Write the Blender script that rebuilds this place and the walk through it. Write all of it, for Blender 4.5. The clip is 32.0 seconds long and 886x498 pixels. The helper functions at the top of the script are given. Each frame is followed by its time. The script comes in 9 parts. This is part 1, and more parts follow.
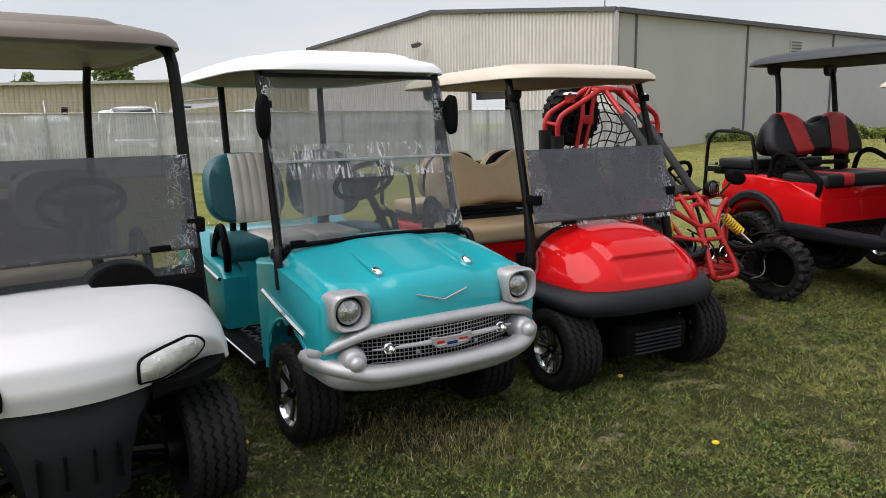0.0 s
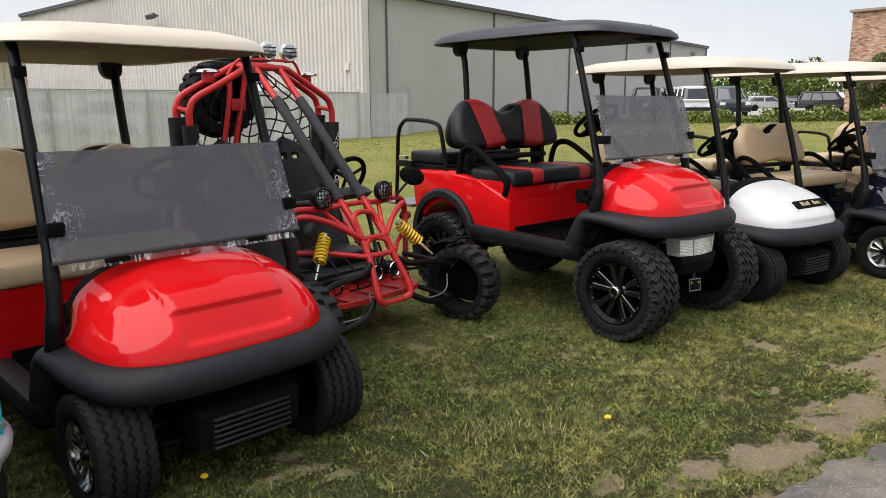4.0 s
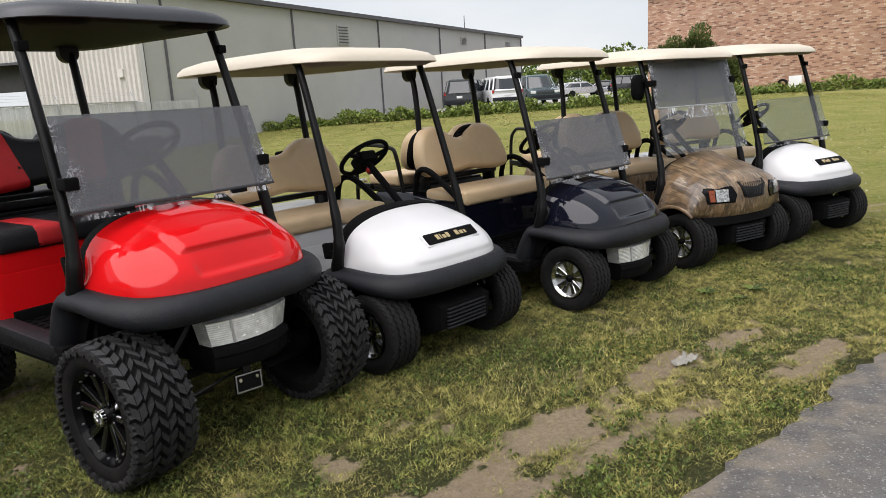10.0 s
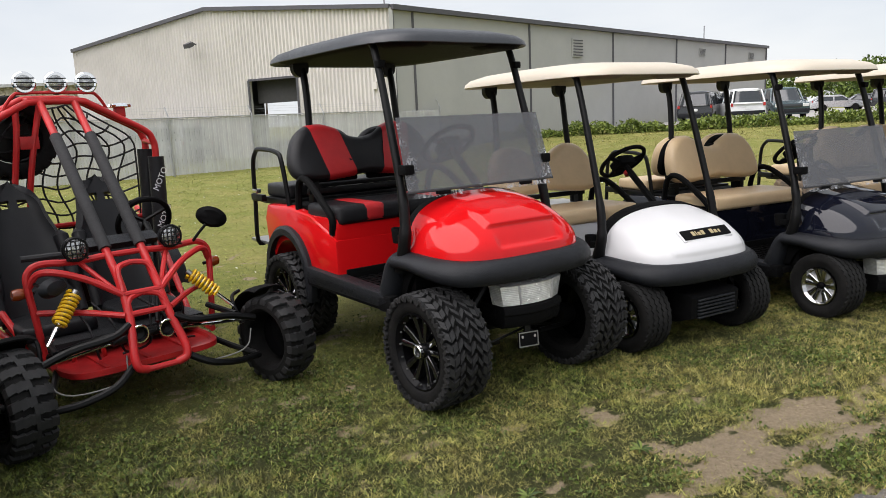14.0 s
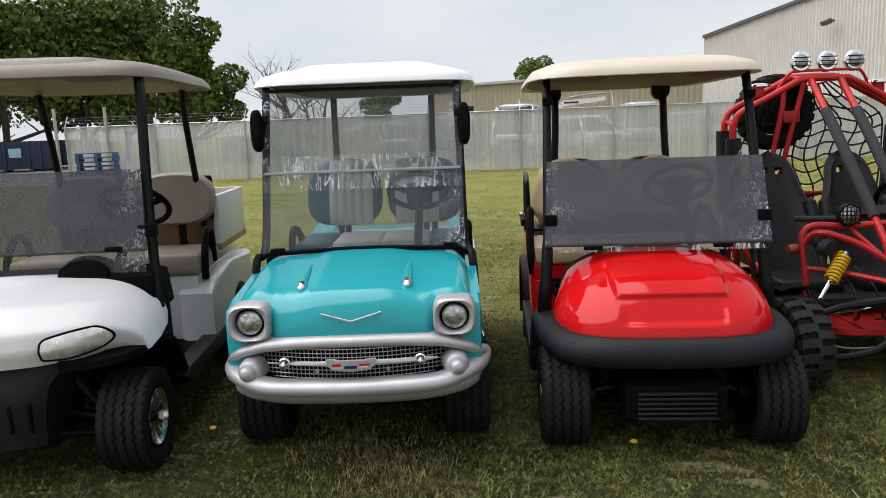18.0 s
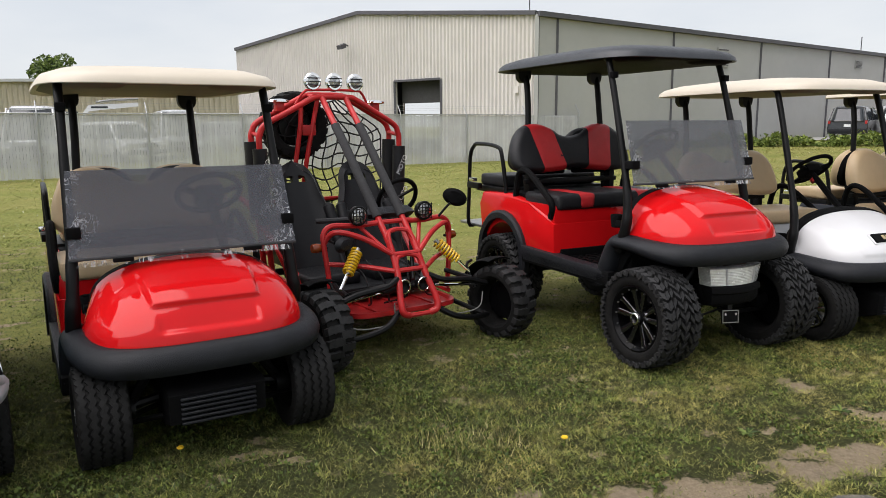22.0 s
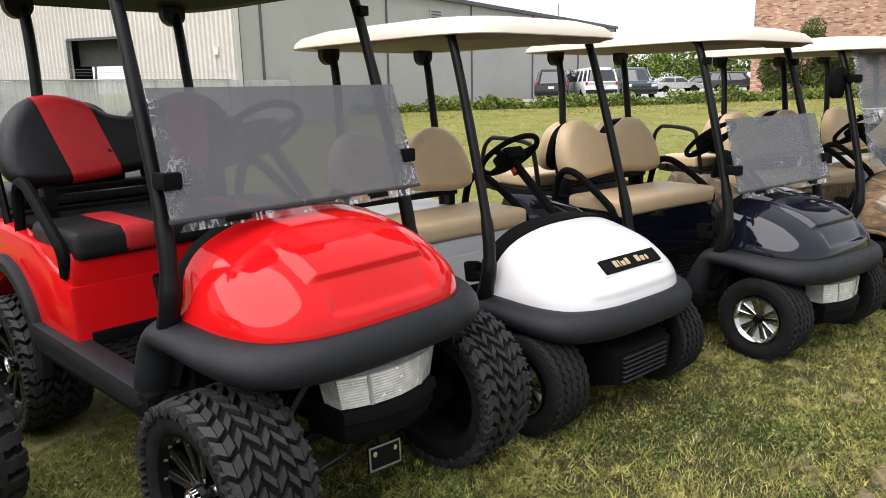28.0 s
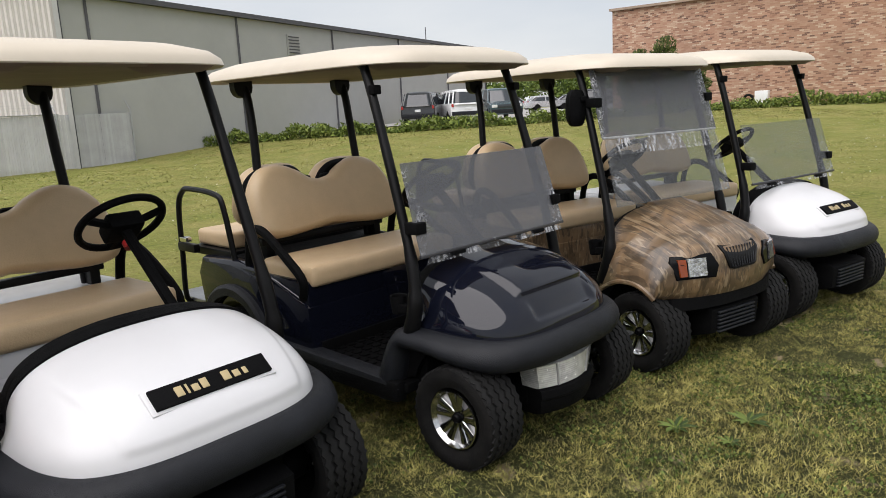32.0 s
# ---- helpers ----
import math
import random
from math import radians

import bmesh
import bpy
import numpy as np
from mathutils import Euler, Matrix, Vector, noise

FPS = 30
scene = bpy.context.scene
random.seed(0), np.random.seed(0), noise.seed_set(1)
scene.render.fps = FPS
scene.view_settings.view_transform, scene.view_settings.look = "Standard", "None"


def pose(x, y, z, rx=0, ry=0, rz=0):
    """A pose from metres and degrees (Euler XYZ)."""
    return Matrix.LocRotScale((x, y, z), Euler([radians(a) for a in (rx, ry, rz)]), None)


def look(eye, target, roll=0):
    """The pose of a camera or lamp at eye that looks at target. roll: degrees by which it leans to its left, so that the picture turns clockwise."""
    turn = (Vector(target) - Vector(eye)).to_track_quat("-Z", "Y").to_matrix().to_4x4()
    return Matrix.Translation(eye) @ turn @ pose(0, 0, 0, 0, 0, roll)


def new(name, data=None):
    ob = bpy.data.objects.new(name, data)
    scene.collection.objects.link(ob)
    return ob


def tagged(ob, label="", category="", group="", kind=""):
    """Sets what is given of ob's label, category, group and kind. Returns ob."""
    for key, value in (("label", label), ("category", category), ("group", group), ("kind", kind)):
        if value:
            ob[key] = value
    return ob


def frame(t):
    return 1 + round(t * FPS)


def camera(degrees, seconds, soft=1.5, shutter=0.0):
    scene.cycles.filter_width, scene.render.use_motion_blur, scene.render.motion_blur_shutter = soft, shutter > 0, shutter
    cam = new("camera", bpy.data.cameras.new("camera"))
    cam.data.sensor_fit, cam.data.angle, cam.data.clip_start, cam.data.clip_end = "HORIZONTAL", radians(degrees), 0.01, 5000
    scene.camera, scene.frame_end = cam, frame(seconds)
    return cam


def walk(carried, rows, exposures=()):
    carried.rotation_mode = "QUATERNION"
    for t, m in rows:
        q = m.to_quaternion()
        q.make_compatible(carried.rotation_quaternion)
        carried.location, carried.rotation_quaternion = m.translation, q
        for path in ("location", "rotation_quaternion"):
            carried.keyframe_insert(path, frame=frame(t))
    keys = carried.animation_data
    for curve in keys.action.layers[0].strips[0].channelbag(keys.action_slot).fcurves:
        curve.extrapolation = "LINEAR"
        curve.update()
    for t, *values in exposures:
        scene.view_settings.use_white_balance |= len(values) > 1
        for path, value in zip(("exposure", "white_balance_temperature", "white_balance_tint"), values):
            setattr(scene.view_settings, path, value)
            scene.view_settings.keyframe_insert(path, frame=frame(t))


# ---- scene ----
cam = camera(62.6, 32.0, soft=0.55)
PATH = [
    (0, (1.794, 0.55, 1.447), (1.412, 2.484, 1.108), -1.0),
    (0.5, (1.924, 0.706, 1.5), (1.502, 2.626, 1.132), -0.5),
    (1, (2.061, 0.871, 1.493), (1.703, 2.804, 1.127), -0.3),
    (1.5, (2.134, 1.015, 1.475), (1.864, 2.961, 1.103), -0.6),
    (2, (2.149, 1.207, 1.487), (1.958, 3.16, 1.101), -0.8),
    (2.5, (2.194, 1.328, 1.475), (2.064, 3.285, 1.08), -0.8),
    (3, (2.336, 1.499, 1.481), (2.275, 3.458, 1.08), -0.7),
    (3.5, (2.53, 1.654, 1.485), (2.584, 3.613, 1.084), 0.0),
    (4, (2.636, 1.845, 1.464), (2.852, 3.794, 1.072), -0.2),
    (4.5, (2.768, 2.014, 1.508), (3.093, 3.947, 1.112), -0.8),
    (6.5, (3.615, 2.563, 1.494), (4.051, 4.48, 1.126), -2.3),
    (7, (3.83, 2.653, 1.505), (4.241, 4.572, 1.124), -2.0),
    (7.5, (4.028, 2.714, 1.508), (4.51, 4.615, 1.117), -1.4),
    (8, (4.147, 2.828, 1.504), (4.716, 4.702, 1.099), -1.5),
    (8.5, (4.254, 2.981, 1.5), (4.904, 4.827, 1.089), -2.0),
    (9, (4.438, 3.064, 1.487), (5.09, 4.91, 1.079), -2.6),
    (9.5, (4.65, 3.096, 1.505), (5.258, 4.956, 1.094), -3.0),
    (10, (4.686, 3.03, 1.503), (5.281, 4.894, 1.091), -3.3),
    (10.5, (4.607, 2.898, 1.505), (5.187, 4.768, 1.094), -3.4),
    (11, (4.56, 2.771, 1.506), (5.12, 4.648, 1.1), -3.5),
    (11.5, (4.608, 2.689, 1.507), (5.145, 4.573, 1.107), -3.7),
    (12, (4.639, 2.622, 1.502), (5.148, 4.519, 1.125), -3.0),
    (12.5, (4.649, 2.586, 1.499), (4.978, 4.523, 1.127), -3.2),
    (13, (4.582, 2.595, 1.495), (4.768, 4.553, 1.131), -2.7),
    (13.5, (4.432, 2.536, 1.499), (4.56, 4.5, 1.146), -2.2),
    (14, (4.279, 2.455, 1.492), (4.303, 4.424, 1.141), -2.6),
    (14.5, (4.158, 2.362, 1.485), (3.894, 4.316, 1.148), -2.8),
    (15, (4.065, 2.226, 1.475), (3.442, 4.093, 1.122), -1.8),
    (15.5, (3.958, 2.123, 1.491), (3.102, 3.895, 1.135), -1.9),
    (17.5, (3.624, 1.83, 1.483), (2.335, 3.322, 1.144), -2.7),
    (18, (3.521, 1.712, 1.48), (2.167, 3.147, 1.15), -2.2),
    (18.5, (3.373, 1.585, 1.472), (2.002, 3.003, 1.142), -1.9),
    (19, (3.309, 1.503, 1.473), (1.929, 2.913, 1.147), -1.9),
    (19.5, (3.33, 1.489, 1.476), (1.965, 2.914, 1.151), -1.5),
    (20, (3.389, 1.511, 1.484), (2.099, 3.005, 1.159), -1.1),
    (20.5, (3.473, 1.525, 1.495), (2.434, 3.202, 1.166), 0.2),
    (21, (3.548, 1.513, 1.496), (2.814, 3.345, 1.174), 0.8),
    (21.5, (3.587, 1.517, 1.495), (3.154, 3.441, 1.167), 0.2),
    (22, (3.645, 1.621, 1.485), (3.356, 3.571, 1.152), -0.4),
    (22.5, (3.75, 1.83, 1.5), (3.476, 3.784, 1.168), -0.8),
    (23, (3.777, 2.027, 1.493), (3.615, 3.992, 1.161), -0.5),
    (23.5, (3.75, 2.265, 1.493), (3.672, 4.236, 1.164), -0.8),
    (24, (3.854, 2.49, 1.483), (3.773, 4.46, 1.145), -1.8),
    (24.5, (4.001, 2.716, 1.472), (3.886, 4.68, 1.113), -1.7),
    (26.5, (4.171, 3.678, 1.392), (3.988, 5.621, 0.955), -2.0),
    (27, (4.277, 3.786, 1.436), (4.232, 5.737, 1.001), -1.4),
    (27.5, (4.364, 3.881, 1.48), (4.587, 5.822, 1.048), -1.0),
    (28, (4.51, 4.013, 1.496), (4.911, 5.924, 1.062), -1.1),
    (28.5, (4.758, 4.097, 1.515), (5.187, 6.001, 1.08), -0.4),
    (29, (4.91, 4.212, 1.519), (5.46, 6.091, 1.111), 0.5),
    (29.5, (4.99, 4.388, 1.533), (5.678, 6.232, 1.177), 0.5),
    (30, (5.095, 4.494, 1.526), (5.828, 6.32, 1.165), -0.0),
    (30.5, (5.353, 4.575, 1.535), (6.047, 6.415, 1.167), -0.2),
    (31, (5.548, 4.627, 1.525), (6.255, 6.462, 1.159), -0.8),
    (31.5, (5.722, 4.701, 1.518), (6.456, 6.525, 1.152), -2.0),
    (32, (5.948, 4.666, 1.525), (6.624, 6.509, 1.141), -3.0),
]
EXPOSURES = [(0, 0.0), (1, 0.08), (4, 0.15), (7, 0.2), (9, 0.12), (13, 0.2), (15, 0.15), (18, 0.05), (20, 0.12), (22, 0.1), (24, 0.15), (26.5, 0.75), (28, 0.5), (29, 0.32), (30, 0.1), (32, 0.0)]
walk(cam, [(t, look(eye, target, roll)) for t, eye, target, roll in PATH], EXPOSURES)

# ---- light ----
SUN_EL, SUN_AZ = 59.0, -146.0  # degrees; azimuth counted from +x towards +y
world = bpy.data.worlds.new("world")
scene.world = world
world.use_nodes = True
_wn, _wl = world.node_tree.nodes, world.node_tree.links
_wn.clear()
_out = _wn.new("ShaderNodeOutputWorld")
_sky = _wn.new("ShaderNodeTexSky")
_sky.sky_type, _sky.sun_disc = "NISHITA", False
_sky.sun_elevation, _sky.sun_rotation = radians(SUN_EL), radians(90 - SUN_AZ)
_bg1 = _wn.new("ShaderNodeBackground")
_bg1.inputs["Strength"].default_value = 0.10
_wl.new(_sky.outputs[0], _bg1.inputs["Color"])
_co = _wn.new("ShaderNodeTexCoord")
_mp = _wn.new("ShaderNodeMapping")
_mp.inputs["Scale"].default_value = (1.0, 1.0, 3.2)
_wl.new(_co.outputs["Generated"], _mp.inputs["Vector"])
_nz = _wn.new("ShaderNodeTexNoise")
_nz.inputs["Scale"].default_value, _nz.inputs["Detail"].default_value = 2.6, 7.0
_wl.new(_mp.outputs[0], _nz.inputs["Vector"])
_cr = _wn.new("ShaderNodeValToRGB")
_cr.color_ramp.elements[0].position, _cr.color_ramp.elements[0].color = 0.30, (0.70, 0.74, 0.80, 1)
_cr.color_ramp.elements[1].position, _cr.color_ramp.elements[1].color = 0.66, (0.86, 0.87, 0.89, 1)
_wl.new(_nz.outputs["Fac"], _cr.inputs[0])
_bg2 = _wn.new("ShaderNodeBackground")
_bg2.inputs["Strength"].default_value = 1.0
_wl.new(_cr.outputs[0], _bg2.inputs["Color"])
_mx = _wn.new("ShaderNodeMixShader")
_mx.inputs[0].default_value = 0.88
_wl.new(_bg1.outputs[0], _mx.inputs[1])
_wl.new(_bg2.outputs[0], _mx.inputs[2])
_wl.new(_mx.outputs[0], _out.inputs["Surface"])

_sun = new("sun", bpy.data.lights.new("sun", "SUN"))
_sun.data.energy, _sun.data.angle, _sun.data.color = 4.15, radians(80), (1.0, 0.946, 0.945)
_sd = Vector((math.cos(radians(SUN_AZ)) * math.cos(radians(SUN_EL)), math.sin(radians(SUN_AZ)) * math.cos(radians(SUN_EL)), math.sin(radians(SUN_EL))))
_sun.matrix_world = look((0, 0, 30), Vector((0, 0, 30)) - _sd)

# ---- materials ----
def mat(name, color, rough=0.5, metal=0.0, var=0.12, scale=6.0, bump=0.0, bscale=60.0, coat=0.0, spec=0.5, color2=None, detail=6.0, rvar=0.1, random_tint=0.0):
    """A surface with two scales of tone, uneven gloss and fine relief."""
    m = bpy.data.materials.new(name)
    m.use_nodes = True
    n, l = m.node_tree.nodes, m.node_tree.links
    b = n["Principled BSDF"]
    b.inputs["Metallic"].default_value, b.inputs["Coat Weight"].default_value = metal, coat
    b.inputs["Coat Roughness"].default_value = 0.04
    b.inputs["Specular IOR Level"].default_value = spec
    tc = n.new("ShaderNodeTexCoord")
    a = n.new("ShaderNodeTexNoise")
    a.inputs["Scale"].default_value, a.inputs["Detail"].default_value, a.inputs["Roughness"].default_value = scale, detail, 0.65
    l.new(tc.outputs["Object"], a.inputs["Vector"])
    c2 = color2 or tuple(max(0.0, c * (1 - 2 * var)) for c in color)
    r = n.new("ShaderNodeValToRGB")
    r.color_ramp.elements[0].position, r.color_ramp.elements[1].position = 0.32, 0.68
    r.color_ramp.elements[0].color, r.color_ramp.elements[1].color = (*c2, 1), (*color, 1)
    l.new(a.outputs["Fac"], r.inputs[0])
    top = r.outputs[0]
    if random_tint:
        oi = n.new("ShaderNodeObjectInfo")
        hs = n.new("ShaderNodeHueSaturation")
        mr = n.new("ShaderNodeMapRange")
        mr.inputs[3].default_value, mr.inputs[4].default_value = 1 - random_tint, 1 + random_tint
        l.new(oi.outputs["Random"], mr.inputs[0])
        l.new(mr.outputs[0], hs.inputs["Value"])
        l.new(top, hs.inputs["Color"])
        top = hs.outputs[0]
    l.new(top, b.inputs["Base Color"])
    q = n.new("ShaderNodeMapRange")
    q.inputs[3].default_value, q.inputs[4].default_value = max(0.02, rough - rvar), min(1.0, rough + rvar)
    f = n.new("ShaderNodeTexNoise")
    f.inputs["Scale"].default_value, f.inputs["Detail"].default_value = scale * 3.1, 4.0
    l.new(tc.outputs["Object"], f.inputs["Vector"])
    l.new(f.outputs["Fac"], q.inputs[0])
    l.new(q.outputs[0], b.inputs["Roughness"])
    if bump:
        g = n.new("ShaderNodeTexNoise")
        g.inputs["Scale"].default_value, g.inputs["Detail"].default_value = bscale, 4.0
        l.new(tc.outputs["Object"], g.inputs["Vector"])
        bp = n.new("ShaderNodeBump")
        bp.inputs["Strength"].default_value, bp.inputs["Distance"].default_value = bump, 0.01
        l.new(g.outputs["Fac"], bp.inputs["Height"])
        l.new(bp.outputs[0], b.inputs["Normal"])
    return m


def film_glass(name, tint, haze, amount, edge=0.09, stretch=(34.0, 1.0, 26.0)):
    """Clear acrylic under a protective film that is smooth in the middle and crinkled along its sides."""
    m = bpy.data.materials.new(name)
    m.use_nodes = True
    n, l = m.node_tree.nodes, m.node_tree.links
    b, out = n["Principled BSDF"], n["Material Output"]
    b.inputs["Roughness"].default_value = 0.16
    tc = n.new("ShaderNodeTexCoord")
    sep = n.new("ShaderNodeSeparateXYZ")
    l.new(tc.outputs["Generated"], sep.inputs[0])
    def math_node(op, a, c=None):
        k = n.new("ShaderNodeMath")
        k.operation = op
        for i, q in enumerate((a, c)):
            if q is None:
                continue
            if isinstance(q, (int, float)):
                k.inputs[i].default_value = q
            else:
                l.new(q, k.inputs[i])
        return k.outputs[0]
    def span(q, a, c, d, e):
        k = n.new("ShaderNodeMapRange")
        for i, t in enumerate((a, c, d, e)):
            k.inputs[i + 1].default_value = t
        l.new(q, k.inputs[0])
        return k.outputs[0]
    soft = n.new("ShaderNodeTexNoise")
    soft.inputs["Scale"].default_value, soft.inputs["Detail"].default_value = 3.0, 5.0
    l.new(tc.outputs["Object"], soft.inputs["Vector"])
    away = math_node("ABSOLUTE", math_node("SUBTRACT", sep.outputs["X"], 0.5))
    reach = math_node("ADD", away, math_node("MULTIPLY", math_node("SUBTRACT", soft.outputs["Fac"], 0.5), 0.22))
    mask = span(reach, 0.5 - edge, 0.5 - edge * 0.35, 0.0, 1.0)
    wob = n.new("ShaderNodeTexNoise")
    wob.inputs["Scale"].default_value, wob.inputs["Detail"].default_value = 7.0, 4.0
    l.new(tc.outputs["Object"], wob.inputs["Vector"])
    mp = n.new("ShaderNodeMapping")
    mp.inputs["Scale"].default_value = stretch
    mp.inputs["Rotation"].default_value = (0.0, 0.35, 0.0)
    l.new(tc.outputs["Object"], mp.inputs["Vector"])
    cre = n.new("ShaderNodeTexNoise")
    cre.inputs["Scale"].default_value, cre.inputs["Detail"].default_value, cre.inputs["Distortion"].default_value = 1.0, 3.0, 0.9
    l.new(mp.outputs[0], cre.inputs["Vector"])
    line = span(math_node("ABSOLUTE", math_node("SUBTRACT", cre.outputs["Fac"], 0.5)), 0.0, 0.045, 1.0, 0.0)
    wr = math_node("MULTIPLY", mask, math_node("MULTIPLY", line, span(wob.outputs["Fac"], 0.40, 0.62, 0.1, 1.0)))
    col = n.new("ShaderNodeMix")
    col.data_type = "RGBA"
    l.new(wr, col.inputs[0])
    col.inputs[6].default_value, col.inputs[7].default_value = (*haze, 1), (0.78, 0.79, 0.81, 1)
    l.new(col.outputs[2], b.inputs["Base Color"])
    bp = n.new("ShaderNodeBump")
    bp.inputs["Strength"].default_value, bp.inputs["Distance"].default_value = 0.12, 0.01
    l.new(wr, bp.inputs["Height"])
    l.new(bp.outputs[0], b.inputs["Normal"])
    t = n.new("ShaderNodeBsdfTransparent")
    t.inputs["Color"].default_value = (*tint, 1)
    fac = math_node("ADD", math_node("MULTIPLY", wr, 0.72), span(soft.outputs["Fac"], 0.3, 0.7, amount - 0.035, amount + 0.035))
    mx = n.new("ShaderNodeMixShader")
    l.new(fac, mx.inputs[0])
    l.new(t.outputs[0], mx.inputs[1])
    l.new(b.outputs[0], mx.inputs[2])
    l.new(mx.outputs[0], out.inputs["Surface"])
    return m


def ribbed_lens(name, relief=0.34):
    """Clear moulded plastic with fine level ribs in front of a bright, uneven reflector."""
    m = mat(name, (0.92, 0.93, 0.90), 0.24, metal=0.45, var=0.16, scale=18.0, coat=0.9, detail=2.0)
    n, l = m.node_tree.nodes, m.node_tree.links
    tc = n.new("ShaderNodeTexCoord")
    w = n.new("ShaderNodeTexWave")
    w.bands_direction = "Z"
    w.inputs["Scale"].default_value, w.inputs["Distortion"].default_value = 32.0, 0.6
    l.new(tc.outputs["Object"], w.inputs["Vector"])
    bp = n.new("ShaderNodeBump")
    bp.inputs["Strength"].default_value, bp.inputs["Distance"].default_value = relief, 0.005
    l.new(w.outputs["Fac"], bp.inputs["Height"])
    l.new(bp.outputs[0], n["Principled BSDF"].inputs["Normal"])
    return m


M = {}
M["red"] = mat("red_paint", (0.56, 0.007, 0.009), 0.055, var=0.05, scale=2.0, spec=0.30, rvar=0.02)
M["white"] = mat("white_body", (0.62, 0.62, 0.63), 0.22, var=0.02, scale=3.0, spec=0.4, rvar=0.05)
M["navy"] = mat("midnight_paint", (0.005, 0.006, 0.012), 0.05, var=0.1, scale=2.0, spec=0.46, rvar=0.02)
M["teal"] = mat("turquoise_paint", (0.018, 0.335, 0.385), 0.14, var=0.05, scale=2.5, spec=0.40, rvar=0.03)
M["black"] = mat("black_plastic", (0.0030, 0.0031, 0.0035), 0.74, spec=0.10, var=0.25, scale=14.0, bump=0.25, bscale=260.0)
M["trim"] = mat("charcoal_bumper_plastic", (0.0112, 0.0125, 0.0160), 0.50, spec=0.27, var=0.2, scale=9.0, bump=0.3, bscale=320.0)
M["tube"] = mat("black_powder_coat", (0.0045, 0.0045, 0.005), 0.42, spec=0.20, var=0.2, scale=12.0)
M["rubber"] = mat("tyre_rubber", (0.0055, 0.0055, 0.0060), 0.76, spec=0.12, var=0.3, scale=16.0, bump=0.4, bscale=180.0, color2=(0.012, 0.0116, 0.0108))
M["tread"] = mat("worn_tread_rubber", (0.0145, 0.0145, 0.0145), 0.82, var=0.3, spec=0.2, scale=16.0, bump=0.3, bscale=180.0)
M["mudtread"] = mat("lug_rubber", (0.023, 0.023, 0.0238), 0.62, var=0.25, spec=0.28, scale=14.0, bump=0.3, bscale=160.0)
M["alloy"] = mat("polished_alloy", (0.62, 0.62, 0.62), 0.14, metal=1.0, var=0.12, scale=14.0, rvar=0.06)
M["chrome"] = mat("chrome", (0.88, 0.88, 0.89), 0.10, metal=1.0, var=0.04, scale=8.0, rvar=0.05)
M["silver"] = mat("silver_paint", (0.46, 0.46, 0.47), 0.46, metal=0.50, var=0.06, scale=12.0, coat=0.08)
M["steel"] = mat("brushed_steel", (0.36, 0.36, 0.36), 0.35, metal=0.9, var=0.1, scale=20.0)
M["blackrim"] = mat("gloss_black_rim", (0.004, 0.004, 0.0045), 0.15, var=0.1, spec=0.08, coat=0.0)
M["glossrim"] = mat("polished_black_rim", (0.006, 0.006, 0.0065), 0.10, var=0.1, spec=0.5, coat=0.8, rvar=0.04)
M["tan"] = mat("tan_vinyl", (0.63, 0.465, 0.28), 0.40, var=0.06, scale=5.0, bump=0.15, bscale=150.0)
M["beige"] = mat("beige_roof_plastic", (0.56, 0.50, 0.405), 0.42, var=0.04, scale=4.0, bump=0.08, bscale=240.0)
M["roofwhite"] = mat("white_roof_plastic", (0.78, 0.79, 0.80), 0.42, var=0.03, scale=4.0)
M["rooftan"] = mat("stone_roof_plastic", (0.155, 0.128, 0.106), 0.48, var=0.05, scale=5.0, bump=0.1, bscale=220.0)
M["roofblack"] = mat("black_roof_plastic", (0.025, 0.028, 0.034), 0.42, var=0.1, scale=4.0, bump=0.15, bscale=280.0)
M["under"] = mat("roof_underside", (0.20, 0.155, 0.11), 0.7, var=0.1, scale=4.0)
M["seatblack"] = mat("black_vinyl", (0.011, 0.011, 0.013), 0.46, spec=0.3, var=0.15, scale=8.0, bump=0.3, bscale=200.0)
M["seatred"] = mat("red_vinyl", (0.50, 0.018, 0.022), 0.46, var=0.1, scale=8.0, bump=0.25, bscale=200.0)
M["seatteal"] = mat("teal_vinyl", (0.006, 0.098, 0.118), 0.42, var=0.1, scale=8.0, bump=0.2, bscale=200.0)
M["seatwhite"] = mat("cream_vinyl", (0.66, 0.64, 0.58), 0.45, var=0.05, scale=6.0, bump=0.15, bscale=160.0)
M["amber"] = mat("amber_lens", (0.24, 0.042, 0.006), 0.20, var=0.15, coat=0.3)
M["gold"] = mat("gold_lettering", (0.50, 0.40, 0.22), 0.4, metal=0.3, var=0.05)
M["yellow"] = mat("yellow_spring", (0.72, 0.43, 0.01), 0.30, var=0.1, scale=10.0, coat=0.3)
M["redtube"] = mat("red_frame_paint", (0.50, 0.018, 0.020), 0.36, spec=0.3, var=0.12, scale=9.0, coat=0.05, color2=(0.36, 0.02, 0.02))
M["foam"] = mat("grey_foam_sleeve", (0.024, 0.024, 0.026), 0.85, var=0.15, scale=20.0, bump=0.3, bscale=120.0)
M["wood"] = mat("cargo_bed_wood", (0.36, 0.20, 0.10), 0.6, var=0.2, scale=12.0)

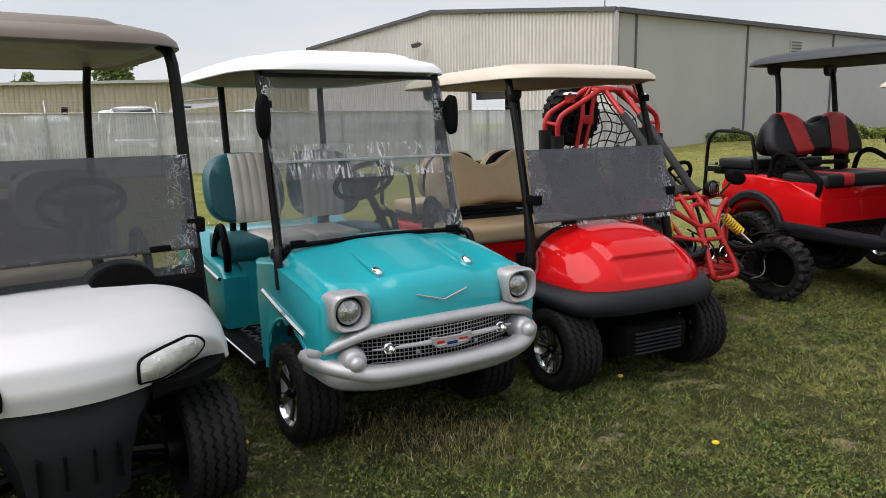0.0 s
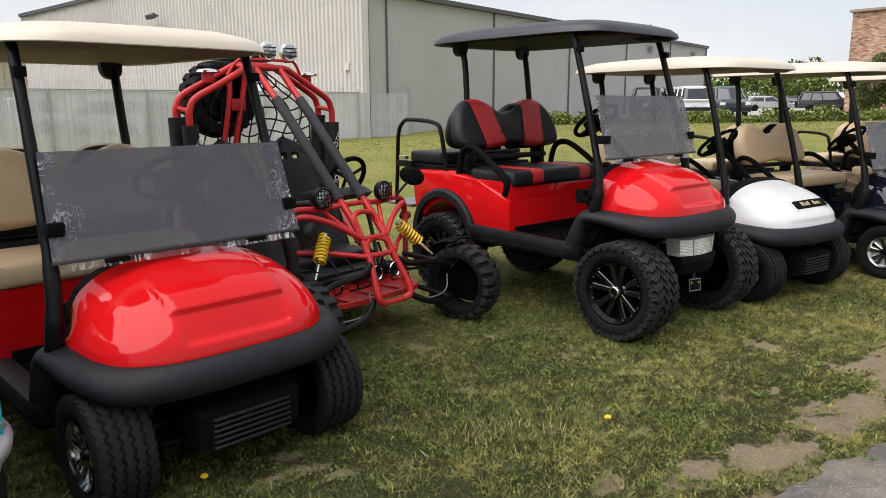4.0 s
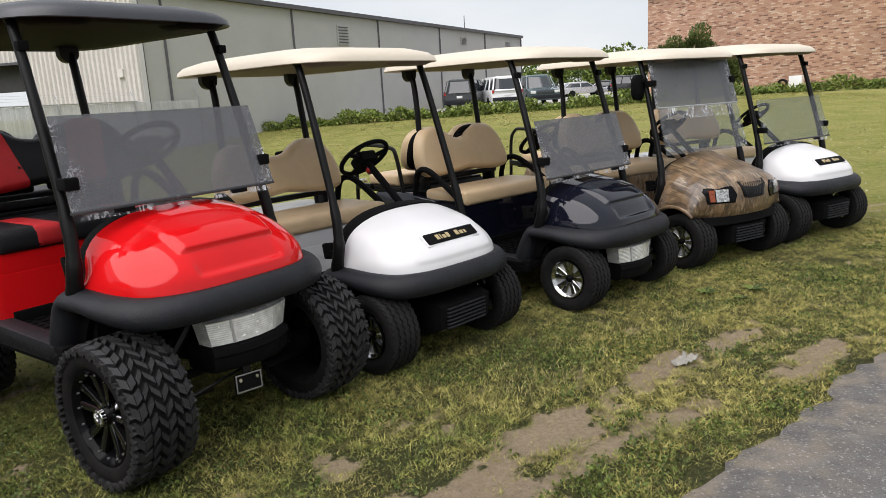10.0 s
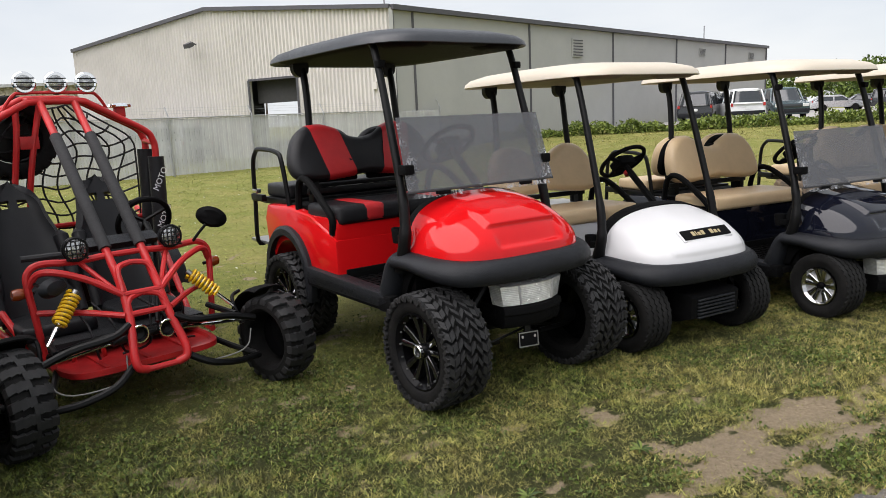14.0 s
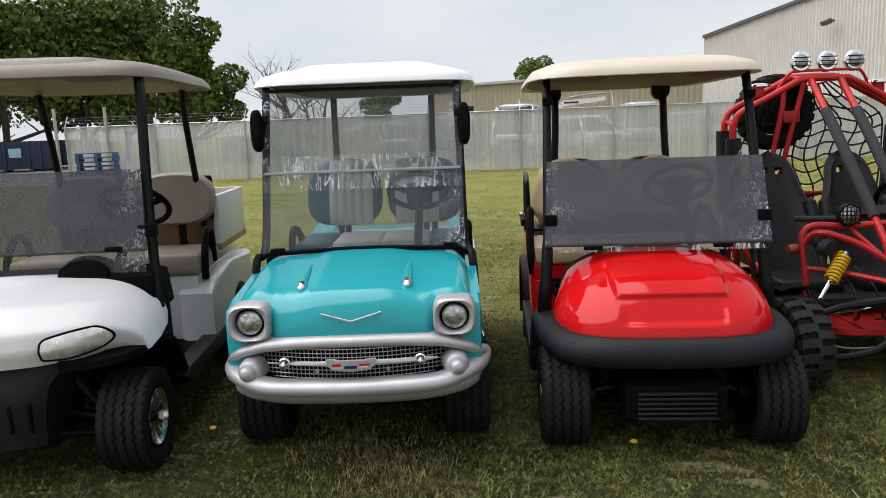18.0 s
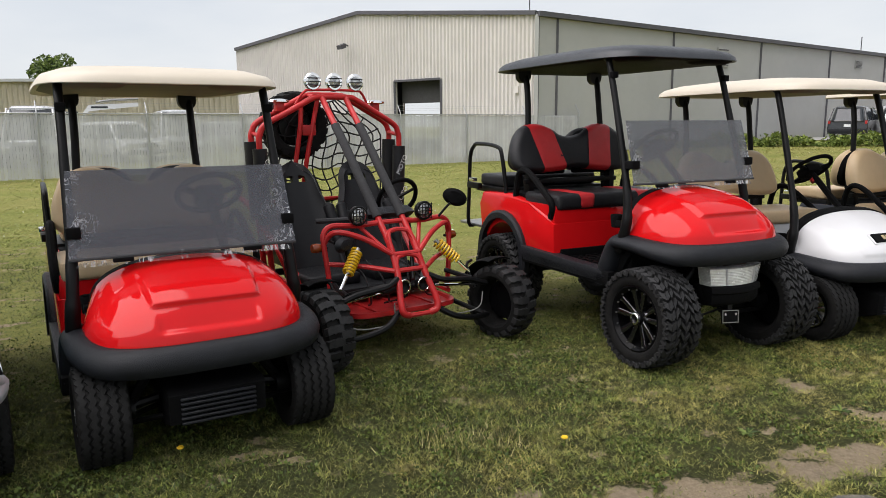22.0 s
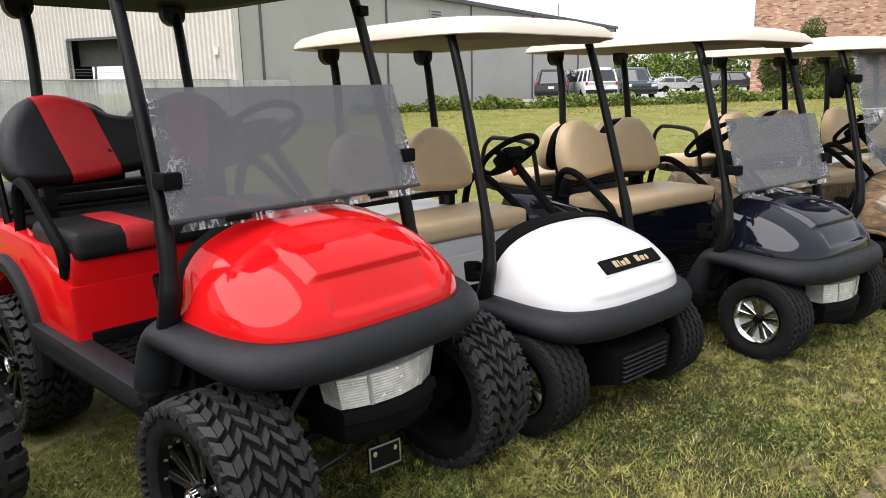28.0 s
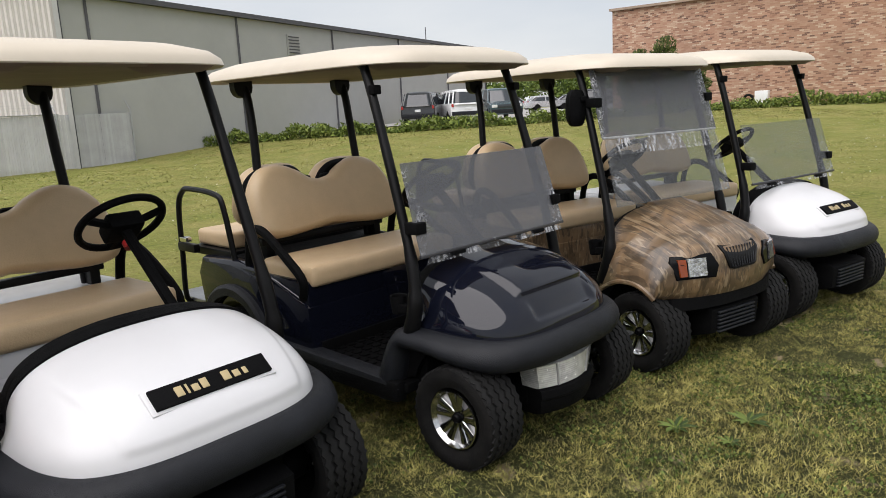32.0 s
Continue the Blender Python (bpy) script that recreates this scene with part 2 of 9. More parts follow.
M["lens"] = ribbed_lens("headlight_lens")
M["smoothlens"] = ribbed_lens("smooth_headlight_lens", 0.09)
M["film"] = film_glass("filmed_windscreen", (0.60, 0.62, 0.64), (0.18, 0.183, 0.195), 0.45, 0.09)
M["clear"] = film_glass("clear_windscreen", (0.78, 0.79, 0.79), (0.36, 0.38, 0.40), 0.085, 0.12)
M["darkfilm"] = film_glass("smoked_windscreen", (0.47, 0.475, 0.50), (0.175, 0.18, 0.205), 0.36, 0.12)
M["wrinkled"] = film_glass("wrinkled_film", (0.985, 0.985, 0.985), (0.50, 0.51, 0.53), 0.045, 0.9, (30.0, 1.0, 7.0))
M["thinfilm"] = film_glass("thin_clear_film", (0.80, 0.82, 0.83), (0.30, 0.31, 0.32), 0.13, 0.13)
M["lampglass"] = mat("headlight_glass", (0.66, 0.67, 0.67), 0.12, metal=0.75, var=0.38, scale=38.0, coat=1.0, bump=0.3, bscale=70.0)
M["vinylstrip"] = mat("milky_hinge_vinyl", (0.40, 0.41, 0.42), 0.25, var=0.15, scale=20.0)
M["hose"] = mat("grey_rubber_hose", (0.17, 0.17, 0.16), 0.5, var=0.1)
M["bluemark"] = mat("blue_enamel", (0.015, 0.025, 0.20), 0.2, var=0.1)
M["seal"] = mat("smoked_edge", (0.05, 0.05, 0.055), 0.25, var=0.1)


def camo_material():
    m = bpy.data.materials.new("reed_camouflage_wrap")
    m.use_nodes = True
    n, l = m.node_tree.nodes, m.node_tree.links
    b = n["Principled BSDF"]
    b.inputs["Roughness"].default_value, b.inputs["Coat Weight"].default_value = 0.35, 0.3
    tc = n.new("ShaderNodeTexCoord")

    def layer(rot, sx, p0, c0, p1, c1, scale):
        mp = n.new("ShaderNodeMapping")
        mp.inputs["Rotation"].default_value, mp.inputs["Scale"].default_value = rot, sx
        l.new(tc.outputs["Object"], mp.inputs["Vector"])
        q = n.new("ShaderNodeTexNoise")
        q.inputs["Scale"].default_value, q.inputs["Detail"].default_value, q.inputs["Distortion"].default_value = scale, 5.0, 0.8
        l.new(mp.outputs[0], q.inputs["Vector"])
        r = n.new("ShaderNodeValToRGB")
        r.color_ramp.elements[0].position, r.color_ramp.elements[0].color = p0, c0
        r.color_ramp.elements[1].position, r.color_ramp.elements[1].color = p1, c1
        l.new(q.outputs["Fac"], r.inputs[0])
        return r.outputs[0]

    base = layer((0.3, 0.2, 0.5), (1.0, 2.2, 1.0), 0.34, (0.070, 0.047, 0.027, 1), 0.66, (0.205, 0.130, 0.068, 1), 4.5)
    reed = layer((0.2, 0.5, 0.75), (20.0, 2.0, 6.0), 0.545, (0, 0, 0, 1), 0.60, (0.60, 0.60, 0.60, 1), 2.3)
    dark = layer((0.5, 0.1, -0.7), (18.0, 1.8, 5.0), 0.545, (0, 0, 0, 1), 0.60, (0.65, 0.65, 0.65, 1), 2.5)
    col = base
    for f, c in ((reed, (0.30, 0.225, 0.14, 1)), (dark, (0.028, 0.019, 0.012, 1))):
        x = n.new("ShaderNodeMix")
        x.data_type = "RGBA"
        l.new(f, x.inputs[0])
        l.new(col, x.inputs[6])
        x.inputs[7].default_value = c
        col = x.outputs[2]
    l.new(col, b.inputs["Base Color"])
    return m


M["camo"] = camo_material()



# ---- mesh tools ----
def finish(bm, name, angle=38):
    bmesh.ops.recalc_face_normals(bm, faces=bm.faces[:])
    me = bpy.data.meshes.new(name)
    bm.to_mesh(me)
    bm.free()
    me.shade_smooth()
    me.set_sharp_from_angle(angle=radians(angle))
    return me


def attach(name, me, material, parent, label="", at=(0, 0, 0), turn=(0, 0, 0)):
    """An object on a mesh that may be shared; the material belongs to the object."""
    ob = new(name, me)
    if not me.materials:
        me.materials.append(material)
    ob.material_slots[0].link = "OBJECT"
    ob.material_slots[0].material = material
    ob.parent = parent
    ob.matrix_basis = pose(*at, *turn)
    if label:
        tagged(ob, label=label)
    return ob


def part(name, bm, material, parent, label="", at=(0, 0, 0), turn=(0, 0, 0), angle=38):
    return attach(name, finish(bm, name, angle), material, parent, label, at, turn)


def thing(name, label, category, m, group=""):
    e = new(name)
    e.empty_display_size = 0.2
    e.matrix_basis = m
    return tagged(e, label=label, category=category, group=group)


def solo(name, bm, material, label, category, m=None, group="", kind="", angle=38):
    ob = new(name, finish(bm, name, angle))
    ob.data.materials.append(material)
    if m is not None:
        ob.matrix_basis = m
    return tagged(ob, label=label, category=category, group=group, kind=kind)


def block(x0, x1, y0, y1, z0, z1, bevel=0.0, bm=None, segs=2, m=None):
    bm = bm or bmesh.new()
    vs = [bm.verts.new((x, y, z)) for x in (x0, x1) for y in (y0, y1) for z in (z0, z1)]
    fs = [bm.faces.new([vs[i] for i in f]) for f in ((0, 1, 3, 2), (4, 6, 7, 5), (0, 4, 5, 1), (2, 3, 7, 6), (0, 2, 6, 4), (1, 5, 7, 3))]
    if bevel:
        es = list({e for f in fs for e in f.edges})
        got = bmesh.ops.bevel(bm, geom=es, offset=bevel, segments=segs, affect="EDGES", profile=0.6)
        vs = list({v for f in got["faces"] for v in f.verts})
    if m is not None:
        bmesh.ops.transform(bm, matrix=m, verts=vs)
    return bm


def smooth_line(pts, per=6):
    """Catmull-Rom through the points."""
    p = [Vector(q) for q in pts]
    if len(p) < 3:
        return p
    p = [p[0] * 2 - p[1]] + p + [p[-1] * 2 - p[-2]]
    out = []
    for a, b, c, d in zip(p, p[1:], p[2:], p[3:]):
        for k in range(per):
            t = k / per
            out.append(0.5 * (2 * b + (c - a) * t + (2 * a - 5 * b + 4 * c - d) * t * t + (3 * b - a - 3 * c + d) * t ** 3))
    out.append(p[-2])
    return out


def tube(pts, r, bm=None, seg=8, per=5, smooth=True, flat=1.0):
    """A round bar along a bent line."""
    bm = bm or bmesh.new()
    line = smooth_line(pts, per) if smooth else [Vector(q) for q in pts]
    rings, side = [], None
    for i, q in enumerate(line):
        d = (line[min(i + 1, len(line) - 1)] - line[max(i - 1, 0)]).normalized()
        if side is None:
            side = d.orthogonal().normalized()
        side = (side - d * side.dot(d)).normalized()
        up = d.cross(side)
        rr = r[i * (len(r) - 1) // max(1, len(line) - 1)] if isinstance(r, (list, tuple)) else r
        rings.append([bm.verts.new(q + rr * (math.cos(a) * side + flat * math.sin(a) * up)) for a in (2 * math.pi * k / seg for k in range(seg))])
    for a, b in zip(rings, rings[1:]):
        for k in range(seg):
            bm.faces.new((a[k], a[(k + 1) % seg], b[(k + 1) % seg], b[k]))
    bm.faces.new(rings[0][::-1])
    bm.faces.new(rings[-1])
    return bm


def ring(r, tr, bm=None, seg=32, tseg=8, m=None):
    """A torus about z."""
    bm = bm or bmesh.new()
    rows = []
    for i in range(seg):
        a = 2 * math.pi * i / seg
        row = []
        for k in range(tseg):
            b = 2 * math.pi * k / tseg
            v = Vector(((r + tr * math.cos(b)) * math.cos(a), (r + tr * math.cos(b)) * math.sin(a), tr * math.sin(b)))
            row.append(bm.verts.new(m @ v if m is not None else v))
        rows.append(row)
    for i in range(seg):
        for k in range(tseg):
            bm.faces.new((rows[i][k], rows[(i + 1) % seg][k], rows[(i + 1) % seg][(k + 1) % tseg], rows[i][(k + 1) % tseg]))
    return bm


def lathe(profile, bm=None, seg=40, m=None, caps=True):
    """A turned body about the x axis from (x, radius) pairs."""
    bm = bm or bmesh.new()
    rows = []
    for x, r in profile:
        row = []
        for k in range(seg):
            a = 2 * math.pi * k / seg
            v = Vector((x, r * math.cos(a), r * math.sin(a)))
            row.append(bm.verts.new(m @ v if m is not None else v))
        rows.append(row)
    for a, b in zip(rows, rows[1:]):
        for k in range(seg):
            bm.faces.new((a[k], a[(k + 1) % seg], b[(k + 1) % seg], b[k]))
    if caps and profile[0][1] > 1e-4 and profile[-1][1] > 1e-4 and profile[0] != profile[-1]:
        bm.faces.new(rows[0][::-1])
        bm.faces.new(rows[-1])
    return bm


def sheet(fn, nu, nv, thick=0.0, bm=None):
    """A surface fn(u, v), u and v from 0 to 1, given a thickness."""
    bm = bm or bmesh.new()
    vs = [[bm.verts.new(fn(i / nu, j / nv)) for j in range(nv + 1)] for i in range(nu + 1)]
    fs = [bm.faces.new((vs[i][j], vs[i + 1][j], vs[i + 1][j + 1], vs[i][j + 1])) for i in range(nu) for j in range(nv)]
    if thick:
        bmesh.ops.recalc_face_normals(bm, faces=fs)
        bmesh.ops.solidify(bm, geom=fs, thickness=thick)
    return bm


def loft(rings, bm=None, caps=True):
    bm = bm or bmesh.new()
    rows = [[bm.verts.new(q) for q in r] for r in rings]
    n = len(rows[0])
    for a, b in zip(rows, rows[1:]):
        for k in range(n):
            bm.faces.new((a[k], a[(k + 1) % n], b[(k + 1) % n], b[k]))
    if caps:
        bm.faces.new(rows[0][::-1])
        bm.faces.new(rows[-1])
    return bm


def extruded(outline, x0, x1, bevel=0.0, bm=None):
    """An outline in (y, z) pushed out from x0 to x1."""
    bm = bm or bmesh.new()
    a = [bm.verts.new((x0, y, z)) for y, z in outline]
    b = [bm.verts.new((x1, y, z)) for y, z in outline]
    n = len(a)
    fs = [bm.faces.new(a[::-1]), bm.faces.new(b)]
    fs += [bm.faces.new((a[k], a[(k + 1) % n], b[(k + 1) % n], b[k])) for k in range(n)]
    if bevel:
        es = list(fs[0].edges) + list(fs[1].edges)
        bmesh.ops.bevel(bm, geom=es, offset=bevel, segments=2, affect="EDGES", profile=0.6)
    return bm


def superring(cx, cy, z, rx, ry, n=4.0, seg=40):
    """A rounded rectangle in a level plane."""
    out = []
    for k in range(seg):
        a = 2 * math.pi * k / seg
        c, s = math.cos(a), math.sin(a)
        out.append((cx + rx * math.copysign(abs(c) ** (2 / n), c), cy + ry * math.copysign(abs(s) ** (2 / n), s), z))
    return out


def upright_ring(cx, y, cz, rx, rz, n=4.0, seg=36):
    """A rounded rectangle in a plane that faces -y."""
    return [(a, y, b) for a, b, _ in superring(cx, cz, 0, rx, rz, n, seg)]


def cushion(x0, x1, y0, y1, z0, z1, r=0.04, bm=None, m=None):
    return block(x0, x1, y0, y1, z0, z1, r, bm, 4, m)


def arc(cy, cz, r, a0, a1, n=10):
    return [(cy + r * math.cos(radians(a0 + (a1 - a0) * k / n)), cz + r * math.sin(radians(a0 + (a1 - a0) * k / n))) for k in range(n + 1)]


SHARED = {}


def once(key, build, angle=38):
    """The mesh of that key, built at its first use."""
    if key not in SHARED:
        SHARED[key] = finish(build(), key, angle)
    return SHARED[key]

# ---- the place: ground, road, buildings, fence ----
def lift(x, y):
    """The height of the lawn: level by the carts, a low rise towards the far parking lot."""
    t = min(1.0, max(0.0, (x * 0.45 + y - 33.0) / 16.0))
    return 0.62 * t * t * (3 - 2 * t)


def ramp(x, a, b):
    return max(0.0, min(1.0, (x - a) / (b - a)))


WORN = (  # bare patches beside the drive: along it, off it, half length, half width, how bare
    (6.35, 2.60, 0.36, 0.15, 1.0), (5.68, 2.50, 0.28, 0.13, 0.95), (5.27, 2.58, 0.17, 0.13, 0.9), (5.00, 2.70, 0.12, 0.08, 0.7), (7.05, 2.75, 0.46, 0.10, 0.85), (7.20, 2.94, 0.30, 0.07, 0.8), (7.82, 3.00, 0.36, 0.20, 1.1),
    (7.75, 2.72, 0.26, 0.08, 0.65), (8.32, 2.68, 0.32, 0.13, 0.95), (8.75, 3.02, 0.40, 0.16, 0.95), (9.40, 2.53, 0.55, 0.13, 0.95), (9.50, 3.00, 0.30, 0.08, 0.75), (6.85, 3.40, 0.18, 0.07, 0.7))


def soil(x, y):
    """How worn the lawn is: 0 grass, 1 bare soil, in ragged streaks beside the drive."""
    d = -0.386 * x + 0.922 * y
    al = 0.922 * x + 0.386 * y
    n = 0.42 * noise.noise((al * 0.9, d * 2.4, 3.1)) + 0.42 * noise.noise((al * 2.9, d * 5.0, 9.4)) + 0.80 * noise.noise((al * 7, d * 10, 5.0)) + 0.60 * noise.noise((al * 19, d * 23, 7.0))
    band = sum(amount * math.exp(-(((al - a0) / ra) ** 2 + ((d - d0) / rd) ** 2) ** 1.5) for a0, d0, ra, rd, amount in WORN)
    band += 0.25 * math.exp(-((d - 2.28) / 0.08) ** 2) * ramp(x, 3.1, 4.0)
    k = 0.80 * n + 0.95 * min(1.1, band) - 0.52
    return max(0.0, min(1.0, 0.5 + 2.0 * k))


def ground_material():
    m = bpy.data.materials.new("mown_grass_and_soil")
    m.use_nodes = True
    n, l = m.node_tree.nodes, m.node_tree.links
    b = n["Principled BSDF"]
    b.inputs["Roughness"].default_value = 0.92
    b.inputs["Specular IOR Level"].default_value = 0.15
    g = n.new("ShaderNodeNewGeometry")

    def noise_of(scale, detail=6.0, rough=0.6):
        q = n.new("ShaderNodeTexNoise")
        q.inputs["Scale"].default_value, q.inputs["Detail"].default_value, q.inputs["Roughness"].default_value = scale, detail, rough
        l.new(g.outputs["Position"], q.inputs["Vector"])
        return q.outputs["Fac"]

    def ramp(f, p0, c0, p1, c1):
        r = n.new("ShaderNodeValToRGB")
        r.color_ramp.elements[0].position, r.color_ramp.elements[0].color = p0, (*c0, 1)
        r.color_ramp.elements[1].position, r.color_ramp.elements[1].color = p1, (*c1, 1)
        l.new(f, r.inputs[0])
        return r.outputs[0]

    def mixed(f, a, c):
        x = n.new("ShaderNodeMix")
        x.data_type = "RGBA"
        l.new(f, x.inputs[0])
        l.new(a, x.inputs[6])
        l.new(c, x.inputs[7])
        return x.outputs[2]

    green = ramp(noise_of(9.0, 11.0, 0.85), 0.36, (0.060, 0.078, 0.016), 0.66, (0.235, 0.255, 0.055))
    straw = ramp(noise_of(24.0, 8.0, 0.8), 0.34, (0.13, 0.12, 0.04), 0.66, (0.36, 0.32, 0.11))
    far = mixed(ramp(noise_of(0.8, 8.0, 0.7), 0.40, (0.08, 0.08, 0.08), 0.64, (0.85, 0.85, 0.85)), green, straw)
    # thatch, its colour darkened to carry the shade between the blades
    shaded_thatch = ramp(noise_of(34.0, 9.0, 0.8), 0.35, (0.016, 0.019, 0.007), 0.72, (0.075, 0.080, 0.026))
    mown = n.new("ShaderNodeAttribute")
    mown.attribute_name = "shaded_thatch"
    grass = mixed(mown.outputs["Fac"], far, shaded_thatch)
    earth = mixed(ramp(noise_of(3.2, 7.0, 0.7), 0.38, (0, 0, 0), 0.66, (0.8, 0.8, 0.8)), ramp(noise_of(48.0, 10.0, 0.85), 0.34, (0.145, 0.110, 0.070), 0.66, (0.37, 0.298, 0.202)), ramp(noise_of(30.0, 10.0, 0.85), 0.36, (0.14, 0.110, 0.075), 0.66, (0.34, 0.275, 0.195)))
    at = n.new("ShaderNodeAttribute")
    at.attribute_name = "soil"
    ragged = n.new("ShaderNodeMath")
    ragged.operation = "MULTIPLY_ADD"
    l.new(noise_of(22.0, 8.0, 0.75), ragged.inputs[0])
    ragged.inputs[1].default_value = 1.3
    l.new(at.outputs["Fac"], ragged.inputs[2])
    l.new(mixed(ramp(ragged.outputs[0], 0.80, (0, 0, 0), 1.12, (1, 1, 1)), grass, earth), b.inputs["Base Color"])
    bp = n.new("ShaderNodeBump")
    bp.inputs["Strength"].default_value, bp.inputs["Distance"].default_value = 0.8, 0.03
    l.new(noise_of(60.0, 8.0, 0.8), bp.inputs["Height"])
    l.new(bp.outputs[0], b.inputs["Normal"])
    return m


def build_ground():
    xs = [-900, -300, -120, -60, -30, -18, -12, -8, -5] + [-3.2 + 0.06 * i for i in range(250)] + [12.5, 14, 17, 21, 26, 31, 36, 44, 60, 120, 300, 900]
    ys = [-600, -200, -60, -20, -8, -3, 0] + [1.4 + 0.06 * i for i in range(158)] + [11.5, 13, 15, 17.5, 20, 24, 28, 31, 34, 37, 40, 44, 48, 54, 64, 90, 160, 400, 1200]
    vs, sl, th = [], [], []
    for x in xs:
        for y in ys:
            near = -3.3 < x < 11.8 and 1.3 < y < 11
            s = soil(x, y) if near else 0.0
            vs.append((x, y, lift(x, y) + (0.012 * noise.noise((x * 0.9, y * 0.9, 0)) + 0.006 * noise.noise((x * 6, y * 6, 2)) - 0.012 * s if near else 0)))
            sl.append(s)
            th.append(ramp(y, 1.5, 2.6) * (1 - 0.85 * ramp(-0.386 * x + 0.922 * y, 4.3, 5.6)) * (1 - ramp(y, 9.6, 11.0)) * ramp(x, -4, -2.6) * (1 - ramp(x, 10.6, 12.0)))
    c = len(ys)
    fs = [(i * c + j, (i + 1) * c + j, (i + 1) * c + j + 1, i * c + j + 1) for i in range(len(xs) - 1) for j in range(c - 1)]
    me = bpy.data.meshes.new("ground")
    me.from_pydata(vs, [], fs)
    me.attributes.new("soil", "FLOAT", "POINT").data.foreach_set("value", sl)
    me.attributes.new("shaded_thatch", "FLOAT", "POINT").data.foreach_set("value", th)
    me.shade_smooth()
    ob = new("ground", me)
    me.materials.append(ground_material())
    tagged(ob, "mown lawn with straw patches and worn bare soil", "lawn", kind="structure")


build_ground()
def asphalt_material():
    """Worn asphalt: grey stone grain, sandy patches and a web of fine cracks."""
    m = mat("old_asphalt", (0.132, 0.128, 0.124), 0.9, var=0.16, scale=9.0, bump=0.9, bscale=150.0, detail=12.0, color2=(0.085, 0.082, 0.080), spec=0.25)
    n, l = m.node_tree.nodes, m.node_tree.links
    b = n["Principled BSDF"]
    was = b.inputs["Base Color"].links[0].from_socket
    g = n.new("ShaderNodeNewGeometry")
    v = n.new("ShaderNodeTexVoronoi")
    v.feature = "DISTANCE_TO_EDGE"
    v.inputs["Scale"].default_value = 2.6
    wob = n.new("ShaderNodeTexNoise")
    wob.inputs["Scale"].default_value, wob.inputs["Detail"].default_value = 4.0, 6.0
    l.new(g.outputs["Position"], wob.inputs["Vector"])
    mv = n.new("ShaderNodeMix")
    mv.data_type = "VECTOR"
    mv.inputs[0].default_value = 0.22
    l.new(g.outputs["Position"], mv.inputs[4])
    l.new(wob.outputs["Color"], mv.inputs[5])
    l.new(mv.outputs[1], v.inputs["Vector"])
    cr = n.new("ShaderNodeMapRange")
    for i, q in enumerate((0.001, 0.010, 0.32, 0.0)):
        cr.inputs[i + 1].default_value = q
    l.new(v.outputs["Distance"], cr.inputs[0])
    top = was
    sand = n.new("ShaderNodeMapRange")
    for i, q in enumerate((0.55, 0.74, 0.0, 0.55)):
        sand.inputs[i + 1].default_value = q
    pn = n.new("ShaderNodeTexNoise")
    pn.inputs["Scale"].default_value, pn.inputs["Detail"].default_value = 1.6, 8.0
    l.new(g.outputs["Position"], pn.inputs["Vector"])
    l.new(pn.outputs["Fac"], sand.inputs[0])
    def fine(scale, lo, hi, most):
        q = n.new("ShaderNodeTexNoise")
        q.inputs["Scale"].default_value, q.inputs["Detail"].default_value = scale, 3.0
        l.new(g.outputs["Position"], q.inputs["Vector"])
        r = n.new("ShaderNodeMapRange")
        for i, t in enumerate((lo, hi, 0.0, most)):
            r.inputs[i + 1].default_value = t
        l.new(q.outputs["Fac"], r.inputs[0])
        return r.outputs[0]

    dot = n.new("ShaderNodeVectorMath")
    dot.operation = "DOT_PRODUCT"
    dot.inputs[1].default_value = (-0.386, 0.922, 0.0)
    l.new(g.outputs["Position"], dot.inputs[0])
    near = n.new("ShaderNodeMapRange")
    for i, t in enumerate((1.75, 2.28, 0.0, 1.0)):
        near.inputs[i + 1].default_value = t
    l.new(dot.outputs["Value"], near.inputs[0])
    dust = n.new("ShaderNodeMath")
    dust.operation = "MULTIPLY"
    l.new(near.outputs[0], dust.inputs[0])
    l.new(fine(7.0, 0.40, 0.66, 0.55), dust.inputs[1])
    for f, c in ((sand.outputs[0], (0.31, 0.26, 0.20, 1)), (dust.outputs[0], (0.29, 0.24, 0.175, 1)), (fine(75.0, 0.58, 0.68, 0.55), (0.36, 0.35, 0.34, 1)), (fine(110.0, 0.60, 0.70, 0.6), (0.04, 0.04, 0.04, 1)), (cr.outputs[0], (0.06, 0.055, 0.045, 1))):
        x = n.new("ShaderNodeMix")
        x.data_type = "RGBA"
        l.new(f, x.inputs[0])
        l.new(top, x.inputs[6])
        x.inputs[7].default_value = c
        top = x.outputs[2]
    l.new(top, b.inputs["Base Color"])
    return m


M["asphalt"] = asphalt_material()


def road_edge(t):
    """The ragged edge of the drive; t in metres along it from its bend."""
    if t < 0:
        q = Vector((3.98 + 0.45 * t - 0.006 * t * t, 4.17 + 1.0 * t, 0))
    else:
        q = Vector((3.98 + 0.922 * t, 4.17 + 0.386 * t - 0.012 * max(0.0, t - 3.2) ** 2, 0))
    k = 0.08 * noise.noise((t * 1.3, 1.7, 0)) + 0.09 * noise.noise((t * 5.1, 4.2, 0)) + 0.06 * noise.noise((t * 17.0, 4.2, 0))
    return q + Vector((0.386 * k, -0.922 * k, 0))


